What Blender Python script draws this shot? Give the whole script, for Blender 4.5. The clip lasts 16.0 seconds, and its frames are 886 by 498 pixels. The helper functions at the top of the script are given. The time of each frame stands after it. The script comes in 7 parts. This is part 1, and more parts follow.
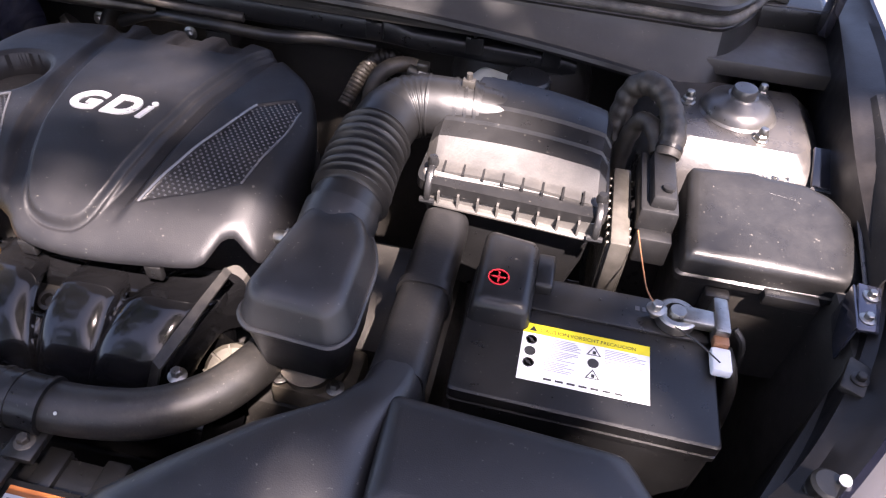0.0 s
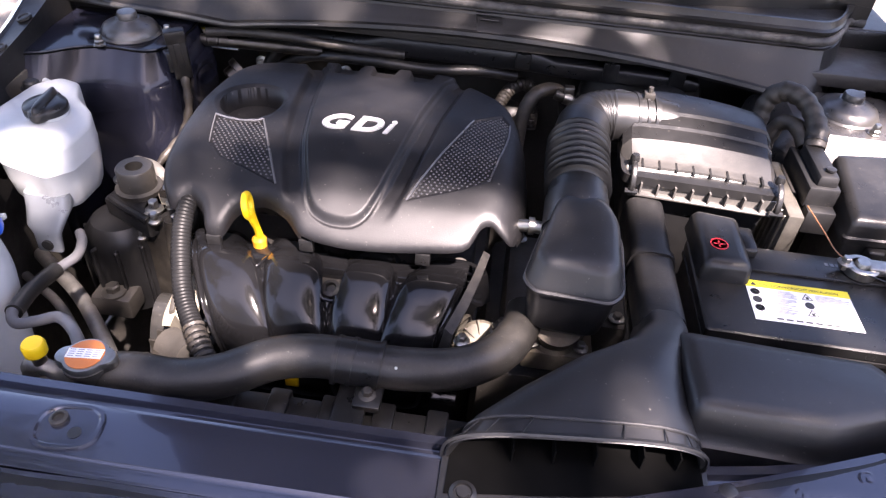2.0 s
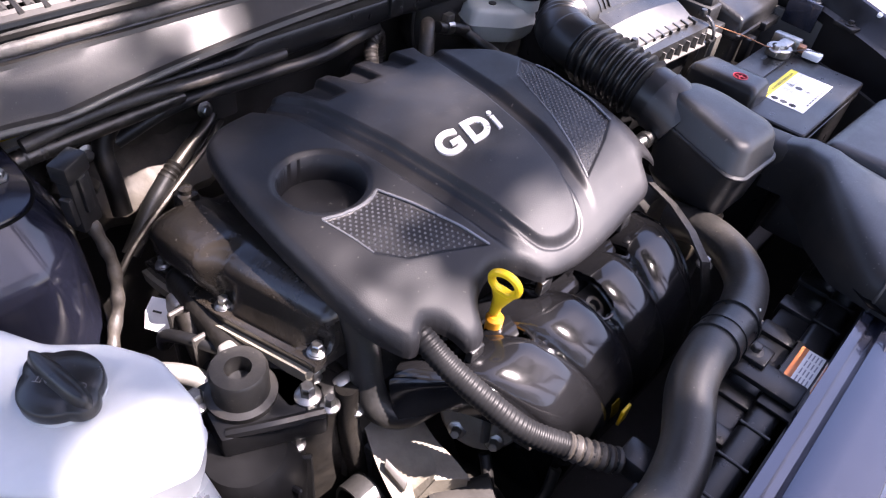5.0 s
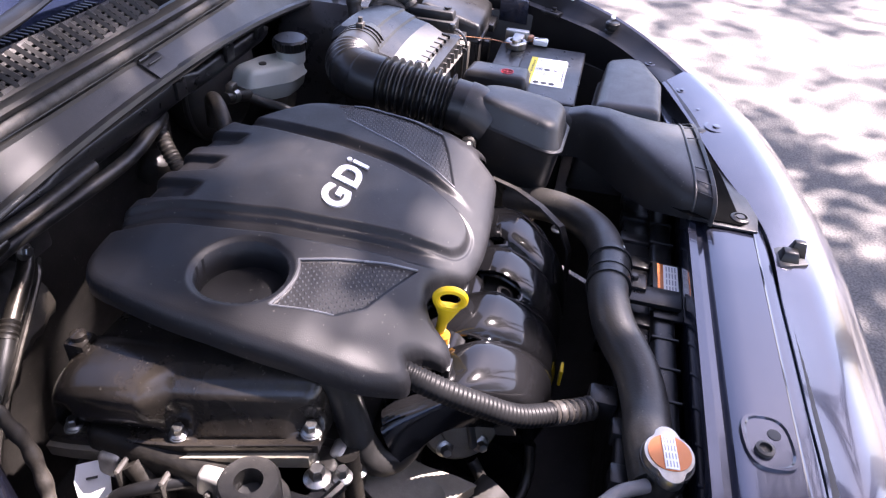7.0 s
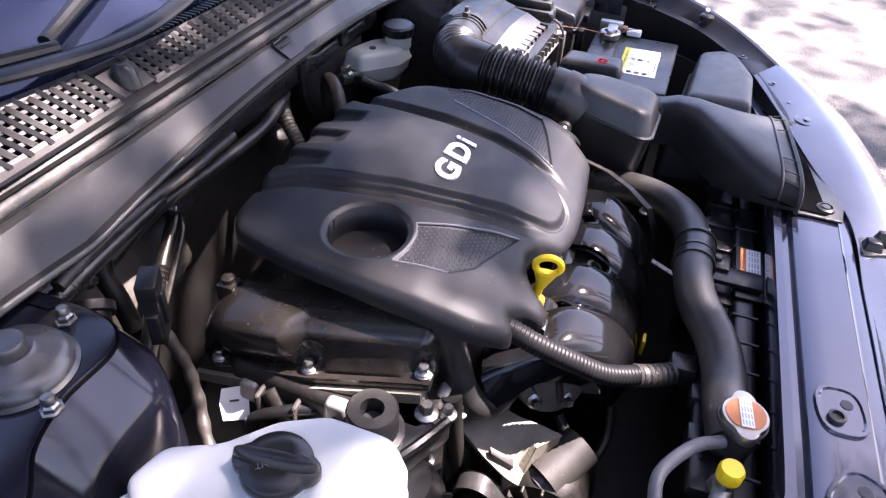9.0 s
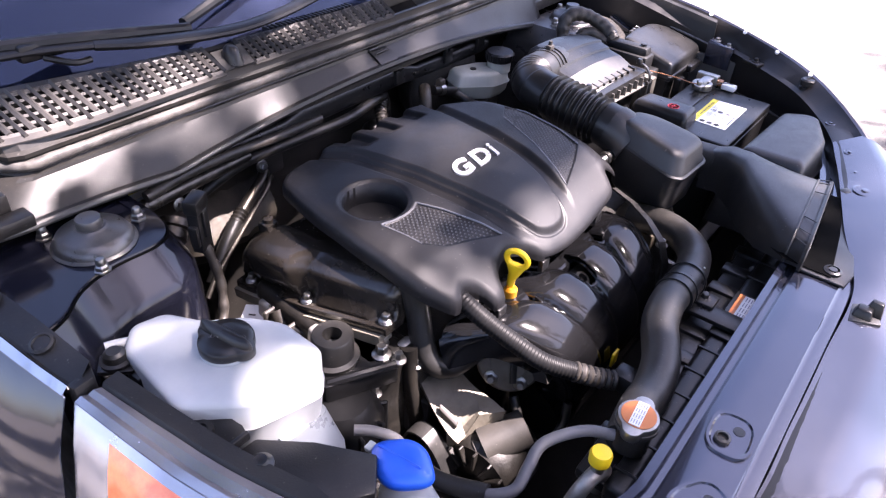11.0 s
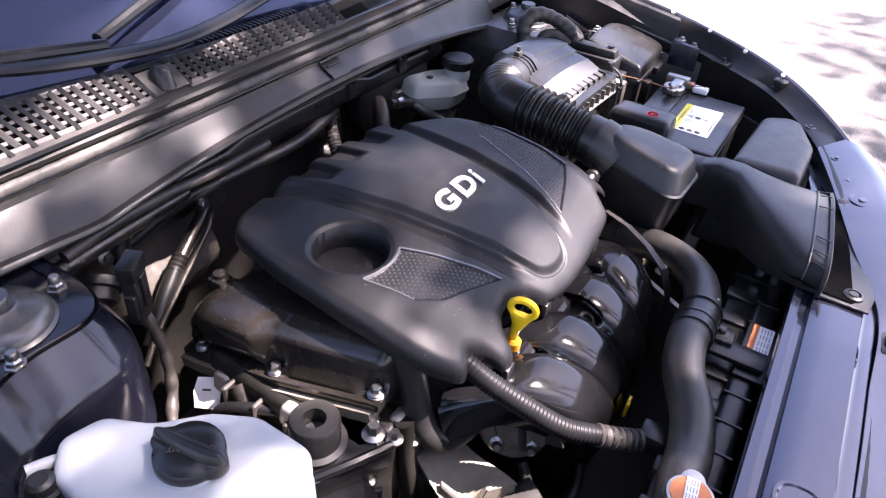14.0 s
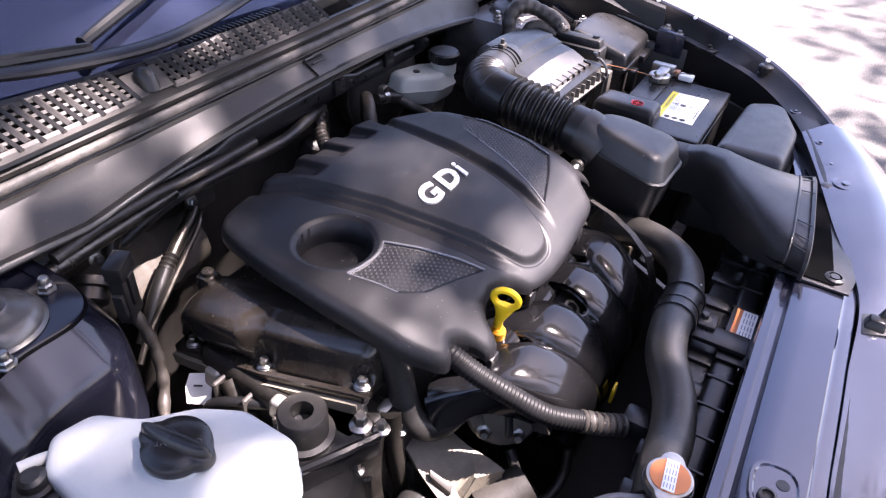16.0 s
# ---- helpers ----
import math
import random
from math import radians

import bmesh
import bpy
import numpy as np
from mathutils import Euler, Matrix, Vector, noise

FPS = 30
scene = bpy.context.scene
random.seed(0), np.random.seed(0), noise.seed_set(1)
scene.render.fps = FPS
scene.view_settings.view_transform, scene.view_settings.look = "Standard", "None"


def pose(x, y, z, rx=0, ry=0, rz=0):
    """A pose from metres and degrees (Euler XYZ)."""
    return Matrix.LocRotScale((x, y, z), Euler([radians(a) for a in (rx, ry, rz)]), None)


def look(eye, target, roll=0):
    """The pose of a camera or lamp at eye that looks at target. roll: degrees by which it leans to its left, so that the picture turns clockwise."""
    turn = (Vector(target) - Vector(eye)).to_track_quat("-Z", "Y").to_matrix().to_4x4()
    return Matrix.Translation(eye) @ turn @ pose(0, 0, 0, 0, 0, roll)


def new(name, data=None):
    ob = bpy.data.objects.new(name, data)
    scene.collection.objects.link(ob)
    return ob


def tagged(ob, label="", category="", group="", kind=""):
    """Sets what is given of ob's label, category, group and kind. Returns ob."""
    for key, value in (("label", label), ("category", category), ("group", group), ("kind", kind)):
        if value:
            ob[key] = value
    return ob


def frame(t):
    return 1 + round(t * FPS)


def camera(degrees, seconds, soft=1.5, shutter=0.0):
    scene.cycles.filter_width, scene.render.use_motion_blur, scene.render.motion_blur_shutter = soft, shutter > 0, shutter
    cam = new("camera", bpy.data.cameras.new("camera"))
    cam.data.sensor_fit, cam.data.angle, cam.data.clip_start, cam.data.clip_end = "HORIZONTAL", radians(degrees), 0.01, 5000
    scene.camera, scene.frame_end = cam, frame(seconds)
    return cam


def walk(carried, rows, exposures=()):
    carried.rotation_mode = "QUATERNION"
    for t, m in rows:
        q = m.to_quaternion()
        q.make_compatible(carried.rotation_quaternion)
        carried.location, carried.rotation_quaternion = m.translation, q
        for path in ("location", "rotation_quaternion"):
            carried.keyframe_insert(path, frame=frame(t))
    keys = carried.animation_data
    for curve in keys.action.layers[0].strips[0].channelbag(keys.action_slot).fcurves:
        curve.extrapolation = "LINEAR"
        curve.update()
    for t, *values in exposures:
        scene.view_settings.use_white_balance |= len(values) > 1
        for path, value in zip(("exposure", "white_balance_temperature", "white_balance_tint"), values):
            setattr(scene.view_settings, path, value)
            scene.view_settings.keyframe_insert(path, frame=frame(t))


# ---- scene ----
cam = camera(65.4, 16.0, 1.25)

PATH = [
    (0, (0.427, -0.14, 1.398), (0.211, 1.271, -0.002), 4.8),
    (0.5, (0.427, -0.162, 1.401), (0.0, 1.234, 0.034), 4.6),
    (1, (0.366, -0.208, 1.409), (-0.105, 1.192, 0.061), 5.0),
    (1.5, (0.228, -0.326, 1.412), (-0.073, 1.149, 0.095), 2.0),
    (2, (0.112, -0.364, 1.42), (-0.004, 1.161, 0.131), 4.6),
    (2.5, (-0.009, -0.267, 1.386), (0.023, 1.237, 0.068), 5.6),
    (3, (-0.165, -0.179, 1.374), (0.047, 1.268, 0.01), 6.6),
    (3.2, (-0.237, -0.172, 1.368), (0.084, 1.26, 0.009), 7.6),
    (5.3, (-0.713, 0.098, 1.351), (0.558, 0.871, 0.014), 7.4),
    (5.5, (-0.76, 0.1, 1.362), (0.581, 0.788, 0.047), 7.3),
    (6, (-0.739, 0.144, 1.372), (0.717, 0.701, 0.12), 8.9),
    (6.5, (-0.697, 0.195, 1.365), (0.794, 0.729, 0.144), 7.9),
    (7, (-0.751, 0.24, 1.358), (0.814, 0.523, 0.146), 4.9),
    (7.5, (-0.79, 0.284, 1.367), (0.787, 0.479, 0.153), 4.8),
    (8, (-0.824, 0.294, 1.378), (0.725, 0.628, 0.157), 4.5),
    (8.5, (-0.836, 0.286, 1.383), (0.68, 0.701, 0.146), 4.1),
    (9, (-0.843, 0.261, 1.393), (0.645, 0.721, 0.139), 3.5),
    (9.2, (-0.85, 0.226, 1.402), (0.622, 0.74, 0.149), 3.1),
    (11.3, (-0.869, -0.042, 1.439), (0.395, 0.956, 0.253), 3.7),
    (11.5, (-0.867, -0.028, 1.437), (0.383, 0.992, 0.256), 3.8),
    (12, (-0.835, 0.048, 1.434), (0.44, 1.036, 0.252), 4.5),
    (12.5, (-0.824, 0.107, 1.42), (0.561, 0.952, 0.25), 4.7),
    (13, (-0.811, 0.123, 1.419), (0.613, 0.897, 0.248), 5.7),
    (13.5, (-0.8, 0.132, 1.414), (0.626, 0.896, 0.237), 5.5),
    (14, (-0.79, 0.126, 1.406), (0.62, 0.88, 0.206), 5.1),
    (14.5, (-0.784, 0.114, 1.409), (0.611, 0.846, 0.177), 4.5),
    (15, (-0.782, 0.11, 1.415), (0.612, 0.839, 0.18), 4.1),
    (15.5, (-0.778, 0.103, 1.418), (0.616, 0.839, 0.186), 3.6),
    (16, (-0.787, 0.101, 1.415), (0.61, 0.854, 0.197), 3.6),
]
EXPOSURE = [(0.0, 3.47, 6850, 30), (3.2, 3.52, 6700, 30), (5.3, 3.58, 6450, 31), (16.0, 3.50, 6500, 32)]
walk(cam, [(t, look(eye, target, roll)) for t, eye, target, roll in PATH], EXPOSURE)

# world, sun and exposure
world = bpy.data.worlds.new("sky")
scene.world = world
world.use_nodes = True
wn = world.node_tree
sky = wn.nodes.new("ShaderNodeTexSky")
sky.sky_type = "NISHITA"
sky.sun_disc = False
sky.dust_density = 2.0
SUN_TO = Vector((0.34, -0.52, 1.0)).normalized()
sky.sun_elevation = math.asin(SUN_TO.z)
sky.sun_rotation = math.atan2(SUN_TO.x, SUN_TO.y)
wn.links.new(sky.outputs[0], wn.nodes["Background"].inputs[0])
wn.nodes["Background"].inputs[1].default_value = 0.055
sun_data = bpy.data.lights.new("sun", "SUN")
sun_data.energy, sun_data.angle, sun_data.color = 5.0, radians(0.53), (1.0, 0.95, 0.87)
sun = new("sun", sun_data)
sun.matrix_world = look(SUN_TO * 20, (0, 0, 0))


# ---- helpers for meshes
ORIGIN = {}


def geo(bm):
    """Vertices and faces of a bmesh, which is freed."""
    bm.verts.index_update()
    out = [v.co.copy() for v in bm.verts], [tuple(v.index for v in f.verts) for f in bm.faces]
    bm.free()
    return out


def join(*some):
    verts, faces = [], []
    for v, f in some:
        n = len(verts)
        verts += list(v)
        faces += [tuple(i + n for i in face) for face in f]
    return verts, faces


def moved(g, m):
    return [m @ Vector(v) for v in g[0]], g[1]


def mesh_of(name, g, material, origin=(0, 0, 0), sharp=35):
    me = bpy.data.meshes.new(name)
    o = Vector(origin)
    me.from_pydata([tuple(Vector(v) - o) for v in g[0]], [], g[1])
    me.validate()
    bm = bmesh.new()
    bm.from_mesh(me)
    bmesh.ops.recalc_face_normals(bm, faces=bm.faces)
    bm.to_mesh(me)
    bm.free()
    for p in me.polygons:
        p.use_smooth = True
    me.set_sharp_from_angle(angle=radians(sharp))
    me.materials.append(material)
    return me


def thing(name, place, label, category, group=""):
    """An empty at the base of a thing, that holds its parts."""
    ob = new(name)
    ob.location = place
    ob.empty_display_size = 0.02
    ORIGIN[ob] = Vector(place)
    return tagged(ob, label, category, group)


def part(name, g, material, parent, label="", sharp=35):
    ob = new(name, mesh_of(name, g, material, ORIGIN[parent], sharp))
    ob.parent = parent
    ORIGIN[ob] = ORIGIN[parent]
    return tagged(ob, label)


def single(name, g, material, label, category, group="", sharp=35, place=None):
    """A thing of one mesh."""
    if place is None:
        vs = np.array([tuple(v) for v in g[0]])
        place = ((vs[:, 0].min() + vs[:, 0].max()) / 2, (vs[:, 1].min() + vs[:, 1].max()) / 2, vs[:, 2].min())
    ob = new(name, mesh_of(name, g, material, place, sharp))
    ob.location = place
    ORIGIN[ob] = Vector(place)
    return tagged(ob, label, category, group)


def setting(name, g, material, label, category, sharp=35):
    ob = new(name, mesh_of(name, g, material, (0, 0, 0), sharp))
    ORIGIN[ob] = Vector((0, 0, 0))
    return tagged(ob, label, category, "", "structure")


def spline(points, step=0.004, closed=False):
    """Points along a smooth curve through the given ones."""
    p = [Vector(q) for q in points]
    n = len(p)
    out = []
    for i in range(n if closed else n - 1):
        a = p[(i - 1) % n] if closed or i else p[0] * 2 - p[1]
        b, c = p[i], p[(i + 1) % n]
        d = p[(i + 2) % n] if closed or i + 2 < n else c * 2 - b
        k = max(2, int((c - b).length / step))
        for j in range(k):
            t = j / k
            out.append(0.5 * (2 * b + (c - a) * t + (2 * a - 5 * b + 4 * c - d) * t * t + (3 * b - a - 3 * c + d) * t ** 3))
    if not closed:
        out.append(p[-1])
    return out


def tube(points, r, n=16, step=0.006, caps=True, smooth=True, flat=1.0):
    """A swept round tube; r is a radius or a function of the share of the way (0 to 1) and the length."""
    if smooth and callable(r) is False and r > 0.009:
        n, step = max(n, 28), min(step, 0.004)
    pts = spline(points, step) if smooth else [Vector(q) for q in points]
    lens = [0.0]
    for a, b in zip(pts, pts[1:]):
        lens.append(lens[-1] + (b - a).length)
    total = lens[-1]
    up = Vector((0, 0, 1))
    verts, faces = [], []
    side = None
    for i, q in enumerate(pts):
        t = (pts[min(i + 1, len(pts) - 1)] - pts[max(i - 1, 0)]).normalized()
        if side is None:
            side = t.cross(up if abs(t.z) < 0.9 else Vector((0, 1, 0))).normalized()
        side = (side - t * side.dot(t)).normalized()
        over = side.cross(t).normalized()
        rad = r(lens[i] / total, lens[i]) if callable(r) else r
        for k in range(n):
            a = 2 * math.pi * k / n
            verts.append(q + side * (math.cos(a) * rad) + over * (math.sin(a) * rad * flat))
    for i in range(len(pts) - 1):
        for k in range(n):
            faces.append((i * n + k, i * n + (k + 1) % n, (i + 1) * n + (k + 1) % n, (i + 1) * n + k))
    if caps:
        faces.append(tuple(range(n))[::-1])
        faces.append(tuple((len(pts) - 1) * n + k for k in range(n)))
    return verts, faces


def ribbed(r0, depth, pitch, a=0.0, b=1.0, power=1.0):
    """A radius function with rings between the shares a and b of the way."""
    def f(s, length):
        if s < a or s > b:
            return r0 - depth * 0.5
        w = 0.5 + 0.5 * math.cos(2 * math.pi * length / pitch)
        return r0 - depth * (1 - w ** power)
    return f


def lathe(profile, n=28, m=None):
    """A turned body: radius and height pairs, about z, then moved by m."""
    verts, faces, k = [], [], len(profile)
    for i in range(n):
        a = 2 * math.pi * i / n
        for r, h in profile:
            verts.append(Vector((r * math.cos(a), r * math.sin(a), h)))
    for i in range(n):
        j = (i + 1) % n
        for q in range(k - 1):
            faces.append((i * k + q, j * k + q, j * k + q + 1, i * k + q + 1))
    for end in (0, k - 1):
        if profile[end][0] > 1e-4:
            ring = tuple(i * k + end for i in range(n))
            faces.append(ring if end else ring[::-1])
    g = verts, faces
    if profile[0][0] < 1e-4 or profile[-1][0] < 1e-4:
        bm = bmesh.new()
        vs = [bm.verts.new(v) for v in verts]
        for f in faces:
            bm.faces.new([vs[i] for i in f])
        bmesh.ops.remove_doubles(bm, verts=bm.verts, dist=1e-5)
        g = geo(bm)
    return moved(g, m) if m is not None else g


def box(lo, hi, bevel=0.003, seg=2, taper=(1.0, 1.0), m=None):
    """A box from corner to corner with rounded edges; taper scales its top."""
    bm = bmesh.new()
    bmesh.ops.create_cube(bm, size=1)
    lo, hi = Vector(lo), Vector(hi)
    c, s = (lo + hi) / 2, hi - lo
    for v in bm.verts:
        k = taper if v.co.z > 0 else (1, 1)
        v.co = Vector((v.co.x * s.x * k[0], v.co.y * s.y * k[1], v.co.z * s.z)) + c
    if bevel:
        bmesh.ops.bevel(bm, geom=bm.edges[:], offset=min(bevel, min(s) * 0.45), segments=seg, affect="EDGES", profile=0.5)
    g = geo(bm)
    return moved(g, m) if m is not None else g


def prism(poly, z0, z1, bevel=0.003, seg=2, grow=0.0, m=None):
    """A polygon in plan, raised from z0 to z1; grow widens its foot."""
    bm = bmesh.new()
    cx = sum(p[0] for p in poly) / len(poly)
    cy = sum(p[1] for p in poly) / len(poly)
    low = [bm.verts.new((cx + (x - cx) * (1 + grow), cy + (y - cy) * (1 + grow), z0)) for x, y in poly]
    top = [bm.verts.new((x, y, z1 if not callable(z1) else z1(x, y))) for x, y in poly]
    n = len(poly)
    for i in range(n):
        bm.faces.new((low[i], low[(i + 1) % n], top[(i + 1) % n], top[i]))
    bm.faces.new(low[::-1])
    bm.faces.new(top)
    bmesh.ops.recalc_face_normals(bm, faces=bm.faces)
    if bevel:
        edges = [e for e in bm.edges if len(e.link_faces) == 2 and e.calc_face_angle(0) > 0.5]
        bmesh.ops.bevel(bm, geom=edges, offset=bevel, segments=seg, affect="EDGES", profile=0.5)
    g = geo(bm)
    return moved(g, m) if m is not None else g


def loft(rings, caps=True, closed=True):
    """A skin over rings of the same number of points."""
    n = len(rings[0])
    verts = [Vector(v) for ring in rings for v in ring]
    faces = []
    for i in range(len(rings) - 1):
        for k in range(n if closed else n - 1):
            faces.append((i * n + k, i * n + (k + 1) % n, (i + 1) * n + (k + 1) % n, (i + 1) * n + k))
    if caps and closed:
        faces.append(tuple(range(n))[::-1])
        faces.append(tuple((len(rings) - 1) * n + k for k in range(n)))
    return verts, faces


def rounded(poly, r, n=5):
    """A polygon in plan with rounded corners."""
    out = []
    k = len(poly)
    for i in range(k):
        a, b, c = Vector(poly[i - 1]).to_2d(), Vector(poly[i]).to_2d(), Vector(poly[(i + 1) % k]).to_2d()
        d, e = a - b, c - b
        q = min(r, d.length * 0.45, e.length * 0.45)
        p0, p2 = b + d.normalized() * q, b + e.normalized() * q
        for j in range(n + 1):
            t = j / n
            v = p0 * (1 - t) ** 2 + b * 2 * t * (1 - t) + p2 * t * t
            out.append((v.x, v.y))
    return out


def inset(poly, d, z):
    """A polygon in plan, drawn in by about d on all sides."""
    xs, ys = [p[0] for p in poly], [p[1] for p in poly]
    cx, cy, hx, hy = (min(xs) + max(xs)) / 2, (min(ys) + max(ys)) / 2, (max(xs) - min(xs)) / 2, (max(ys) - min(ys)) / 2
    return [(cx + (x - cx) * (1 - d / hx), cy + (y - cy) * (1 - d / hy), z) for x, y in poly]


def shell(poly, levels):
    """A stack of insets: pairs of inset and height, closed at both ends."""
    return loft([inset(poly, d, z) for d, z in levels])


def strip(lines, closed=False):
    """A skin between open lines of the same number of points."""
    return loft(lines, caps=False, closed=closed)


def thick(g, d):
    """Gives a skin a thickness."""
    bm = bmesh.new()
    vs = [bm.verts.new(v) for v in g[0]]
    for f in g[1]:
        bm.faces.new([vs[i] for i in f])
    bmesh.ops.recalc_face_normals(bm, faces=bm.faces)
    bmesh.ops.solidify(bm, geom=bm.faces[:], thickness=d)
    return geo(bm)


def bolt(place, r=0.006, h=0.006, m=None, flange=1.7):
    """A hexagonal bolt head on its flange."""
    b = join(lathe([(0, 0), (r * flange, 0), (r * flange, h * 0.25), (r * 1.1, h * 0.45), (0, h * 0.45)], 18),
             lathe([(0, h * 0.4), (r, h * 0.4), (r, h * 1.2), (r * 0.8, h * 1.35), (0, h * 1.35)], 6))
    return moved(b, Matrix.Translation(place) @ (m or Matrix()))


def frame_to(p, q):
    """A turn and shift that takes the z axis to the way from p to q."""
    d = Vector(q) - Vector(p)
    return Matrix.Translation(p) @ d.to_track_quat("Z", "Y").to_matrix().to_4x4()


# ---- materials
def surface(name, low, high, rough=(0.4, 0.55), metal=0.0, scale=30.0, bump=0.15, grain=600.0, coat=0.0, spec=0.5, detail=6.0, dust=0.0, dust_col=(0.30, 0.26, 0.21), trans=0.0, speck=0.0):
    """Two tones mixed by a noise, a roughness that wanders, fine grain as relief, and dust that gathers on upper faces."""
    mt = bpy.data.materials.new(name)
    mt.use_nodes = True
    t = mt.node_tree
    b = t.nodes["Principled BSDF"]
    co = t.nodes.new("ShaderNodeTexCoord")

    def noise_node(s, d=4.0, r=0.6):
        n = t.nodes.new("ShaderNodeTexNoise")
        n.inputs["Scale"].default_value, n.inputs["Detail"].default_value, n.inputs["Roughness"].default_value = s, d, r
        t.links.new(co.outputs["Object"], n.inputs["Vector"])
        return n

    def ramp(src, a, c, lo, hi):
        m = t.nodes.new("ShaderNodeMapRange")
        m.inputs[1].default_value, m.inputs[2].default_value, m.inputs[3].default_value, m.inputs[4].default_value = a, c, lo, hi
        t.links.new(src, m.inputs[0])
        return m.outputs[0]

    n1 = noise_node(scale, detail)
    mix = t.nodes.new("ShaderNodeMix")
    mix.data_type = "RGBA"
    mix.inputs[6].default_value, mix.inputs[7].default_value = (*low, 1), (*high, 1)
    t.links.new(ramp(n1.outputs["Fac"], 0.3, 0.7, 0, 1), mix.inputs[0])
    colour = mix.outputs[2]
    rr = ramp(noise_node(scale * 2.3, 5.0).outputs["Fac"], 0.3, 0.7, rough[0], rough[1])
    if dust:
        n3 = noise_node(scale * 0.6, 8.0, 0.7)
        fine = noise_node(scale * 14, 3.0, 0.7)
        mul = t.nodes.new("ShaderNodeMath")
        mul.operation = "MULTIPLY"
        t.links.new(ramp(n3.outputs["Fac"], 0.45, 0.72, 0, 1), mul.inputs[0])
        t.links.new(ramp(fine.outputs["Fac"], 0.35, 0.7, 0.2, 1), mul.inputs[1])
        mul2 = t.nodes.new("ShaderNodeMath")
        mul2.operation = "MULTIPLY"
        mul2.inputs[1].default_value = dust
        t.links.new(mul.outputs[0], mul2.inputs[0])
        mx = t.nodes.new("ShaderNodeMix")
        mx.data_type = "RGBA"
        mx.inputs[7].default_value = (*dust_col, 1)
        t.links.new(mul2.outputs[0], mx.inputs[0])
        t.links.new(colour, mx.inputs[6])
        colour = mx.outputs[2]
        add = t.nodes.new("ShaderNodeMath")
        add.operation = "MULTIPLY_ADD"
        add.inputs[1].default_value = 0.5
        t.links.new(mul2.outputs[0], add.inputs[0])
        t.links.new(rr, add.inputs[2])
        rr = add.outputs[0]
    if speck:
        sp = t.nodes.new("ShaderNodeMix")
        sp.data_type = "RGBA"
        sp.inputs[7].default_value = (0.26, 0.24, 0.21, 1)
        t.links.new(ramp(noise_node(210, 2.0, 0.5).outputs["Fac"], 0.70, 0.76, 0, speck), sp.inputs[0])
        t.links.new(colour, sp.inputs[6])
        colour = sp.outputs[2]
    t.links.new(colour, b.inputs["Base Color"])
    t.links.new(rr, b.inputs["Roughness"])
    b.inputs["Metallic"].default_value = metal
    b.inputs["Specular IOR Level"].default_value = spec
    b.inputs["Coat Weight"].default_value = coat
    b.inputs["Coat Roughness"].default_value = 0.06
    b.inputs["Transmission Weight"].default_value = trans
    if bump:
        bp = t.nodes.new("ShaderNodeBump")
        bp.inputs["Strength"].default_value, bp.inputs["Distance"].default_value = bump, 0.0006
        t.links.new(noise_node(grain, 2.0).outputs["Fac"], bp.inputs["Height"])
        t.links.new(bp.outputs[0], b.inputs["Normal"])
    return mt


# Body paint darkened for the shade inside the fender
WALLPAINT = surface("shaded_body_paint", (0.0055, 0.0052, 0.0056), (0.011, 0.0102, 0.0105), (0.30, 0.45), scale=16, bump=0.2, grain=300, spec=0.4, dust=0.10, dust_col=(0.10, 0.085, 0.07))
COVER = surface("cover_plastic", (0.0062, 0.0062, 0.0072), (0.0090, 0.0089, 0.0100), (0.40, 0.51), scale=14, bump=0.35, grain=900, spec=0.33, dust=0.012, speck=0.25)
PLASTIC = surface("black_plastic", (0.0075, 0.0075, 0.0078), (0.0115, 0.0115, 0.0118), (0.26, 0.38), scale=22, bump=0.2, grain=700, spec=0.42, dust=0.02, speck=0.2)
DUSTY = surface("dusty_plastic", (0.013, 0.0122, 0.011), (0.027, 0.025, 0.022), (0.36, 0.52), scale=18, bump=0.25, grain=500, dust=0.22)
GLOSSY = surface("glossy_black_plastic", (0.0045, 0.0045, 0.005), (0.0065, 0.0065, 0.007), (0.09, 0.15), scale=20, bump=0.05, grain=200, spec=0.45)
RUBBER = surface("rubber", (0.009, 0.009, 0.0088), (0.015, 0.0145, 0.0135), (0.30, 0.45), scale=24, bump=0.25, grain=400, spec=0.42, dust=0.07, speck=0.2)
DARK = surface("dark_metal", (0.022, 0.0205, 0.0185), (0.042, 0.038, 0.033), (0.38, 0.6), scale=16, bump=0.35, grain=250, dust=0.05, speck=0.3)
PAINT = surface("dark_blue_grey_paint", (0.008, 0.009, 0.014), (0.011, 0.012, 0.017), (0.10, 0.17), scale=10, bump=0.03, grain=300, coat=0.7, dust=0.05)
BODY = surface("dark_blue_body_paint", (0.012, 0.0135, 0.026), (0.017, 0.019, 0.034), (0.10, 0.15), metal=0.4, scale=8, bump=0.02, grain=900, coat=1.0, dust=0.04)
STEEL = surface("zinc_steel", (0.26, 0.255, 0.24), (0.42, 0.41, 0.385), (0.26, 0.42), metal=1.0, scale=60, bump=0.2, grain=500, dust=0.2)
ALU = surface("cast_aluminium", (0.34, 0.33, 0.30), (0.5, 0.48, 0.44), (0.42, 0.6), metal=0.85, scale=40, bump=0.5, grain=300, dust=0.35)
HOSEGREY = surface("pale_grey_rubber", (0.085, 0.085, 0.089), (0.14, 0.14, 0.145), (0.35, 0.5), scale=20, bump=0.2, grain=300, dust=0.15)
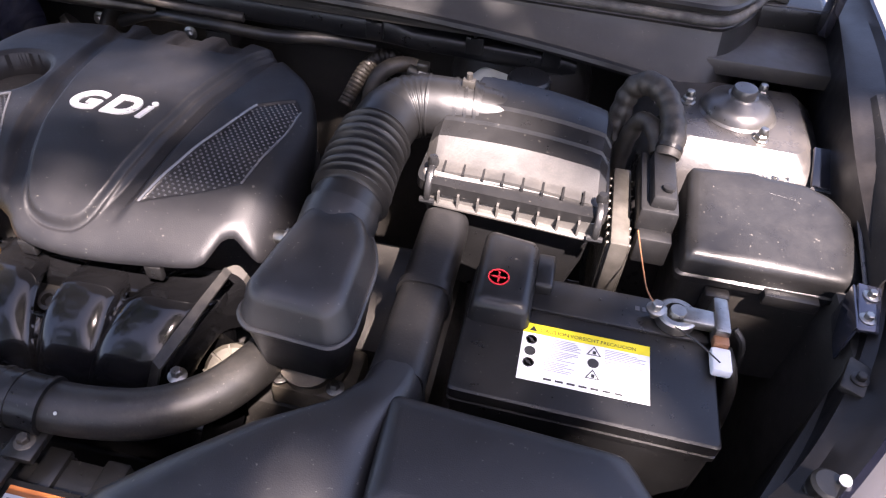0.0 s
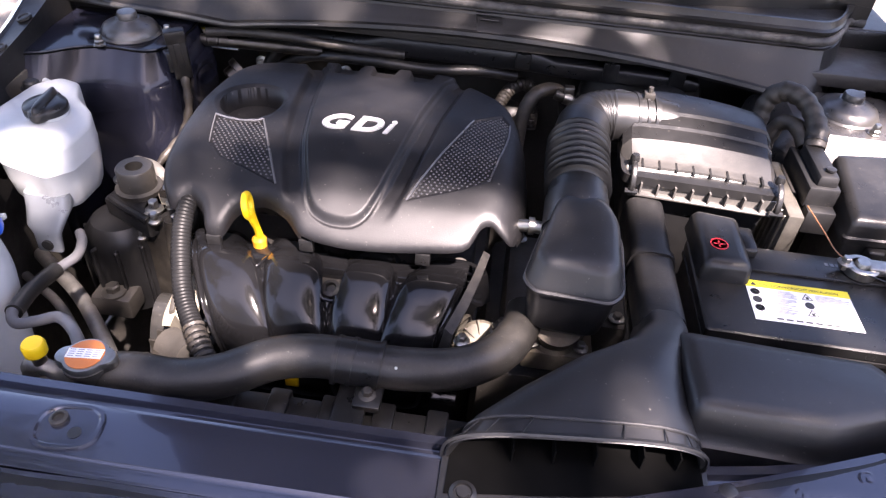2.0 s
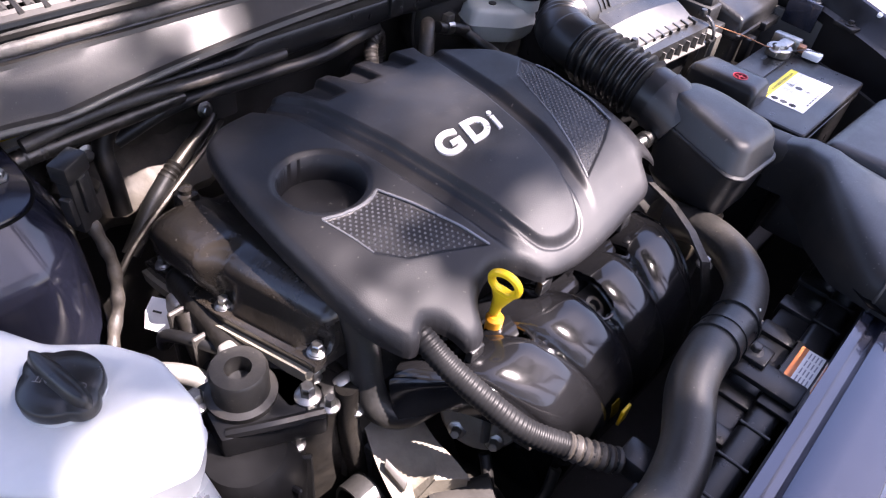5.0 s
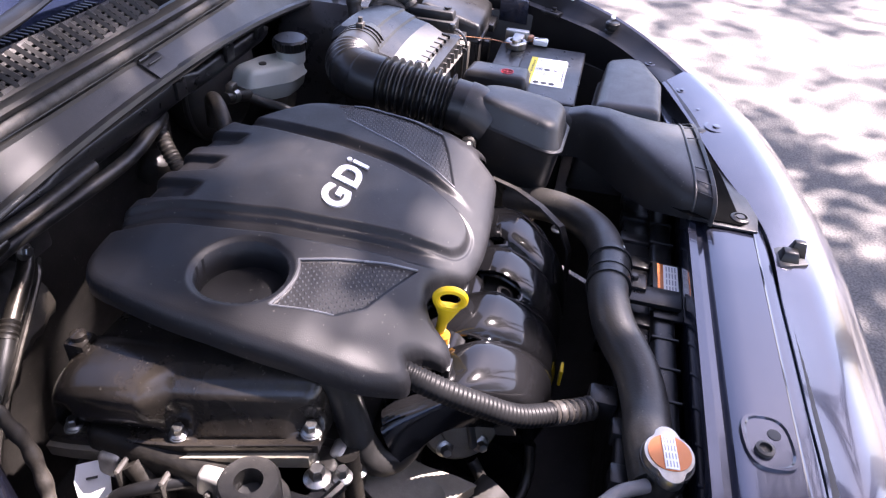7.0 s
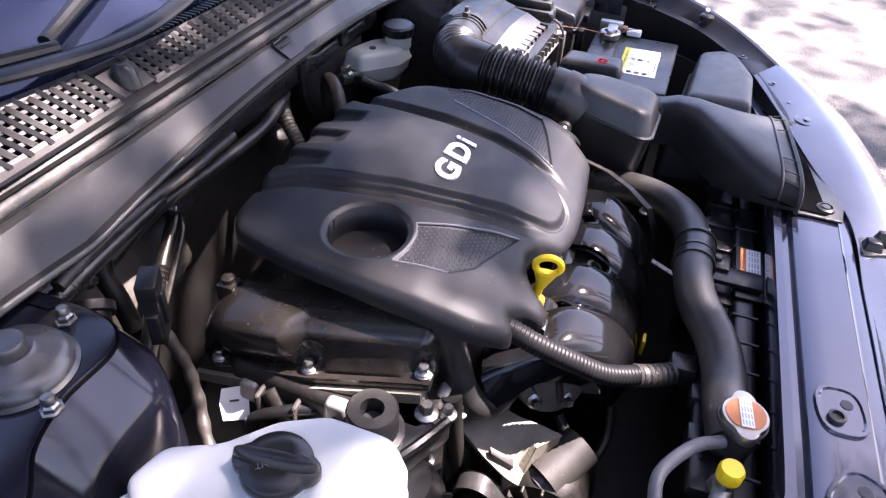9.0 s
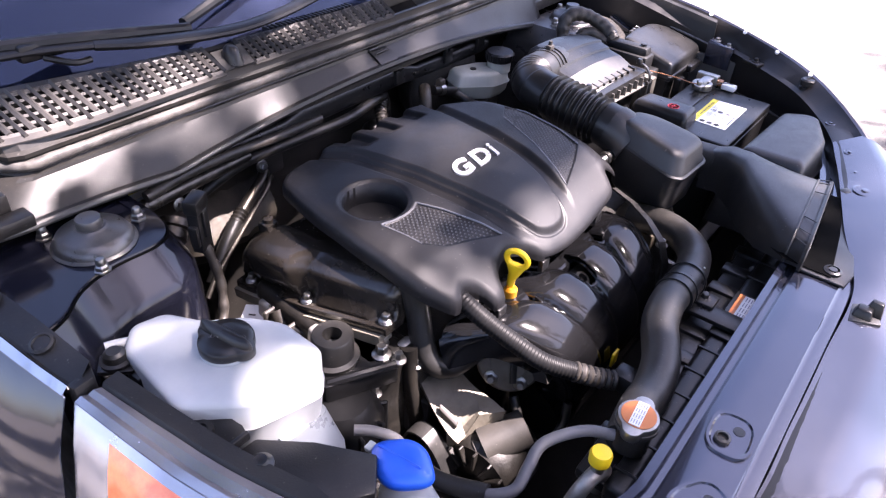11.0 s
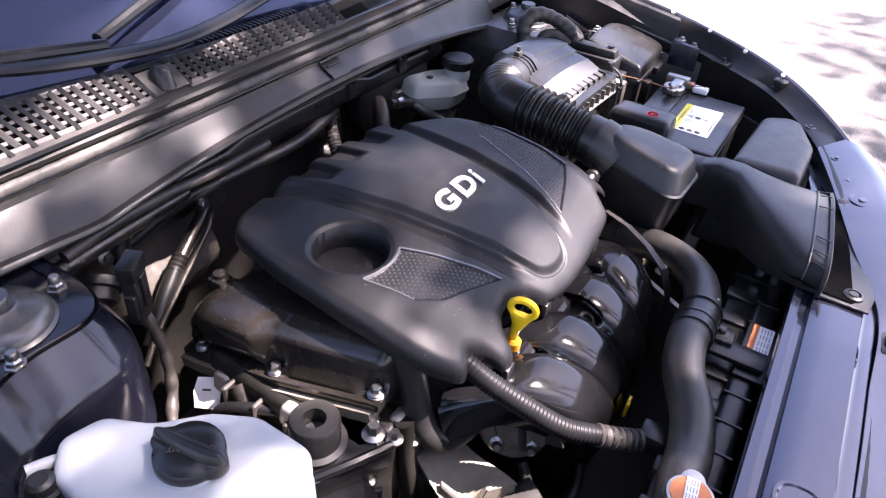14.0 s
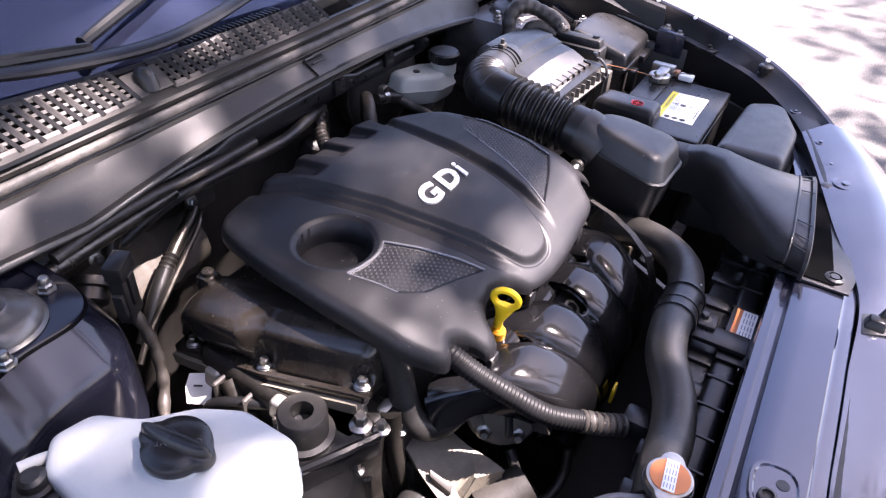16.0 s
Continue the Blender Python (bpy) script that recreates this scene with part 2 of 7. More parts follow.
WORN = surface("worn_black_steel", (0.010, 0.0095, 0.009), (0.034, 0.031, 0.028), (0.35, 0.55), metal=0.4, scale=90, bump=0.3, grain=300, dust=0.1)
# Plastic lightened for the sun on the filter box front, plus some dust
FLANGE = surface("dusty_sunlit_plastic", (0.040, 0.0385, 0.036), (0.066, 0.063, 0.058), (0.38, 0.47), scale=24, bump=0.25, grain=500, spec=0.75, dust=0.2)
LIDFRONT = surface("dusty_sunlit_front", (0.020, 0.0193, 0.0185), (0.033, 0.0315, 0.029), (0.39, 0.48), scale=24, bump=0.25, grain=500, spec=0.75, dust=0.14)
HOSE = surface("dusty_hose_rubber", (0.011, 0.0106, 0.0100), (0.019, 0.018, 0.0165), (0.36, 0.5), scale=18, bump=0.3, grain=350, dust=0.14, speck=0.25)
GRILLE = surface("dusty_grille_plastic", (0.024, 0.0225, 0.0213), (0.040, 0.0372, 0.0345), (0.50, 0.64), scale=20, bump=0.2, grain=500, dust=0.12)
TOWER = surface("dusty_dark_paint", (0.0055, 0.0062, 0.011), (0.009, 0.010, 0.017), (0.10, 0.18), scale=12, bump=0.06, grain=300, spec=0.42, dust=0.02)
OLDCAST = surface("sooty_casting", (0.0055, 0.0050, 0.0044), (0.0145, 0.0128, 0.0105), (0.34, 0.55), metal=0.15, scale=40, bump=0.6, grain=220, spec=0.35, dust=0.2, dust_col=(0.10, 0.085, 0.065))
STAINED = surface("stained_aluminium", (0.06, 0.055, 0.047), (0.14, 0.13, 0.112), (0.35, 0.5), metal=0.6, scale=30, bump=0.4, grain=260, dust=0.2)
# Flat black: shade under the grille and in the mouth, and the tower seam
HOLLOW = surface("shade_and_seam_black", (0.002, 0.002, 0.002), (0.003, 0.003, 0.003), (0.9, 1.0), bump=0.0, spec=0.05)
SOFT = surface("soft_black_plastic", (0.008, 0.008, 0.0088), (0.012, 0.012, 0.013), (0.36, 0.47), scale=18, bump=0.3, grain=800, spec=0.62, dust=0.02, speck=0.25)
THIN_PE = surface("thin_translucent_plastic", (0.20, 0.225, 0.25), (0.27, 0.29, 0.31), (0.25, 0.35), scale=14, bump=0.1, grain=120, trans=0.35)
# Grey paint with the sky's lavender reflection mixed into its base
BEAM = surface("sky_tinted_grey_paint", (0.042, 0.046, 0.067), (0.052, 0.056, 0.081), (0.14, 0.24), metal=0.6, scale=6, bump=0.04, grain=300, coat=0.9, dust=0.10)
BELLOWS = surface("ribbed_rubber", (0.006, 0.006, 0.0062), (0.010, 0.010, 0.0103), (0.32, 0.42), scale=24, bump=0.15, grain=400)
AMBER = surface("amber_plastic", (0.5, 0.2, 0.01), (0.6, 0.27, 0.015), (0.3, 0.4), bump=0.0)
RAIL = surface("grained_black_plastic", (0.007, 0.007, 0.0073), (0.011, 0.011, 0.0115), (0.40, 0.52), scale=20, bump=0.35, grain=420, spec=0.38, dust=0.05, speck=0.25)
SATIN = surface("satin_silver", (0.42, 0.42, 0.46), (0.5, 0.5, 0.53), (0.18, 0.28), metal=0.9, scale=20, bump=0.0)
CASTBROWN = surface("dusty_brown_casting", (0.10, 0.085, 0.065), (0.17, 0.145, 0.11), (0.5, 0.65), metal=0.5, scale=40, bump=0.5, grain=260, dust=0.35)
CHROME = surface("chrome", (0.7, 0.7, 0.72), (0.8, 0.8, 0.8), (0.06, 0.12), metal=1.0, scale=10, bump=0.0)
WHITE_PE = surface("white_translucent_plastic", (0.36, 0.38, 0.385), (0.45, 0.465, 0.465), (0.30, 0.40), scale=10, bump=0.08, grain=200, dust=0.06)
AGED_PE = surface("aged_translucent_plastic", (0.40, 0.42, 0.38), (0.50, 0.51, 0.46), (0.35, 0.5), scale=14, bump=0.08, grain=200, dust=0.25)
YELLOW = surface("yellow_plastic", (0.72, 0.46, 0.006), (0.8, 0.54, 0.01), (0.3, 0.4), scale=40, bump=0.05, grain=300, dust=0.05)
BLUE = surface("blue_plastic", (0.01, 0.10, 0.62), (0.02, 0.13, 0.7), (0.3, 0.4), scale=40, bump=0.05, grain=300)
ORANGE = surface("orange_label", (0.5, 0.14, 0.03), (0.56, 0.18, 0.045), (0.4, 0.5), scale=60, bump=0.0, dust=0.12)
PAPER = surface("white_label", (0.74, 0.74, 0.74), (0.8, 0.8, 0.79), (0.35, 0.45), scale=60, bump=0.0, dust=0.04)
PRINT = surface("black_print", (0.02, 0.02, 0.02), (0.03, 0.03, 0.03), (0.4, 0.5), bump=0.0)
GREYPRINT = surface("grey_print", (0.22, 0.23, 0.27), (0.28, 0.28, 0.32), (0.4, 0.5), bump=0.0)
PALEBLUE = surface("pale_blue_print", (0.42, 0.5, 0.62), (0.52, 0.58, 0.66), (0.4, 0.5), scale=200, bump=0.0)
RED = surface("red_print", (0.55, 0.02, 0.03), (0.6, 0.03, 0.035), (0.4, 0.5), bump=0.0)
LABELYELLOW = surface("yellow_label", (0.8, 0.66, 0.02), (0.85, 0.7, 0.03), (0.35, 0.45), bump=0.0)
SILVER = surface("silver_lettering", (0.62, 0.62, 0.63), (0.7, 0.7, 0.7), (0.25, 0.35), metal=0.6, bump=0.0)
INLAY = surface("dark_inlay", (0.026, 0.026, 0.029), (0.038, 0.038, 0.041), (0.25, 0.35), bump=0.0)
EDGE = surface("satin_grey_edge", (0.11, 0.11, 0.115), (0.15, 0.15, 0.155), (0.25, 0.35), metal=0.4, bump=0.0)
LOOM = surface("wound_tape", (0.012, 0.0105, 0.009), (0.028, 0.024, 0.019), (0.4, 0.58), scale=60, bump=0.8, grain=160, dust=0.22)
COPPER = surface("copper_wire", (0.26, 0.12, 0.06), (0.34, 0.16, 0.08), (0.4, 0.5), metal=0.5, bump=0.0)
COWL = surface("cowl_plastic", (0.008, 0.0077, 0.0074), (0.015, 0.0142, 0.0132), (0.30, 0.46), scale=9, bump=0.25, grain=700, spec=0.42, dust=0.05, speck=0.12)
# Paler tone drawn as the highlight on the embossed slot rims
SLOT = surface("slot_highlight_plastic", (0.035, 0.034, 0.032), (0.06, 0.058, 0.054), (0.25, 0.4), scale=40, bump=0.1)
WIPER = surface("wiper_black", (0.005, 0.005, 0.0053), (0.008, 0.008, 0.0083), (0.30, 0.42), scale=30, bump=0.15, grain=500, spec=0.35)
SEAL = surface("rubber_seal", (0.018, 0.0175, 0.017), (0.075, 0.072, 0.068), (0.45, 0.62), scale=60, bump=0.4, grain=200, spec=0.3, dust=0.3)
LENS = surface("orange_lens", (0.75, 0.16, 0.06), (0.85, 0.24, 0.09), (0.12, 0.2), scale=70, bump=0.2, grain=90, coat=1.0)
VALVE = surface("valve_cover_plastic", (0.0105, 0.0092, 0.0078), (0.021, 0.0178, 0.0142), (0.15, 0.26), scale=16, bump=0.4, grain=140, spec=0.45, dust=0.24, dust_col=(0.085, 0.066, 0.048), speck=0.15)
CONDUIT = surface("conduit_plastic", (0.0048, 0.0048, 0.005), (0.0075, 0.0075, 0.0078), (0.40, 0.52), scale=30, bump=0.15, grain=500, spec=0.12)


def glass():
    mt = bpy.data.materials.new("windscreen_glass")
    mt.use_nodes = True
    b = mt.node_tree.nodes["Principled BSDF"]
    b.inputs["Base Color"].default_value = (0.05, 0.06, 0.11, 1)
    b.inputs["Roughness"].default_value = 0.01
    b.inputs["IOR"].default_value = 1.5
    b.inputs["Transmission Weight"].default_value = 0.85
    # Blue specular tint puts a bluer sky into the reflection
    b.inputs["Specular Tint"].default_value = (0.62, 0.72, 1.0, 1)
    return mt


GLASS = glass()


def ground_material():
    mt = bpy.data.materials.new("gravel_ground")
    mt.use_nodes = True
    t = mt.node_tree
    b = t.nodes["Principled BSDF"]
    co = t.nodes.new("ShaderNodeTexCoord")
    mixes = None
    col = None
    for s, lo, hi, w in ((1.2, (0.052, 0.050, 0.048), (0.076, 0.073, 0.070), 1.0), (18, (0.05, 0.048, 0.046), (0.14, 0.132, 0.122), 0.4), (120, (0.03, 0.029, 0.028), (0.18, 0.168, 0.155), 0.45)):
        n = t.nodes.new("ShaderNodeTexNoise")
        n.inputs["Scale"].default_value, n.inputs["Detail"].default_value = s, 6
        t.links.new(co.outputs["Object"], n.inputs["Vector"])
        r = t.nodes.new("ShaderNodeValToRGB")
        r.color_ramp.elements[0].color, r.color_ramp.elements[1].color = (*lo, 1), (*hi, 1)
        r.color_ramp.elements[0].position, r.color_ramp.elements[1].position = 0.35, 0.65
        t.links.new(n.outputs["Fac"], r.inputs[0])
        if col is None:
            col = r.outputs[0]
        else:
            m = t.nodes.new("ShaderNodeMix")
            m.data_type = "RGBA"
            m.inputs[0].default_value = w
            t.links.new(col, m.inputs[6])
            t.links.new(r.outputs[0], m.inputs[7])
            col = m.outputs[2]
        last = n
    t.links.new(col, b.inputs["Base Color"])
    b.inputs["Roughness"].default_value = 0.95
    bp = t.nodes.new("ShaderNodeBump")
    bp.inputs["Strength"].default_value, bp.inputs["Distance"].default_value = 0.5, 0.01
    t.links.new(last.outputs["Fac"], bp.inputs["Height"])
    t.links.new(bp.outputs[0], b.inputs["Normal"])
    return mt


GROUND = ground_material()


# ---- setting: ground, car body round the engine bay
def plane_grid(x0, x1, y0, y1, z, n):
    verts = [Vector((x0 + (x1 - x0) * i / n, y0 + (y1 - y0) * j / n, z)) for j in range(n + 1) for i in range(n + 1)]
    return verts, [(j * (n + 1) + i, j * (n + 1) + i + 1, (j + 1) * (n + 1) + i + 1, (j + 1) * (n + 1) + i) for j in range(n) for i in range(n)]


setting("ground", plane_grid(-600, 600, -600, 600, 0, 8), GROUND, "pale grey gravel ground in dappled tree shade", "ground")

setting("floor", prism([(-0.46, 0.012), (0.50, 0.012), (0.60, 0.075), (0.772, 0.36), (0.782, 0.975), (-0.695, 0.975), (-0.685, 0.50), (-0.60, 0.25)], 0.24, 0.27, 0), DARK, "black splash tray under the engine bay", "tray")
setting("wall_firewall", box((-0.80, 0.965, 0.28), (0.90, 0.985, 0.955), 0.003), DARK, "dark firewall behind the engine", "wall")
setting("wall_apron_right", box((0.775, 0.36, 0.28), (0.79, 0.96, 0.86), 0.003), DARK, "dark inner fender apron", "wall")
setting("wall_apron_left", box((-0.70, 0.50, 0.28), (-0.685, 0.96, 0.86), 0.003), DARK, "dark inner fender apron", "wall")
setting("wall_front", box((-0.46, 0.0, 0.28), (0.50, 0.02, 0.79), 0.003), DARK, "black radiator support panel", "wall")

# cowl: skins along the car's width
XS = [-0.635 + 1.395 * i / 90 for i in range(91)]


def bowed(x, k):
    return k * (x - 0.05) ** 2


def end_lift(x, a=0.50, w=0.18):
    d = max(0.0, abs(x - 0.05) - a) / w
    return d * d


def cowl_line(y, z, bow=0.0, back=0.0, drop=0.0, spread=0.0):
    """A line across the cowl; at its left end the upper lines turn back and the lower ones run on."""
    out = []
    for x in XS:
        w = 0.16 * max(0.0, (abs(x - 0.05) - 0.625) / 0.06) ** 2
        k = max(0.0, (-0.50 - x) / 0.135)
        if x < 0:
            w *= 1 - 0.8 * spread / 0.09
        out.append((x - spread * k ** 1.5, min(y + bowed(x, bow) + back * end_lift(x) + w, 0.98), z - drop * end_lift(x) - bowed(x, 0.02)))
    return out


def lip_height(x):
    return 0.930 - 0.16 * (x - 0.05) ** 2 + 0.25 * max(0.0, -0.40 - x)


def cowl_section(y, k, dz, bow=0.0, spread=0.0):
    """A line across the cowl's front; k runs from the lower lip (0) to the top of the face (1)."""
    out = []
    for x in XS:
        turn = 0.08 * (max(0.0, x - 0.635) / 0.07) ** 2 + 0.16 * (max(0.0, -0.575 - x) / 0.06) ** 2 * (1 - 0.8 * spread / 0.09)
        far = max(0.0, (-0.50 - x) / 0.135)
        z = lip_height(x) * (1 - k) + (0.955 - bowed(x, 0.02)) * k + dz
        out.append((x - spread * far ** 1.5, min(y + bowed(x, bow) + turn, 0.98), z))
    return out


def face_point(x, s, off=0.0):
    """A place on the cowl's sloped face, off it by a small distance."""
    z0, z1 = lip_height(x) + 0.004, 0.9525 - bowed(x, 0.02)
    n = Vector((0, -(z1 - z0), 0.024)).normalized()
    return Vector((x, 0.812 + 0.024 * s + bowed(x, 0.03) * s, z0 + (z1 - z0) * s)) + n * off


cowl = setting("cowl", thick(strip([
    cowl_section(0.850, 0, -0.018, 0, 0.09), cowl_section(0.815, 0, -0.009, 0, 0.09), cowl_section(0.8055, 0, -0.006, 0, 0.09), cowl_section(0.8030, 0, -0.002, 0, 0.09), cowl_section(0.8045, 0, 0.002, 0, 0.09),
    cowl_section(0.8085, 0, 0.0035, 0, 0.088), cowl_section(0.8105, 0, 0.0022, 0, 0.087), cowl_section(0.8120, 0, 0.004, 0, 0.085), cowl_section(0.8185, 0.25, 0.0025, 0.008, 0.07), cowl_section(0.8245, 0.5, 0.001, 0.015, 0.05), cowl_section(0.8310, 0.78, -0.0005, 0.023, 0.03),
    cowl_section(0.8360, 1, -0.0025, 0.03, 0.01), cowl_section(0.8372, 1, 0.0018, 0.03), cowl_section(0.8410, 1, 0.003, 0.035), cowl_section(0.8425, 1, 0.007, 0.04), cowl_section(0.8440, 1, 0.024, 0.045), cowl_section(0.8425, 1, 0.0275, 0.045), cowl_section(0.8390, 1, 0.0285, 0.045),
    cowl_section(0.8385, 1, 0.0315, 0.045), cowl_section(0.8425, 1, 0.0345, 0.05), cowl_section(0.8435, 1, 0.040, 0.055), cowl_section(0.8436, 1, 0.0452, 0.06), cowl_section(0.8475, 1, 0.0455, 0.06)]), 0.0022),
    COWL, "grey plastic cowl panel below the windscreen with embossed slots", "cowl", 20)
setting("trim_cowl_back", thick(strip([cowl_line(0.846, 0.985, 0.06, 0.03), cowl_line(0.870, 0.99, 0.25), cowl_line(0.872, 1.022, 0.25), cowl_line(0.876, 1.026, 0.25), cowl_line(0.900, 1.016, 0.25), cowl_line(0.91, 0.97, 0.25)]), 0.002), COWL, "grey plastic edge below the windscreen", "trim")
setting("trim_seal", tube([(x, y, z) for x, y, z in cowl_section(0.8405, 1, 0.0155, 0.042)[::2]], lambda s, l: 0.0082 + 0.0005 * math.sin(l * 300) + 0.0003 * math.sin(l * 83), 12, 0.008), SEAL, "worn rubber hood seal along the cowl", "seal")
cowl_end = setting("trim_cowl_end", thick(strip([[(-0.76, 0.815, 0.930), (-0.68, 0.815, 0.922), (-0.60, 0.825, 0.905), (-0.50, 0.845, 0.885)], [(-0.76, 0.842, 0.915), (-0.68, 0.842, 0.905), (-0.60, 0.845, 0.895), (-0.50, 0.855, 0.880)], [(-0.74, 0.85, 0.84), (-0.66, 0.85, 0.84), (-0.56, 0.85, 0.84), (-0.50, 0.86, 0.84)]]), 0.002), COWL, "dusty panel below the end of the cowl", "trim")
part("bracket", join(box((-0.668, 0.772, 0.928), (-0.612, 0.80, 0.946), 0.004), box((-0.648, 0.80, 0.94), (-0.625, 0.835, 0.968), 0.004), box((-0.70, 0.80, 0.935), (-0.645, 0.82, 0.95), 0.004)), COWL, cowl_end, "worn bracket under the cowl")
setting("ledge", box((-0.78, 0.83, 0.895), (0.88, 0.963, 0.92), 0.004), DARK, "dark ledge below the cowl panel", "ledge")

part("bare_lip", tube([p for p in cowl_section(0.8032, 0, -0.0005, 0, 0.09) if p[0] < -0.22][::2], lambda s, l: 0.0042 * (1 - s) + 0.0022, 10, 0.006), FLANGE, cowl, "pale rubbed lip of the cowl")
# embossed slots: raised rims on the cowl's face
def slot_rim(xa, xb, s0, s1):
    e = 0.007
    ring = [face_point(x, s, 0.0010) for x, s in ((xa + e, s0), (xb - e * 2, s0), (xb, (s0 + s1) / 2), (xb - e, s1), (xa + e * 2, s1), (xa, (s0 + s1) / 2))]
    return tube(spline(ring, 0.004, True) + [Vector(ring[0])], 0.0007, 6, smooth=False, caps=False)


for xa, xb in ((-0.205, -0.125), (-0.118, -0.045), (-0.038, 0.040), (0.108, 0.178), (0.188, 0.262), (0.272, 0.345), (0.355, 0.43)):
    part("embossed_slot", slot_rim(xa, xb, 0.30, 0.58), SLOT, cowl)
clip_rows = [[face_point(0.052 + 0.046 * u - 0.006 * sl, sl, off) for u in (0, 0.1, 0.5, 0.9, 1)] for sl, off in ((-0.22, 0.001), (-0.12, 0.005), (0.1, 0.006), (0.8, 0.006), (0.98, 0.004), (1.05, 0.001))]
cowl_clip = part("cowl_clip", thick(strip(clip_rows), 0.003), COWL, cowl, "worn clip over the cowl face")
part("clip_edge", join(tube([face_point(0.052 + 0.046 * u - 0.004, 0.62, 0.0085) for u in (0.15, 0.5, 0.85)], 0.0014, 6), tube([face_point(0.048 + 0.046 * u, 1.0, 0.006) for u in (0.0, 0.3, 0.5)], 0.002, 6)), DUSTY, cowl_clip)


def grille_row(x0, x1, rows, pitch, name):
    """An open grid of bars."""
    gs = []

    def at(x, s):
        d = 0.25 * (x - 0.05) ** 2
        f = 0.06 * (x - 0.05) ** 2 + 0.03 * end_lift(x)
        return Vector((x, (0.8435 + f) * (1 - s) + (0.873 + d) * s, 1.0045 * (1 - s) + 1.022 * s - bowed(x, 0.02)))
    n = int((x1 - x0) / pitch)
    for i in range(n + 1):
        x = x0 + (x1 - x0) * i / n
        long_bar = i % 2 == 0
        gs.append(tube([at(x, -0.12 if long_bar else 0.0) + Vector((0, 0, 0.003)), at(x, 0.5) + Vector((0, 0, 0.0025)), at(x, 1.1 if long_bar else 1.0) + Vector((0, 0, 0.003))], 0.0030 if long_bar else 0.0044, 4, smooth=False, flat=1.6 if long_bar else 0.7))
    for r in range(rows + 1):
        s = r / rows
        gs.append(tube([at(x0 + (x1 - x0) * i / 24, s) for i in range(25)], 0.0044 if r in (0, rows) else 0.0038, 4, smooth=False, flat=0.7))
    for s0, s1 in ((-0.20, 0.02), (0.98, 1.22)):
        gs.append(thick(strip([[at(x0 + (x1 - x0) * i / 24, s) + Vector((0, 0, 0.001)) for i in range(25)] for s in (s0, s1)]), 0.002))
    return join(*gs)


grille = setting("trim_air_grille", grille_row(-0.64, -0.262, 5, 0.0135, "grille"), GRILLE, "grey plastic air intake grille under the windscreen", "grille", 60)
part("air_grille_section", grille_row(-0.205, 0.125, 4, 0.0125, "grille"), GRILLE, grille, sharp=60)
part("grille_plate", thick(strip([[(x, 0.842, 1.005), (x, 0.858, 1.014), (x, 0.878, 1.0245)] for x in (-0.262, -0.245, -0.225, -0.205)]), 0.003), GRILLE, grille)
# Black sheet laid in place of the shade below the bars
part("grille_shade", thick(strip([cowl_section(0.8435, 1, 0.0435, 0.06)[:56], cowl_line(0.8475, 0.996, 0.06, 0.03)[:56], cowl_line(0.860, 0.998, 0.16)[:56], cowl_line(0.869, 1.006, 0.25)[:56]]), 0.002), HOLLOW, grille, "black sheet for the shade under the grille")
part("washer_nozzle", loft([[(-0.237 + 0.012 * math.cos(a) * k, 0.856 + dy + 0.016 * math.sin(a) * k, z) for a in [2 * math.pi * i / 16 for i in range(16)]] for k, z, dy in ((1.15, 1.008, 0), (1.0, 1.022, 0.002), (0.85, 1.03, 0.003), (0.45, 1.035, 0.004))]), PLASTIC, grille, "black washer nozzle")
fins = [box((x, 0.888 + bowed(x, 0.25), 1.012), (x + 0.0035, 0.906 + bowed(x, 0.25), 1.026), 0.0006, 1) for x in [-0.13 + 0.009 * i for i in range(22)]]
part("louvre", join(*fins), PLASTIC, grille)

# windscreen and cabin
def screen_line(s):
    return [(x, 0.895 + bowed(x, 0.25) + 0.88 * s, 1.018 - bowed(x, 0.03) + 0.46 * s) for x in XS]


setting("window_1", thick(strip([screen_line(i / 8) for i in range(9)]), 0.005), GLASS, "tinted windscreen, its mirrored sky and trees coloured blue", "windscreen")
setting("dashboard", box((-0.72, 0.96, 0.90), (0.82, 1.75, 0.955), 0.01), PLASTIC, "dark dashboard behind the windscreen", "dashboard")
setting("wall_cabin", box((-0.75, 2.5, 0.3), (0.85, 2.55, 1.45), 0.01), DARK, "dark rear of the cabin", "wall")
setting("roof", box((-0.62, 1.76, 1.475), (0.72, 2.75, 1.50), 0.01), BODY, "dark blue car roof", "roof")
for sx, nm in ((-0.74, "left"), (0.82, "right")):
    setting("wall_cabin_" + nm, box((sx - 0.02, 1.0, 0.3), (sx + 0.02, 2.6, 0.94), 0.01), BODY, "dark blue car door flank", "wall")


def wiper(name, pts, blade, label):
    w = thing(name, pts[0], label, "wiper", "windscreen wipers")
    part("arm", tube(pts, lambda s, l: 0.017 - 0.003 * s, 12, flat=0.5), WIPER, w)
    part("blade", join(tube(blade, lambda s, l: 0.0085 + 0.0025 * math.sin(math.pi * s), 10), tube([Vector(b) + Vector((0, 0.002, -0.006)) for b in blade], 0.003, 6)), WIPER, w)
    return w


w1 = wiper("wiper", [(-0.404, 0.950, 1.056), (-0.346, 0.927, 1.050), (-0.27, 0.902, 1.046), (-0.19, 0.882, 1.047), (-0.10, 0.882, 1.053), (0.0, 0.895, 1.062)], [(-0.262, 0.938, 1.056), (-0.15, 0.968, 1.075), (0.0, 1.005, 1.095), (0.25, 1.03, 1.10)], "black windscreen wiper with a jointed arm")
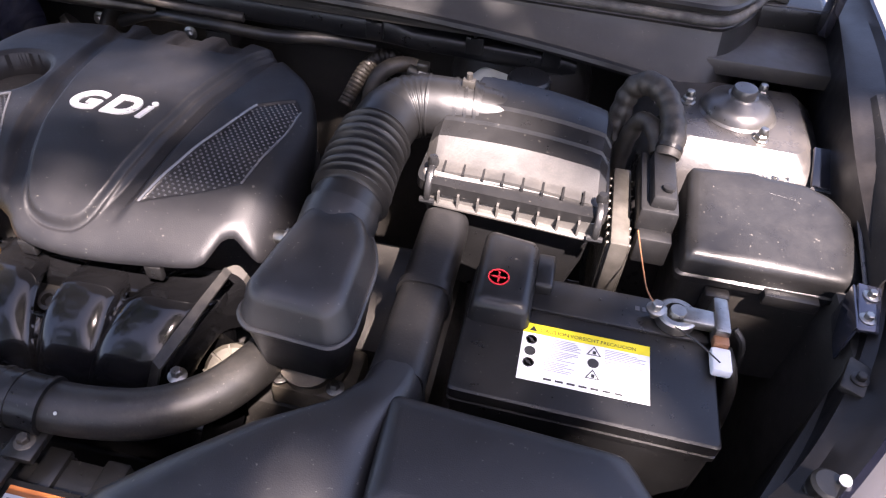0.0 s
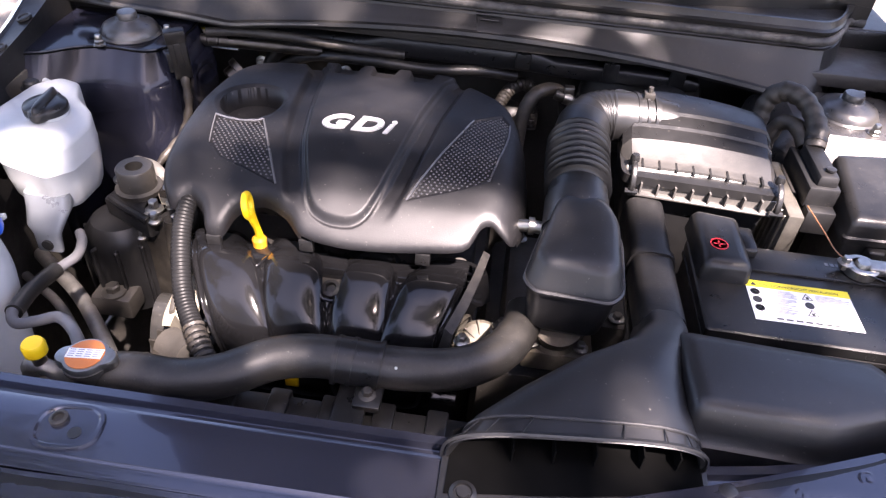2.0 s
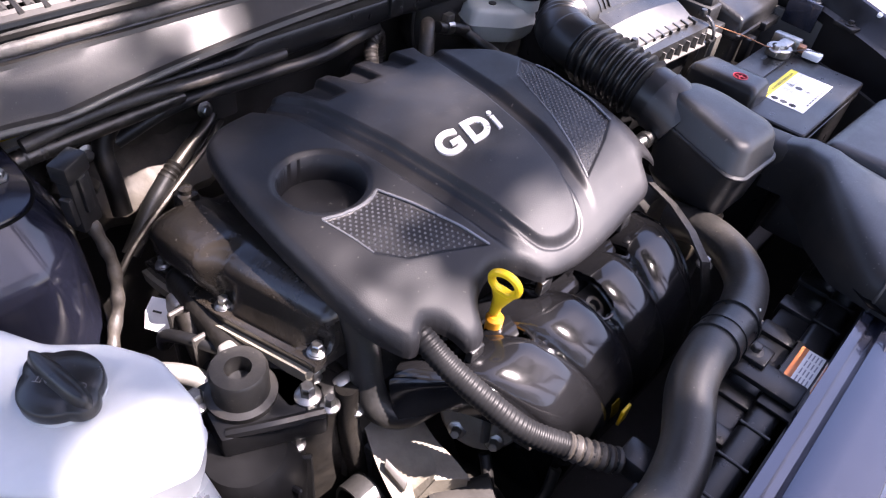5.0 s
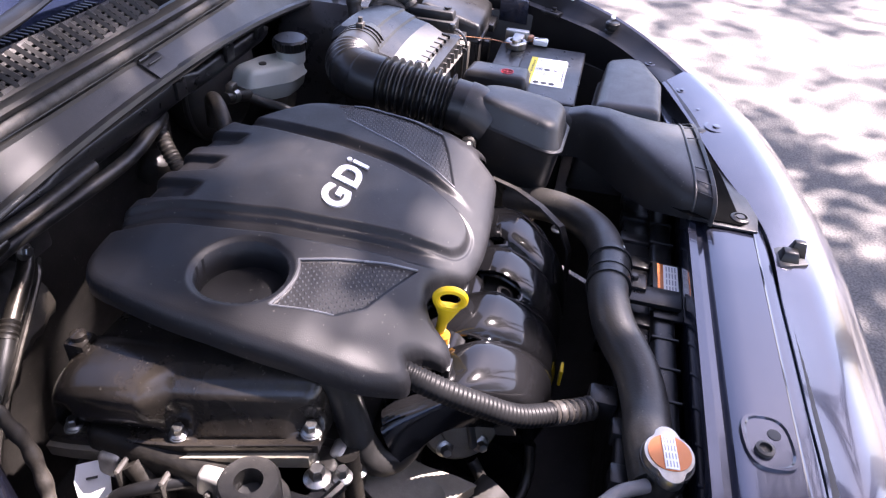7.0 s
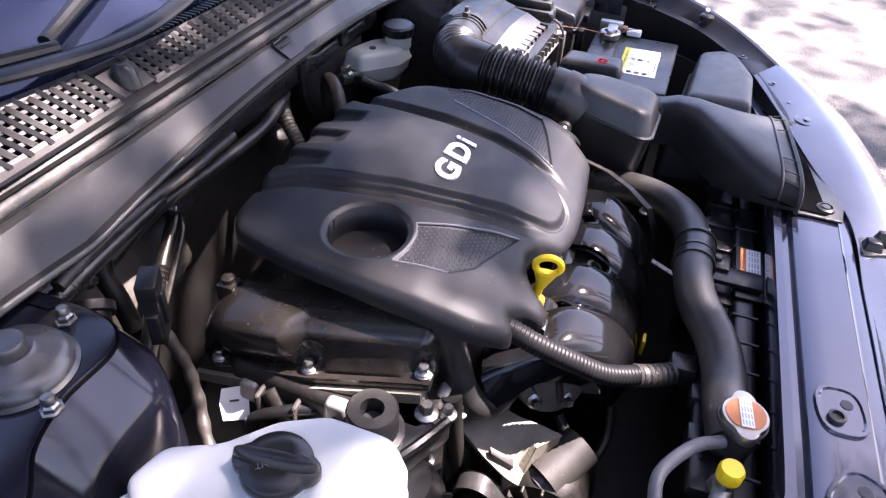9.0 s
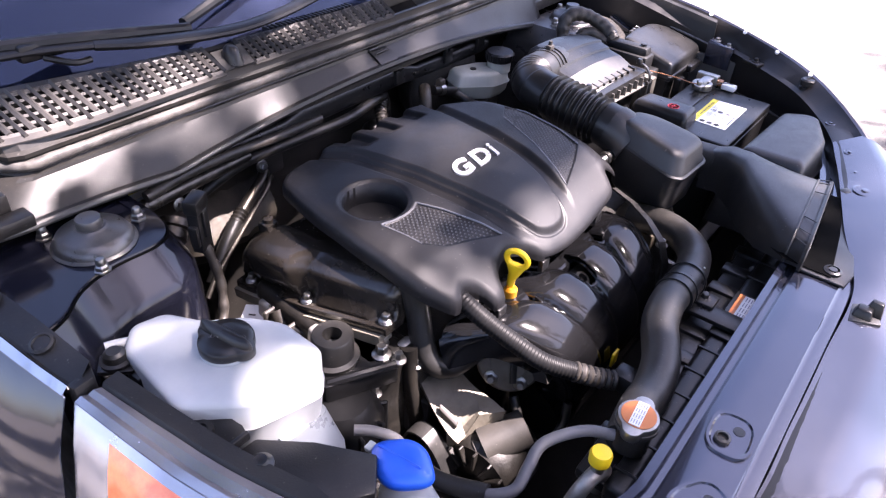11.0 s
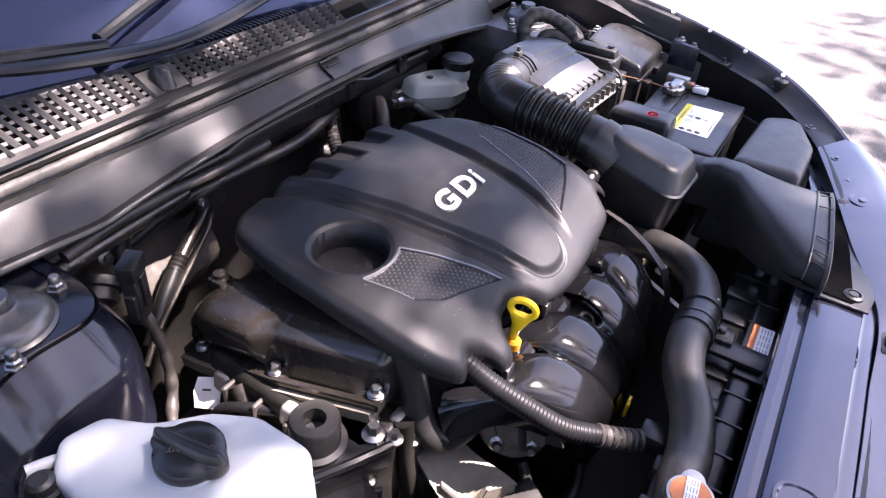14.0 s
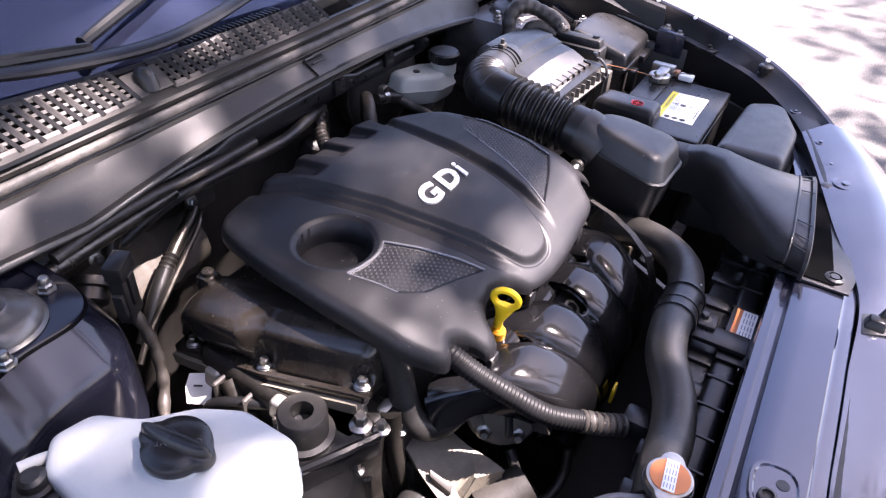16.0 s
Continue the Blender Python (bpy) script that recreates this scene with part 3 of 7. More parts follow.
part("arm_head", loft([[(s * 0.17 - 0.002, 0.896 + s * 0.012 + k * 0.013 * math.cos(a), 1.062 + s * 0.012 + k * 0.009 * math.sin(a)) for a in [2 * math.pi * i / 12 for i in range(12)]] for s, k in ((0, 0.9), (0.15, 1), (0.5, 1.05), (0.85, 1), (0.97, 0.8), (1.0, 0.4))]), GLOSSY, w1, "glossy black arm head")
w2 = wiper("wiper", [(-0.74, 1.045, 1.055), (-0.60, 1.005, 1.060), (-0.48, 0.975, 1.060), (-0.404, 0.950, 1.056)], [(-0.72, 1.05, 1.07), (-0.50, 0.985, 1.068), (-0.38, 0.950, 1.062), (-0.261, 0.922, 1.052)], "black windscreen wiper lying low on the glass")
part("joint", join(box((-0.50, 0.965, 1.046), (-0.43, 0.995, 1.072), 0.006), tube([(-0.47, 0.965, 1.05), (-0.44, 0.945, 1.04), (-0.415, 0.945, 1.038)], 0.005, 8)), WIPER, w2)

# front crossmember
BX = [-0.56 + 1.2 * i / 48 for i in range(49)]


def beam_line(y, z, k=0.0):
    out = []
    for x in BX:
        d = 0.0
        if x < -0.33:
            d = 0.25 * (x + 0.33) ** 2 + 0.35 * max(0, -0.40 - x)
        if x > 0.22:
            d = 0.32 * (x - 0.22) ** 2 * 1.6
        out.append((x, y + d, z))
    return out


beam = setting("trim_crossmember", thick(strip([
    beam_line(0.045, 0.74), beam_line(0.052, 0.815), beam_line(0.050, 0.822), beam_line(0.040, 0.823), beam_line(0.037, 0.816), beam_line(0.030, 0.816), beam_line(0.026, 0.825),
    beam_line(0.018, 0.828), beam_line(0.0, 0.829), beam_line(-0.030, 0.8285), beam_line(-0.0345, 0.8285), beam_line(-0.0375, 0.8262), beam_line(-0.0405, 0.8258), beam_line(-0.050, 0.8255), beam_line(-0.0525, 0.8245), beam_line(-0.0528, 0.74)]), 0.002),
    BEAM, "dark painted crossmember above the radiator", "crossmember")


def oval(cx, cy, z, a, b, k=24, turn=0.0):
    out = []
    for i in range(k):
        t = 2 * math.pi * i / k
        x, y = a * math.copysign(abs(math.cos(t)) ** 0.7, math.cos(t)), b * math.copysign(abs(math.sin(t)) ** 0.7, math.sin(t))
        out.append((cx + x * math.cos(turn) - y * math.sin(turn), cy + x * math.sin(turn) + y * math.cos(turn), z))
    return out


for hx, hy, tn in ((-0.268, -0.006, 0.1), (-0.375, -0.012, -0.5)):
    part("mounting_pad", loft([oval(hx, hy, 0.8285, 0.034, 0.026, turn=tn), oval(hx, hy, 0.8325, 0.033, 0.025, turn=tn), oval(hx, hy, 0.8325, 0.030, 0.022, turn=tn), oval(hx, hy, 0.8305, 0.028, 0.02, turn=tn)]), BEAM, beam)
    part("pad_hole", lathe([(0, 0), (0.0065, 0), (0.0065, 0.0008), (0, 0.0008)], 16, pose(hx + 0.01, hy - 0.006, 0.8305)), PRINT, beam)
    part("stud", lathe([(0.009, 0), (0.009, 0.004), (0.006, 0.005), (0.006, 0.001), (0, 0.001)], 18, pose(hx - 0.012, hy + 0.006, 0.8305)), DARK, beam)

# fenders, bumper
RI = [(0.83, 1.0, 0.965), (0.81, 0.80, 0.955), (0.797, 0.62, 0.93), (0.80, 0.46, 0.892), (0.772, 0.35, 0.877), (0.70, 0.22, 0.867), (0.62, 0.14, 0.857), (0.53, 0.085, 0.85), (0.40, 0.04, 0.842), (0.25, -0.005, 0.835), (0.11, -0.052, 0.829), (-0.05, -0.054, 0.826), (-0.2, -0.054, 0.825), (-0.35, -0.050, 0.822), (-0.48, 0.0, 0.815)]
RO = [(0.87, 1.0, 0.985), (0.865, 0.80, 0.975), (0.848, 0.62, 0.957), (0.837, 0.46, 0.937), (0.794, 0.295, 0.912), (0.728, 0.190, 0.899), (0.658, 0.112, 0.883), (0.575, 0.034, 0.858), (0.45, -0.024, 0.850), (0.28, -0.065, 0.841), (0.11, -0.088, 0.828), (-0.05, -0.094, 0.818), (-0.2, -0.094, 0.814), (-0.35, -0.086, 0.81), (-0.50, -0.035, 0.80)]
R2 = [(0.915, 1.0, 0.945), (0.908, 0.80, 0.930), (0.892, 0.62, 0.910), (0.876, 0.45, 0.888), (0.832, 0.275, 0.868), (0.765, 0.165, 0.852), (0.695, 0.075, 0.838), (0.605, 0.005, 0.832), (0.48, -0.050, 0.82), (0.29, -0.090, 0.81), (0.11, -0.112, 0.80), (-0.05, -0.116, 0.79), (-0.2, -0.116, 0.785), (-0.36, -0.106, 0.78), (-0.515, -0.055, 0.775)]
R3 = [(0.97, 1.0, 0.6), (0.97, 0.80, 0.6), (0.955, 0.62, 0.6), (0.92, 0.42, 0.6), (0.87, 0.27, 0.6), (0.80, 0.13, 0.58), (0.72, 0.03, 0.56), (0.63, -0.035, 0.54), (0.50, -0.09, 0.53), (0.30, -0.125, 0.52), (0.11, -0.145, 0.52), (-0.05, -0.15, 0.52), (-0.2, -0.15, 0.52), (-0.37, -0.14, 0.52), (-0.54, -0.09, 0.52)]
R4 = [(p[0], p[1], 0.18) for p in R3]


def lip(line, dz, out=0.0):
    return [(p[0] + out, p[1] - out, p[2] + dz) for p in line]


def same_count(lines, k=90):
    out = []
    for ln in lines:
        s = spline(ln, 0.01)
        out.append([s[round(i * (len(s) - 1) / (k - 1))] for i in range(k)])
    return out


body = setting("fender", thick(strip(same_count([lip(RO, -0.002, -0.004), RO, R2, R3, R4])), 0.0015), BODY, "dark blue painted fender and bumper edge", "fender")
flange_wall = setting("trim_fender_flange", thick(strip(same_count([lip(RI, -0.12), lip(RI, -0.004), RI, [(x + (0.010 if x > 0.3 else 0), y - 0.006, z + (0.004 if x > 0.3 else 0)) for x, y, z in RI], [(p[0] - (0.012 if p[0] > 0.3 else 0), p[1] + 0.012, p[2] - (0.010 if p[0] > 0.3 else -0.002)) for p in RO], lip(RO, -0.002, -0.004)])), 0.0015), WALLPAINT, "flange inside the fender in body paint darkened for shade", "flange")
def bumper_line(out, down):
    return [(x, y - out, z - down) for x, y, z in RO if x < 0.6]


# Same paint as the fender, paled here for the sky reflection
setting("bumper", thick(strip(same_count([[(x, y, z + 0.0015) for x, y, z in RI if x < 0.6], bumper_line(-0.012, -0.0035), bumper_line(0, -0.002), bumper_line(0.012, 0.0), bumper_line(0.022, 0.004), bumper_line(0.045, 0.016), bumper_line(0.068, 0.030), bumper_line(0.088, 0.050), bumper_line(0.102, 0.078), bumper_line(0.110, 0.12), bumper_line(0.118, 0.25), bumper_line(0.118, 0.50)])), 0.002), BEAM, "front bumper in body paint tinted for sky reflection", "bumper")
part("latch_pocket", prism([(0.032, -0.062), (0.088, -0.056), (0.078, -0.090), (0.050, -0.100)], 0.8235, 0.8295, 0.001), PRINT, body)
part("latch_bracket", join(box((0.044, -0.088, 0.826), (0.070, -0.062, 0.842), 0.003, 2, (0.6, 0.7)), box((0.060, -0.098, 0.826), (0.078, -0.074, 0.850), 0.002, 2, (0.5, 0.6))), PLASTIC, body, "black latch bracket")
for q, rr_ in (((0.386, -0.004, 0.8485), 0.020), ((0.44, 0.024, 0.8495), 0.010), ((0.505, 0.050, 0.8545), 0.010), ((0.60, 0.108, 0.8600), 0.010), ((0.665, 0.15, 0.8665), 0.008)):
    part("fastener", join(lathe([(rr_, -0.004), (rr_, 0.001), (rr_ * 0.8, 0.0015), (rr_ * 0.75, -0.001), (rr_ * 0.35, -0.001), (rr_ * 0.3, 0.003), (0, 0.0035)], 22, pose(q[0], q[1], q[2] - 0.003))), BEAM, body)
side_panel = thing("fender_side_panel", (0.80, 0.60, 0.90), "black side panel clipped along the fender", "panel")
part("panel", thick(strip([[(0.796, 0.432, 0.880), (0.802, 0.52, 0.893), (0.809, 0.62, 0.908), (0.815, 0.72, 0.922)], [(0.798, 0.432, 0.905), (0.806, 0.52, 0.918), (0.813, 0.62, 0.933), (0.820, 0.72, 0.945)], [(0.808, 0.436, 0.927), (0.816, 0.52, 0.938), (0.823, 0.62, 0.950), (0.83, 0.72, 0.960)], [(0.818, 0.440, 0.931), (0.824, 0.52, 0.941), (0.831, 0.62, 0.953), (0.838, 0.72, 0.963)]]), 0.002), RAIL, side_panel)
part("lower_edge", tube([(0.794, 0.432, 0.879), (0.800, 0.52, 0.892), (0.807, 0.62, 0.907), (0.813, 0.72, 0.921)], 0.0024, 8), EDGE, side_panel, "pale lower edge")
rail_tab = thing("rail_tab", (0.76, 0.32, 0.87), "worn folded steel tab with a bolt on the fender flange", "bracket")
part("plate", prism([(0.742, 0.305), (0.768, 0.292), (0.782, 0.330), (0.760, 0.345)], 0.872, 0.880, 0.002), WORN, rail_tab)
part("bolt", bolt((0.762, 0.316, 0.880), 0.005, 0.006), WORN, rail_tab)
for rx, ry, rz in ((0.832, 0.462, 0.9345), (0.814, 0.370, 0.9185), (0.778, 0.282, 0.906), (0.718, 0.192, 0.897)):
    part("flange_rivet", lathe([(0.0045, -0.001), (0.0045, 0.0035), (0, 0.004)], 14, pose(rx, ry, rz, 10, -30)), PAPER, flange_wall, "white plastic rivet")
# left side
LI = [(-0.735, 1.0, 0.952), (-0.713, 0.80, 0.934), (-0.696, 0.68, 0.918), (-0.688, 0.60, 0.908), (-0.684, 0.545, 0.901)]
LO = [(-0.772, 1.0, 0.965), (-0.752, 0.80, 0.940), (-0.733, 0.68, 0.916), (-0.722, 0.59, 0.901), (-0.714, 0.538, 0.893)]
LC = [(-0.781, 1.0, 0.957), (-0.761, 0.80, 0.932), (-0.742, 0.68, 0.908), (-0.730, 0.59, 0.893), (-0.722, 0.533, 0.885)]
L2 = [(-0.82, 1.0, 0.92), (-0.80, 0.80, 0.89), (-0.78, 0.68, 0.866), (-0.765, 0.59, 0.852), (-0.752, 0.512, 0.838)]
L25 = [(-0.845, 1.0, 0.87), (-0.825, 0.80, 0.84), (-0.805, 0.68, 0.81), (-0.785, 0.57, 0.795), (-0.768, 0.497, 0.785)]
L3 = [(-0.87, 1.0, 0.55), (-0.86, 0.80, 0.55), (-0.85, 0.66, 0.55), (-0.84, 0.55, 0.55), (-0.83, 0.49, 0.55)]
setting("fender_side", thick(strip(same_count([LC, L2, L25, L3, [(p[0], p[1], 0.18) for p in L3]], 40)), 0.0015), BODY, "dark blue painted front fender", "fender")
setting("trim_chrome", thick(strip(same_count([lip(LO, -0.004, 0.001), LO, lip(LC, 0.004, -0.001), LC], 40)), 0.0015), CHROME, "chrome strip along the fender edge", "trim")
rail_l = setting("trim_fender_rail", thick(strip(same_count([lip(LI, -0.14), lip(LI, -0.004), LI, lip(LO, -0.004, 0.006), lip(LO, -0.001, 0.002)], 40)), 0.0015), RAIL, "black plastic rail along the fender", "trim")
part("rail_end", prism([(-0.684, 0.546), (-0.714, 0.540), (-0.712, 0.528), (-0.690, 0.530)], 0.84, 0.893, 0.002), RAIL, rail_l)
for rx, ry, rz in ((-0.704, 0.60, 0.905), (-0.712, 0.69, 0.920), (-0.722, 0.80, 0.937)):
    part("rail_rivet", lathe([(0.013, -0.002), (0.013, 0.002), (0.010, 0.003), (0.009, 0.001), (0, 0.001)], 22, pose(rx, ry, rz, 8, -16)), RAIL, rail_l)
H = [[(-0.690, 0.520, 0.884), (-0.674, 0.435, 0.868), (-0.655, 0.350, 0.852), (-0.62, 0.24, 0.840), (-0.56, 0.12, 0.83), (-0.47, 0.02, 0.82)],
     [(-0.697, 0.522, 0.885), (-0.682, 0.437, 0.869), (-0.664, 0.353, 0.853), (-0.63, 0.24, 0.841), (-0.57, 0.115, 0.83), (-0.475, 0.012, 0.82)],
     [(-0.703, 0.524, 0.881), (-0.690, 0.438, 0.865), (-0.674, 0.358, 0.849), (-0.64, 0.24, 0.837), (-0.58, 0.108, 0.826), (-0.48, 0.005, 0.816)],
     [(-0.709, 0.526, 0.883), (-0.696, 0.440, 0.867), (-0.681, 0.364, 0.852), (-0.65, 0.245, 0.839), (-0.59, 0.105, 0.827), (-0.485, 0.0, 0.816)],
     [(-0.716, 0.528, 0.878), (-0.704, 0.440, 0.862), (-0.690, 0.370, 0.846), (-0.66, 0.25, 0.833), (-0.60, 0.10, 0.82), (-0.49, -0.01, 0.81)],
     [(-0.736, 0.510, 0.846), (-0.728, 0.42, 0.828), (-0.715, 0.34, 0.812), (-0.685, 0.22, 0.80), (-0.625, 0.07, 0.785), (-0.51, -0.04, 0.77)],
     [(-0.760, 0.492, 0.785), (-0.755, 0.40, 0.765), (-0.742, 0.32, 0.75), (-0.71, 0.19, 0.735), (-0.65, 0.03, 0.72), (-0.53, -0.08, 0.71)],
     [(-0.79, 0.485, 0.68), (-0.785, 0.39, 0.67), (-0.77, 0.30, 0.66), (-0.735, 0.16, 0.65), (-0.67, -0.01, 0.64), (-0.55, -0.12, 0.63)]]
lamp = thing("headlamp", (-0.70, 0.3, 0.7), "headlamp with a silver bezel and orange lens", "headlamp")
hh = same_count(H, 50)
part("bezel", thick(strip([lip(hh[0], -0.03), hh[0], hh[1], hh[2], hh[3], hh[4]]), 0.0015), SATIN, lamp, "silver bezel strips", 20)
part("lens_edge", thick(strip([[q.lerp(r, k) for q, r in zip(hh[4], hh[5])] for k in (0.02, 0.3)]), 0.002), SATIN, lamp, "silver edge of the lens")
part("lens", thick(strip([[q.lerp(r, k) for q, r in zip(hh[4][4:26], hh[5][4:26])] for k in (0.3, 1)] + [hh[6][4:26], hh[7][4:26]]), 0.003), LENS, lamp, "orange faceted lens")
part("lens_side", thick(strip([[q.lerp(r, 0.3) for q, r in zip(hh[4][:5], hh[5][:5])], hh[5][:5], hh[6][:5], hh[7][:5]]), 0.003), SATIN, lamp, "silver side of the lamp")
part("clear_lens", thick(strip([[q.lerp(r, 0.3) for q, r in zip(hh[4][25:], hh[5][25:])], hh[5][25:], hh[6][25:], hh[7][25:]]), 0.003), CHROME, lamp)
part("housing", thick(strip([lip(hh[0], -0.002, 0.0), [(p.x + 0.004, p.y + 0.002, p.z + 0.003) for p in hh[0]], [(p.x + 0.024, p.y + 0.010, p.z - 0.002) for p in hh[0]], [(p.x + 0.03, p.y + 0.014, p.z - 0.03) for p in hh[0]], [(p.x + 0.034, p.y + 0.016, p.z - 0.12) for p in hh[0]]]), 0.003), RAIL, lamp, "black housing edge")
setting("wall_corner_right", prism([(0.50, 0.005), (0.51, 0.02), (0.60, 0.07), (0.775, 0.36), (0.785, 0.36), (0.61, 0.055)], 0.28, 0.80, 0), DARK, "dark inner panel at the bay corner", "wall")
setting("wall_headlamp_back", prism([(-0.685, 0.50), (-0.675, 0.50), (-0.60, 0.25), (-0.46, 0.02), (-0.47, 0.005), (-0.61, 0.245)], 0.28, 0.80, 0), DARK, "dark panel behind the headlamp", "wall")


# strut towers
def tower(cx, side, label):
    top = rounded([(cx - 0.085, 0.672), (cx + 0.075, 0.668), (cx + 0.088, 0.700), (cx + 0.090, 0.83), (cx - 0.10, 0.83), (cx - 0.098, 0.70)], 0.016, 5)
    g = shell(top, [(-0.042, 0.45), (-0.040, 0.80), (-0.036, 0.842), (-0.031, 0.854), (-0.004, 0.8795), (-0.001, 0.8825), (0.003, 0.8855), (0.02, 0.8865)])
    return setting("wall_strut_tower_" + side, g, PRIMER, label, "strut tower", 25)


PRIMER = surface("dusty_grey_primer", (0.022, 0.0215, 0.022), (0.042, 0.040, 0.039), (0.22, 0.36), scale=14, bump=0.15, grain=300, spec=0.5, dust=0.35, dust_col=(0.12, 0.10, 0.08))
crease = [(-0.705, 0.632), (-0.662, 0.648), (-0.622, 0.680), (-0.573, 0.694), (-0.512, 0.693), (-0.484, 0.712), (-0.473, 0.755), (-0.472, 0.83)]
ways = [(-0.15, -1), (-0.1, -1), (0.0, -1), (0.05, -1), (0.2, -0.9), (0.45, -0.5), (0.5, -0.15), (0.5, 0)]


crest = spline([(x, y, 0) for x, y in crease], 0.006)
knots = [min(range(len(crest)), key=lambda k: (crest[k].x - x) ** 2 + (crest[k].y - y) ** 2) for x, y in crease]
outward = [(float(np.interp(k, knots, [w[0] for w in ways])), float(np.interp(k, knots, [w[1] for w in ways]))) for k in range(len(crest))]


def tower_line(out, z, drop=0.0):
    return [Vector((p.x + out * dx, p.y + out * dy, z - drop * max(0.0, -0.60 - p.x))) for p, (dx, dy) in zip(crest, outward)]


tower_left = setting("wall_strut_tower_left", thick(strip([[(p.x, max(0.84, p.y + 0.004), 0.8855) for p in tower_line(0, 0.8855)], tower_line(-0.004, 0.8855), tower_line(0.0, 0.8850), tower_line(0.0015, 0.8815), tower_line(0.004, 0.8805, 0.05), tower_line(0.037, 0.842, 0.15), tower_line(0.042, 0.836, 0.15), tower_line(0.0455, 0.828, 0.15), tower_line(0.048, 0.815, 0.13), tower_line(0.0495, 0.79, 0.1), tower_line(0.051, 0.62), tower_line(0.053, 0.45)]), 0.002), TOWER, "glossy dark painted strut tower with a creased flank", "strut tower", 25)
part("seam", tube(tower_line(0.0030, 0.8816), 0.0016, 8, smooth=False), HOLLOW, tower_left)
tower(0.690, "right", "dusty grey strut tower with a sloped front")


def strut_mount(cx, cy, angles, group="strut mounts"):
    s = thing("strut_mount", (cx, cy, 0.885), "grey steel strut mount with a domed cap and three studs", "strut mount", group)
    part("dome", lathe([(0.0, 0.0), (0.052, 0), (0.0535, 0.003), (0.050, 0.006), (0.049, 0.010), (0.044, 0.018), (0.038, 0.021), (0.023, 0.026), (0.020, 0.029), (0, 0.029)], 44, pose(cx, cy, 0.884)), STRUT, s)
    part("cap", lathe([(0.0165, 0), (0.017, 0.010), (0.0152, 0.0135), (0, 0.0145)], 28, pose(cx, cy, 0.911)), STRUT, s)
    for a in angles:
        q = (cx + 0.067 * math.cos(radians(a)), cy + 0.067 * math.sin(radians(a)), 0.886)
        part("stud", join(lathe([(0.011, 0), (0.011, 0.002), (0.0085, 0.003), (0.0085, 0.008), (0.0062, 0.0105)], 6, pose(*q)), lathe([(0.0060, 0.010), (0.0064, 0.015), (0.0050, 0.0185), (0, 0.020)], 14, pose(*q))), STEEL, s, "zinc plated stud and nut")
    return s


STRUT = surface("strut_steel", (0.085, 0.083, 0.084), (0.13, 0.127, 0.122), (0.26, 0.38), metal=0.6, scale=30, bump=0.1, grain=400, dust=0.25)
strut_mount(-0.562, 0.752, (-112, 5, 125))
strut_mount(0.686, 0.752, (-68, 175, 55))


tb_r = thing("tower_bracket", (0.79, 0.63, 0.85), "dark folded steel bracket beside the strut tower", "bracket")
part("plate", prism([(0.776, 0.634), (0.811, 0.630), (0.813, 0.692), (0.780, 0.692)], 0.862, lambda x, y: 0.868 + 0.35 * (y - 0.634), 0.001), PAINT, tb_r)
part("flange", prism([(0.772, 0.624), (0.812, 0.622), (0.812, 0.629), (0.775, 0.632)], 0.835, 0.868, 0.001), PRIMER, tb_r, "bare grey front flange")
part("bolt", moved(bolt((0, 0, 0), 0.006, 0.007), pose(0.786, 0.623, 0.855, 90)), STEEL, tb_r)
single("wire_spring", tube([(0.700 + 0.006 * math.cos(i * 1.1) + 0.002 * i, 0.592 + 0.006 * math.sin(i * 1.1), 0.893 + 0.0004 * i) for i in range(14)], 0.0016, 6), STEEL, "small coiled wire clip on the tower edge", "clip")
rb = thing("rail_bracket", (0.785, 0.40, 0.87), "silver grey bracket plate bolted to the fender rail", "bracket")
part("plate", prism([(0.768, 0.372), (0.790, 0.374), (0.802, 0.432), (0.778, 0.434)], 0.884, lambda x, y: 0.889 + 0.12 * (y - 0.372), 0.002), BEAM, rb)
part("flange", prism([(0.765, 0.372), (0.768, 0.371), (0.778, 0.434), (0.775, 0.435)], 0.84, 0.892, 0.001), BEAM, rb)
for xx, yy, zz in ((0.780, 0.388, 0.890), (0.788, 0.418, 0.894)):
    part("bolt", bolt((xx, yy, zz), 0.005, 0.006), STEEL, rb)

# the raised hood above the bay
def hood_line(s, off=0.0):
    y, z = 0.93 - 0.50 * s, 1.225 + 0.98 * s
    w = 0.70 - 0.10 * s * s
    return [(0.05 + w * u, y - 0.89 * off + 0.05 * (1 - u * u) * (0.4 + s), z - 0.45 * off + 0.03 * (1 - u * u)) for u in [-1 + 2 * i / 20 for i in range(21)]]


hood = setting("hood", thick(strip([hood_line(i / 10) for i in range(11)]), 0.004), BODY, "dark blue hood standing open above the bay", "hood")
part("inner_panel", thick(strip([hood_line(0.04 + 0.92 * i / 10, 0.03) for i in range(11)]), 0.006), DARK, hood, "black insulating inner panel")
for x in (-0.735, 0.815):
    part("hinge_arm", join(box((x - 0.008, 0.93, 0.93), (x + 0.008, 0.965, 1.02), 0.003), tube([(x, 0.947, 1.0), (x, 0.95, 1.10), (x * 0.93, 0.94, 1.24)], 0.012, 8, flat=0.5)), PAINT, hood)


# ---- engine cover
FY = ([0.296, 0.304, 0.313, 0.322, 0.335, 0.36, 0.40, 0.45, 0.53, 0.60, 0.64, 0.70, 0.72], [0.824, 0.831, 0.839, 0.846, 0.856, 0.874, 0.892, 0.904, 0.911, 0.908, 0.905, 0.893, 0.885])
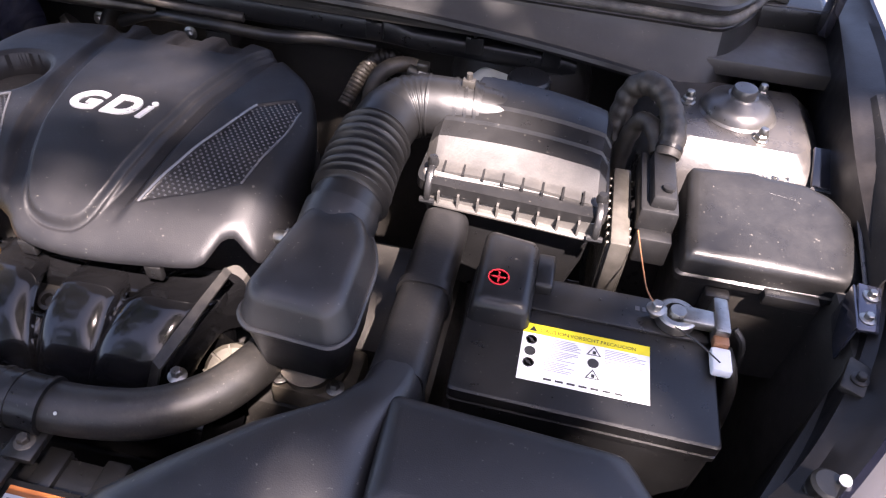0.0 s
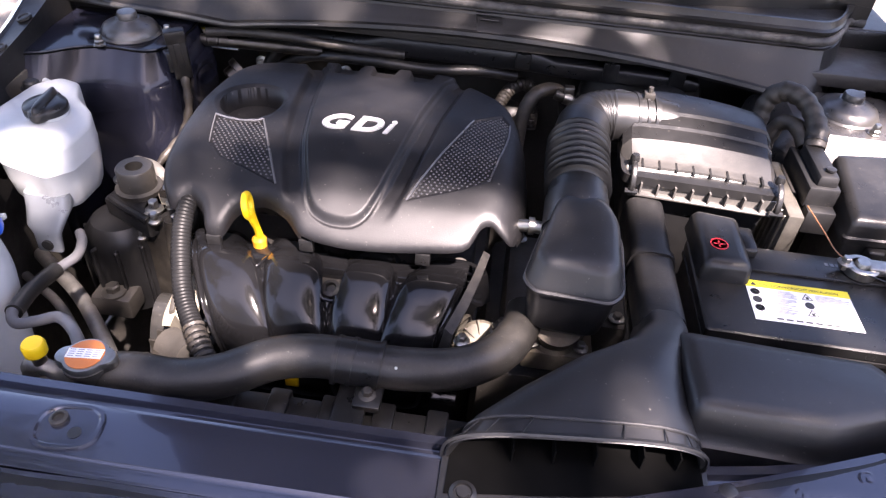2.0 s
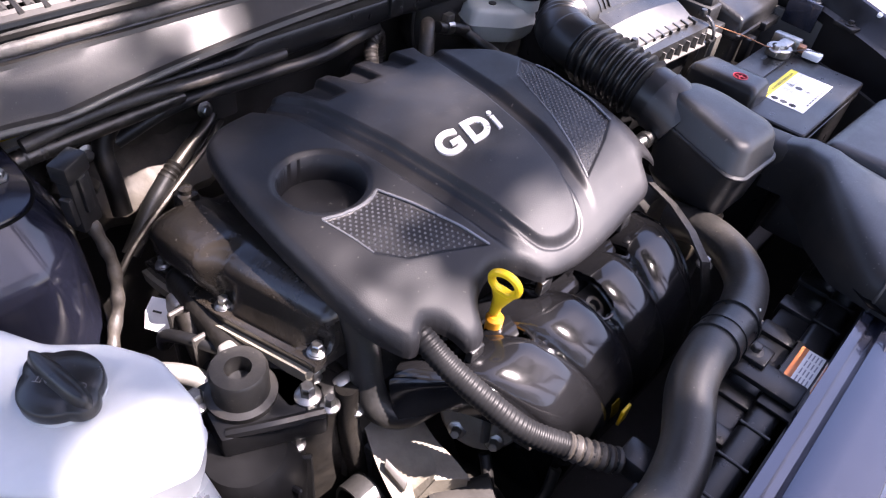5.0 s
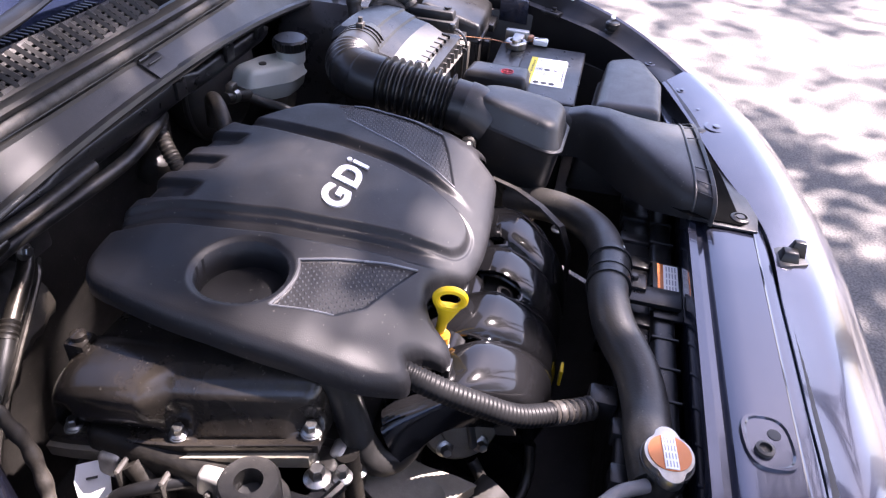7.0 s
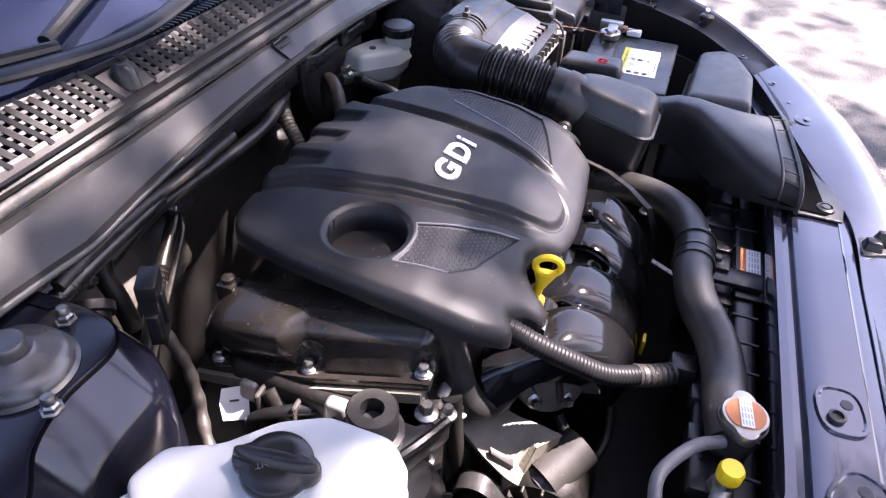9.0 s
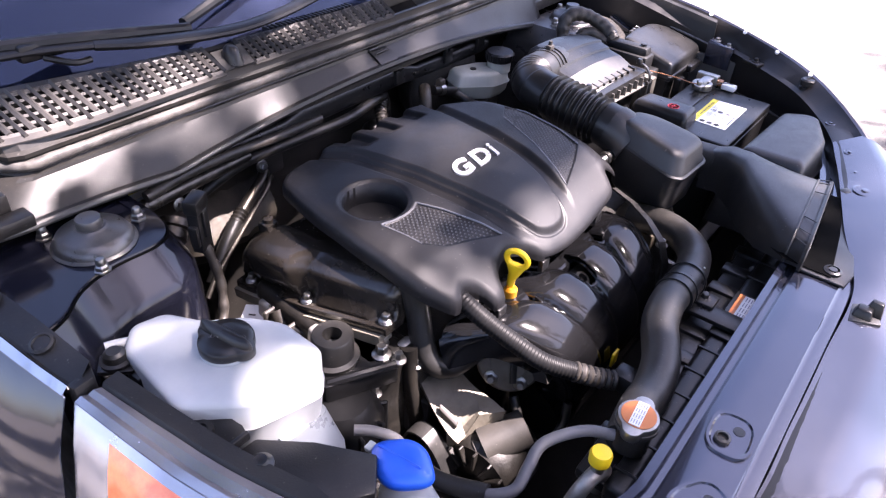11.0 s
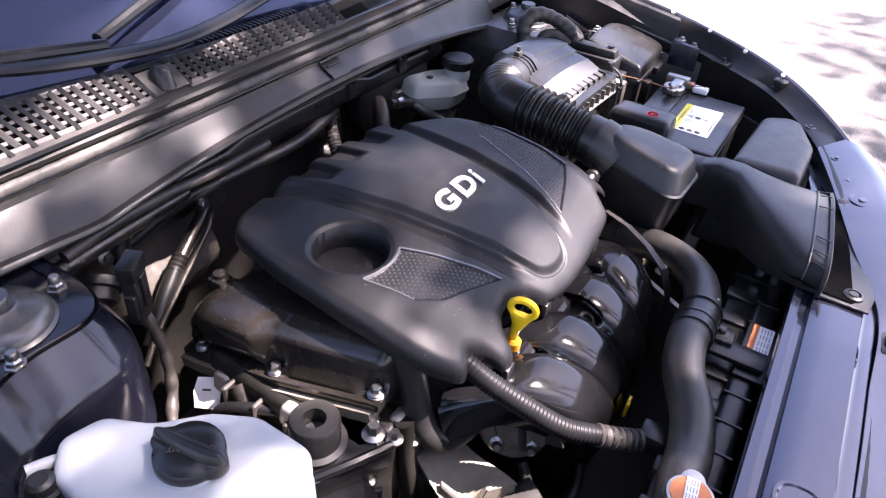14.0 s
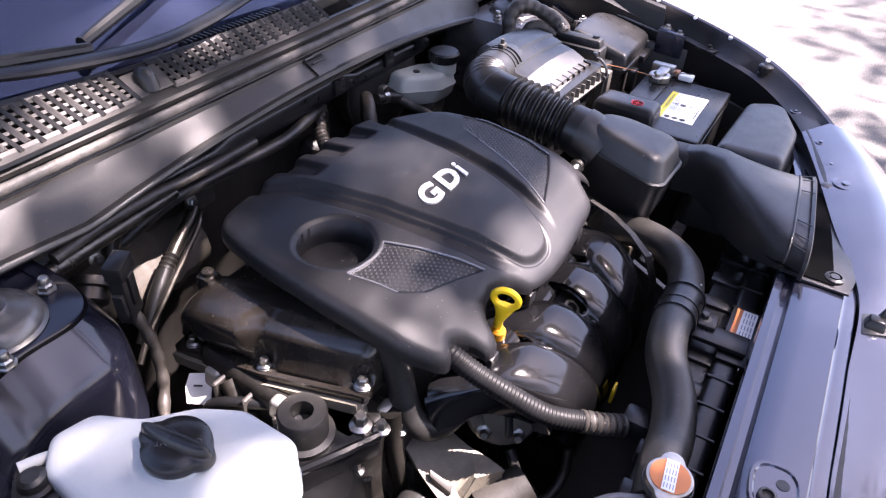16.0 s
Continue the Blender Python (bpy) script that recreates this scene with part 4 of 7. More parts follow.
GX = ([-0.368, -0.354, -0.345, -0.331, -0.315, -0.2, -0.1, 0, 0.08, 0.11, 0.13, 0.15, 0.163, 0.175], [-0.050, -0.026, -0.016, -0.009, -0.006, -0.003, 0, 0, 0.0, 0.0, -0.006, -0.022, -0.045, -0.07])


def smooth_interp(x, xs, ys):
    """A curve through given heights, with its corners smoothed."""
    return sum(np.interp(x + d, xs, ys) * w for d, w in ((-0.01, 0.12), (-0.005, 0.22), (0, 0.32), (0.005, 0.22), (0.01, 0.12)))


def cover_base(x, y):
    return smooth_interp(y, *FY) + smooth_interp(x, *GX)


def signed(px, py, poly):
    """How far points lie within a polygon (negative: outside)."""
    best = np.full(px.shape, 1e9)
    inside = np.zeros(px.shape, bool)
    n = len(poly)
    for i in range(n):
        (ax, ay), (bx, by) = poly[i][:2], poly[(i + 1) % n][:2]
        dx, dy = bx - ax, by - ay
        t = np.clip(((px - ax) * dx + (py - ay) * dy) / (dx * dx + dy * dy + 1e-12), 0, 1)
        best = np.minimum(best, np.hypot(px - ax - t * dx, py - ay - t * dy))
        cross = ((ay > py) != (by > py)) & (px < (bx - ax) * (py - ay) / (by - ay + 1e-12) + ax)
        inside ^= cross
    return np.where(inside, best, -best)


def smoothstep(v, a, b):
    t = np.clip((v - a) / (b - a), 0, 1)
    return t * t * (3 - 2 * t)


OUTLINE = [tuple(v[:2]) for v in spline([(p[0], p[1], 0) for p in [
    (-0.292, 0.695), (-0.25, 0.712), (-0.15, 0.716), (-0.04, 0.712), (0.03, 0.695), (0.085, 0.645), (0.125, 0.60), (0.152, 0.53), (0.165, 0.45), (0.164, 0.395), (0.156, 0.362), (0.146, 0.348),
    (0.128, 0.352), (0.118, 0.356), (0.106, 0.350), (0.097, 0.334), (0.085, 0.323), (0.04, 0.317), (-0.02, 0.312), (-0.08, 0.311), (-0.128, 0.319), (-0.155, 0.342), (-0.19, 0.354), (-0.222, 0.341), (-0.238, 0.316), (-0.258, 0.315), (-0.270, 0.338), (-0.288, 0.350), (-0.305, 0.341),
    (-0.322, 0.347), (-0.340, 0.385), (-0.345, 0.45), (-0.342, 0.53), (-0.333, 0.60), (-0.315, 0.665)]], 0.006, True)]
PANEL = [tuple(v[:2]) for v in spline([(p[0], p[1], 0) for p in [(-0.182, 0.74), (-0.178, 0.66), (-0.170, 0.56), (-0.158, 0.46), (-0.143, 0.40), (-0.126, 0.352), (-0.108, 0.336), (-0.082, 0.331), (-0.056, 0.336), (-0.038, 0.362), (-0.020, 0.43), (0.0, 0.55), (0.018, 0.65), (0.03, 0.74)]], 0.008, True)]
HOLE = (-0.262, 0.534, 0.047)
MESH_L = [(-0.300, 0.487), (-0.272, 0.480), (-0.245, 0.480), (-0.228, 0.486), (-0.203, 0.430), (-0.176, 0.370), (-0.220, 0.387), (-0.262, 0.402), (-0.287, 0.426)]
MESH_R = [(0.074, 0.540), (0.115, 0.566), (0.128, 0.548), (0.126, 0.50), (0.108, 0.410), (0.070, 0.392), (0.002, 0.368), (0.030, 0.432)]


def cover_height(x, y):
    x, y = np.asarray(x, float), np.asarray(y, float)
    z = cover_base(x, y)
    sd = signed(x, y, PANEL)
    z = z + 0.0065 * smoothstep(sd, 0.0, 0.0045) - 0.0026 * (1 - smoothstep(np.abs(sd + 0.0015), 0.0008, 0.0042)) - 0.0095 * smoothstep(sd, -0.034, -0.022) * (1 - smoothstep(sd, -0.008, -0.002)) * smoothstep(y, 0.33, 0.40)
    for cx in (-0.147, -0.087, -0.024):
        w = np.abs(x - cx) / (0.016 + 0.10 * np.clip(y - 0.645, 0, 1))
        z = z - 0.011 * (1 - smoothstep(w, 0.80, 1.08)) * smoothstep(y, 0.640, 0.668)
    for poly in (MESH_L, MESH_R):
        z = z - 0.0030 * smoothstep(signed(x, y, poly), -0.001, 0.002)
    r = np.hypot(x - HOLE[0], y - HOLE[1])
    z = z - 0.004 * (1 - smoothstep(r, HOLE[2], HOLE[2] + 0.008))
    d = np.clip(signed(x, y, OUTLINE), 0, 0.012)
    front = smoothstep(x, -0.15, -0.12) * (1 - smoothstep(y, 0.36, 0.40))
    return z - (0.012 - np.sqrt(np.maximum(0, 0.012 ** 2 - (0.012 - d) ** 2))) * (0.9 - 0.5 * front)


def cover_shell():
    s = 0.0016
    xs, ys = np.arange(-0.36, 0.18, s), np.arange(0.286, 0.73, s)
    gx, gy = np.meshgrid(xs, ys)
    ok = (signed(gx, gy, OUTLINE) > -s * 0.2) & (np.hypot(gx - HOLE[0], gy - HOLE[1]) > HOLE[2] - s * 0.3)
    keep = ok[:-1, :-1] & ok[1:, :-1] & ok[:-1, 1:] & ok[1:, 1:]
    bm = bmesh.new()
    vs = {}

    def vert(j, i):
        if (j, i) not in vs:
            vs[j, i] = bm.verts.new((xs[i], ys[j], 0))
        return vs[j, i]
    for j, i in zip(*np.nonzero(keep)):
        bm.faces.new((vert(j, i), vert(j, i + 1), vert(j + 1, i + 1), vert(j + 1, i)))
    o = np.array(OUTLINE)
    rim = {v for e in bm.edges if len(e.link_faces) == 1 for v in e.verts}
    for v in rim:
        r = math.hypot(v.co.x - HOLE[0], v.co.y - HOLE[1])
        if r < HOLE[2] + 0.01:
            v.co.x, v.co.y = HOLE[0] + (v.co.x - HOLE[0]) * HOLE[2] / r, HOLE[1] + (v.co.y - HOLE[1]) * HOLE[2] / r
        else:
            a, b = o, np.roll(o, -1, 0)
            d = b - a
            t = np.clip(((v.co.x - a[:, 0]) * d[:, 0] + (v.co.y - a[:, 1]) * d[:, 1]) / (d ** 2).sum(1), 0, 1)
            q = a + d * t[:, None]
            k = np.argmin(np.hypot(q[:, 0] - v.co.x, q[:, 1] - v.co.y))
            v.co.x, v.co.y = q[k]
    vl = list(bm.verts)
    z = cover_height(np.array([v.co.x for v in vl]), np.array([v.co.y for v in vl]))
    for v, h in zip(vl, z):
        v.co.z = h
    edges = [e for e in bm.edges if len(e.link_faces) == 1]
    for down in (0.004, 0.007):
        ex = bmesh.ops.extrude_edge_only(bm, edges=edges)["geom"]
        for v in ex:
            if isinstance(v, bmesh.types.BMVert):
                hole = math.hypot(v.co.x - HOLE[0], v.co.y - HOLE[1]) < HOLE[2] + 0.004
                v.co.z -= 0.028 if hole else down * (0.35 if v.co.x > -0.13 and v.co.y < 0.36 else 1)
        edges = [e for e in ex if isinstance(e, bmesh.types.BMEdge)]
    return geo(bm)


def dotted(poly, pitch):
    """A patch with rows of small raised dots, laid on the cover."""
    gs = []
    xs = [p[0] for p in poly]
    ys = [p[1] for p in poly]
    y, j = min(ys), 0
    pts = []
    while y < max(ys):
        x = min(xs) + (pitch / 2 if j % 2 else 0)
        while x < max(xs):
            pts.append((x, y))
            x += pitch
        y += pitch * 0.62
        j += 1
    p = np.array(pts)
    p = p[signed(p[:, 0], p[:, 1], poly) > 0.0025]
    z = cover_height(p[:, 0], p[:, 1])
    r = pitch * 0.3
    for (x, y), h in zip(p, z):
        gs.append(([Vector((x - r, y, h - 0.0003)), Vector((x, y - r * 0.8, h - 0.0003)), Vector((x + r, y, h - 0.0003)), Vector((x, y + r * 0.8, h - 0.0003)), Vector((x, y, h + 0.0020))], [(0, 1, 4), (1, 2, 4), (2, 3, 4), (3, 0, 4)]))
    return join(*gs)


def edge_line(points, r, lift=0.0005):
    ps = spline([(a, b, 0) for a, b in points], 0.004)
    z = cover_height(np.array([p.x for p in ps]), np.array([p.y for p in ps]))
    return tube([(p.x, p.y, h + lift) for p, h in zip(ps, z)], r, 6, smooth=False)


def letters(text, x0, y0, size, spacing):
    """Slanted bold letters, one mesh each, laid on the cover."""
    out = []
    x = x0
    for ch in text:
        cu = bpy.data.curves.new("letter", "FONT")
        cu.body, cu.size, cu.shear, cu.offset, cu.extrude = ch, size, 0.28, size * (0.038 if ch != "i" else 0.018), 0.0011
        cu.resolution_u = 6
        ob = bpy.data.objects.new("letter", cu)
        scene.collection.objects.link(ob)
        bpy.context.view_layer.update()
        me = bpy.data.meshes.new_from_object(ob.evaluated_get(bpy.context.evaluated_depsgraph_get()))
        vs = [Vector((v.co.x * 1.17, v.co.y, v.co.z)) for v in me.vertices]
        fs = [tuple(f.vertices) for f in me.polygons]
        left, right = min(v.x for v in vs), max(v.x for v in vs)
        pts = [(x + v.x - left, y0 + v.y, v.z) for v in vs]
        h = cover_height(np.array([p[0] for p in pts]), np.array([p[1] for p in pts]))
        out.append(([Vector((p[0], p[1], hh + 0.0012 + p[2])) for p, hh in zip(pts, h)], fs))
        x += right - left + spacing
        bpy.data.objects.remove(ob)
        bpy.data.curves.remove(cu)
        bpy.data.meshes.remove(me)
    return out


cover = thing("engine_cover", (-0.09, 0.5, 0.81), "black moulded plastic engine cover with silver lettering", "engine cover")
part("shell", cover_shell(), COVER, cover, sharp=75)
for poly, pitch in ((MESH_L, 0.0074), (MESH_R, 0.0074)):
    part("dotted_inlay", dotted(poly, pitch), INLAY, cover, "inlay with rows of small raised dots", 80)
part("inlay_edge", join(edge_line(MESH_L[0:4], 0.0016), edge_line(MESH_L[3:6], 0.0014), edge_line(MESH_L[8:9] + MESH_L[0:1], 0.001)), EDGE, cover, "satin grey edge of the inlay")
part("inlay_edge", join(edge_line([MESH_R[6], MESH_R[7], MESH_R[0]], 0.0015), edge_line(MESH_R[2:5], 0.0013)), EDGE, cover, "satin grey edge of the inlay")
for g in letters("GDi", -0.139, 0.470, 0.046, 0.0012):
    part("letter", g, SILVER, cover, "silver raised letter", 40)
for x, y, z in ((-0.249, 0.316, 0.800), (-0.124, 0.324, 0.806), (0.034, 0.321, 0.811)):
    part("clip", box((x - 0.010, y - 0.005, z), (x + 0.010, y + 0.004, z + 0.020), 0.002), PLASTIC, cover)
well = thing("oil_filler_cap", (-0.262, 0.534, 0.78), "dark oil filler cap deep in the cover opening", "cap")
part("cap", lathe([(0.034, -0.05), (0.034, 0.0), (0.030, 0.004), (0, 0.004)], 28, pose(-0.258, 0.534, 0.852)), PLASTIC, well)
part("grip", box((-0.284, 0.529, 0.855), (-0.232, 0.539, 0.864), 0.002), PLASTIC, well)
part("collar", lathe([(0.036, 0.0), (0.040, 0.0), (0.0405, 0.004), (0.0365, 0.005)], 36, pose(-0.258, 0.534, 0.853)), STAINED, well, "bare metal collar round the cap")
part("well_wall", lathe([(0.0475, 0.0), (0.046, -0.05), (0.046, -0.09), (0, -0.09)], 40, pose(HOLE[0], HOLE[1], 0.868)), COVER, well)
single("wire_clip", join(tube([(-0.286, 0.515, 0.859), (-0.262, 0.506, 0.864), (-0.240, 0.513, 0.863), (-0.226, 0.54, 0.859)], 0.0036, 8), tube([(-0.283, 0.526, 0.863), (-0.268, 0.514, 0.868)], 0.0058, 8)), STEEL, "bright wire clip on the filler neck", "clip")

# dipstick
dip = thing("dipstick", (-0.19, 0.335, 0.80), "yellow plastic oil dipstick with a loop handle", "dipstick")
ring = [(-0.0005, 0.0155 * math.cos(a), 0.0145 * math.sin(a)) for a in [2 * math.pi * i / 20 for i in range(20)]]
dm = pose(-0.200, 0.327, 0.867, 6, -8, 10)
part("handle", moved(join(tube(spline(ring, 0.003, True) + [Vector(ring[0])], 0.0044, 10, smooth=False, caps=False),
                          loft([[(0.0042 * math.cos(a) * k, 0.002 * (z < -0.03) + w * math.sin(a), z) for a in [2 * math.pi * i / 14 for i in range(14)]] for w, k, z in ((0.0165, 1.0, -0.0105), (0.0125, 1.1, -0.019), (0.0085, 1.15, -0.030), (0.0062, 1.1, -0.042), (0.0058, 1.2, -0.056))])), dm), YELLOW, dip)
part("stopper", lathe([(0.009, -0.03), (0.010, 0), (0.007, 0.004), (0, 0.004)], 16, pose(-0.194, 0.334, 0.806)), AMBER, dip, "amber stopper in the tube")

# ---- intake manifold
manifold = thing("intake_manifold", (-0.08, 0.30, 0.60), "glossy black plastic intake manifold with four runners", "manifold")
AXIS = (0.318, 0.690)


def sink(deg):
    """The runners sink towards the head, under the cover's edge."""
    t = max(0.0, min(1.0, (deg - 72) / 32))
    return 0.017 * t * t * (3 - 2 * t)


def sway(deg):
    u = (100 - deg) / 80
    return u if u < 1 else 1 + 0.35 * math.tanh((u - 1) / 0.35)


def on_arc(x, deg, r):
    th = radians(deg)
    r -= sink(deg)
    return (x, AXIS[0] - r * math.cos(th), AXIS[1] + r * math.sin(th))


RUNNERS = ((-0.246, 0.072, 0.084), (-0.143, 0.032, 0.080), (-0.039, 0.004, 0.076), (0.062, -0.036, 0.084))
V_NOTCH = ((-0.2105, 108), (-0.2035, 92), (-0.194, 80), (-0.1835, 74.5), (-0.1775, 82), (-0.1745, 96), (-0.1725, 108))
MIDDLE = ((-0.1035, 92), (-0.0965, 76), (-0.0905, 61), (-0.086, 57.5), (-0.072, 57), (-0.0655, 61), (-0.0625, 76), (-0.061, 92))
SMALL = ((-0.001, 98), (0.001, 82), (0.006, 76), (0.016, 77), (0.020, 85), (0.022, 98))


def runner_height(x, deg, i):
    """How far a runner's skin stands off the axis: a broad barrel between two rims, falling away at the manifold's ends."""
    xc, lean, wide = RUNNERS[i]
    d = x - xc - lean * sway(deg)
    h = wide / 2
    q = min(1.0, abs(d) / h)
    r = 0.1095 + 0.0143 * (1 - q ** 3.2) ** 0.60
    r += 0.0038 * math.exp(-((abs(d) - h - 0.0045) / 0.0022) ** 2)
    past = max(0.0, abs(d) - h - 0.007)
    if (i == 0 and d < 0) or (i == 3 and d > 0):
        r -= 40.0 * past ** 1.5
    return r


def runner(i):
    xc, lean, wide = RUNNERS[i]
    rows, cols = 100, 56
    verts, spots = [], []
    for j in range(rows + 1):
        deg = 122 - 138 * j / rows
        c = xc + lean * sway(deg)
        ends = []
        for k, side in ((i - 1, -1), (i + 1, 1)):
            if 0 <= k <= 3:
                other = RUNNERS[k][0] + RUNNERS[k][1] * sway(deg)
                ends.append((c + side * wide / 2 + other - side * RUNNERS[k][2] / 2) / 2)
            else:
                ends.append(c + side * (wide / 2 + 0.017))
        for k in range(cols + 1):
            x = ends[0] + (ends[1] - ends[0]) * k / cols
            verts.append(Vector(on_arc(x, deg, runner_height(x, deg, i))))
            spots.append((x, deg / 1000))
    at = np.array(spots)
    cut = np.zeros(len(at), bool)
    for outline in (V_NOTCH, MIDDLE, SMALL):
        cut |= signed(at[:, 0], at[:, 1], [(x, a / 1000) for x, a in outline]) > 0
    faces = []
    for j in range(rows):
        for k in range(cols):
            f = (j * (cols + 1) + k, j * (cols + 1) + k + 1, (j + 1) * (cols + 1) + k + 1, (j + 1) * (cols + 1) + k)
            if not all(cut[v] for v in f):
                faces.append(f)
    return thick((verts, faces), 0.0025)


for i in range(4):
    part("runner", runner(i), GLOSSY, manifold, "", 60)


def arc_loop(points, r, wide):
    loop = spline([on_arc(x, a, r) for x, a in points], 0.003, True)
    return tube(loop + [loop[0]], wide, 8, smooth=False, caps=False)


for outline in (V_NOTCH, MIDDLE, SMALL):
    part("window_rim", arc_loop(outline, 0.1125, 0.0026), GLOSSY, manifold)
part("inner_wall", loft([[on_arc(x, 118 - 100 * k / 24, r) for x, r in ((-0.24, 0.07), (0.06, 0.07), (0.06, 0.092), (-0.24, 0.092))] for k in range(25)]), DARK, manifold)
part("boss", lathe([(0.0, -0.012), (0.012, -0.012), (0.012, 0.002), (0.0075, 0.003), (0.0065, -0.004), (0, -0.004)], 24, Matrix.Translation(on_arc(-0.080, 67, 0.104)) @ Euler((radians(24), 0, 0)).to_matrix().to_4x4()), WORN, manifold, "screw boss in the opening")
part("flange", box((-0.225, 0.305, 0.66), (0.11, 0.34, 0.795), 0.01), GLOSSY, manifold)
part("plenum", tube([(-0.215, 0.275, 0.60), (0.10, 0.275, 0.60)], 0.068, 24), GLOSSY, manifold)
part("tag", box((-0.122, 0.186, 0.688), (-0.104, 0.190, 0.714), 0.001), YELLOW, manifold, "small yellow tag")
part("bracket", thick(strip([[(0.113, 0.335, 0.835), (0.104, 0.295, 0.828), (0.092, 0.258, 0.815), (0.077, 0.224, 0.796), (0.070, 0.205, 0.76), (0.070, 0.20, 0.70)], [(0.122, 0.331, 0.833), (0.114, 0.290, 0.826), (0.103, 0.252, 0.812), (0.088, 0.217, 0.793), (0.082, 0.200, 0.758), (0.082, 0.195, 0.70)]]), 0.003), WORN, manifold, "worn flat steel bracket")
part("bolt", bolt((0.100, 0.225, 0.775), 0.006, 0.009), STEEL, manifold)

PALE = surface("pale_cast_aluminium", (0.11, 0.098, 0.074), (0.18, 0.162, 0.126), (0.5, 0.65), metal=0.0, scale=35, bump=0.6, grain=260, dust=0.4, dust_col=(0.12, 0.09, 0.06))
# ---- engine block, valve cover and front of the engine
engine = thing("engine_block", (-0.1, 0.52, 0.35), "dark engine block and cylinder head", "engine")
part("block", join(box((-0.34, 0.36, 0.34), (0.12, 0.66, 0.66), 0.02), box((-0.36, 0.38, 0.60), (0.10, 0.68, 0.752), 0.012)), DARK, engine)


def flange_line(y):
    """The valve cover's flange: how far out and how high it runs."""
    return float(np.interp(y, (0.40, 0.424, 0.556, 0.676, 0.71), (-0.372, -0.3745, -0.394, -0.398, -0.396))), float(np.interp(y, (0.40, 0.424, 0.556, 0.676, 0.71), (0.806, 0.803, 0.778, 0.753, 0.745)))


def valve_section(y):
    x0, z0 = flange_line(y)
    end = 1.0
    for at, r in ((0.412, 0.022), (0.702, 0.048)):
        q = max(0.0, 1 - abs(y - at) / r)
        end *= max(0.0, 1 - q ** 2.4) ** 0.45
    high = (0.858 - 0.12 * (y - 0.455) - z0) * (0.10 + 0.90 * end)
    stepped = max(0.0, min(1.0, (y - 0.560) / 0.030))
    stepped *= stepped * (3 - 2 * stepped)
    pocket = sum(d * math.exp(-((y - at) / 0.013) ** 2) for at, d in ((0.556, 0.011), (0.424, 0.012), (0.680, 0.018)))
    r = min(0.031 - 0.007 * stepped, high * 0.5)
    out = [(x0, z0 - 0.012), (x0, z0 - 0.001), (x0 + 0.0015, z0), (x0 + 0.007, z0 + 0.0005)]
    for k in range(10):
        u = k / 9
        front = 0.010 - 0.003 * (1 - u) ** 3 + 0.010 * u
        over = 0.014 * max(0.0, 1 - u / 0.6) ** 1.3 + 0.002
        out.append((x0 + front * (1 - stepped) + over * stepped + pocket * (1 - u) ** 0.7 + 0.028 * (1 - end) * u, z0 + 0.002 + (high - r - 0.002) * u))
    xs, zs = out[-1]
    for k in range(1, 8):
        a = k / 7 * math.pi / 2
        out.append((xs + r * 1.4 * (1 - math.cos(a)), zs + r * math.sin(a)))
    xs, zs = out[-1]
    out += [(xs + 0.02, zs + 0.003 * end), (xs + 0.035, zs + 0.001 * end), (xs + 0.05, zs - 0.012 * end), (-0.12, zs - 0.022 * end), (-0.12, z0 - 0.022)]
    return [(x, y, z) for x, z in out]


part("valve_cover", loft([valve_section(0.4125 + 0.289 * i / 120) for i in range(121)]), VALVE, engine, "brownish black valve cover", 50)
part("cover_post", join(box((-0.352, 0.668, 0.79), (-0.328, 0.692, 0.838), 0.004), lathe([(0.008, 0), (0.008, 0.006), (0.004, 0.008), (0, 0.008)], 14, pose(-0.340, 0.680, 0.838))), VALVE, engine, "moulded post on the valve cover")
for q in ((-0.3605, 0.424, 0.806), (-0.381, 0.556, 0.780), (-0.385, 0.676, 0.755)):
    part("valve_cover_bolt", join(bolt(q, 0.0062, 0.009, None, 1.5), lathe([(0.0105, -0.014), (0.0105, 0), (0.009, 0.001), (0, 0.001)], 18, pose(*q))), STEEL, engine, "silver flange bolt")
part("gasket_flange", loft([[(x - 0.004, y, z - 0.0305), (x - 0.006, y, z - 0.0125), (x + 0.02, y, z - 0.0122), (x + 0.02, y, z - 0.0305)] for y, (x, z) in [(0.420 + 0.283 * i / 30, flange_line(0.420 + 0.283 * i / 30)) for i in range(31)]]), PALE, engine, "stained aluminium flange")
part("timing_cover", join(prism(rounded([(-0.42, 0.40), (-0.33, 0.385), (-0.33, 0.66), (-0.40, 0.66)], 0.02), 0.42, 0.768, 0.014, 3), tube([(-0.405, 0.60, 0.75), (-0.412, 0.56, 0.70), (-0.40, 0.50, 0.62)], 0.012, 10), tube([(-0.35, 0.392, 0.77), (-0.352, 0.385, 0.70), (-0.34, 0.38, 0.60)], 0.012, 10)), OLDCAST, engine)
for q in ((-0.392, 0.395, 0.755), (-0.375, 0.388, 0.765), (-0.418, 0.43, 0.742), (-0.345, 0.383, 0.735), (-0.41, 0.40, 0.72)):
    part("bolt", moved(bolt((0, 0, 0), 0.006, 0.012), pose(*q)), STEEL, engine)
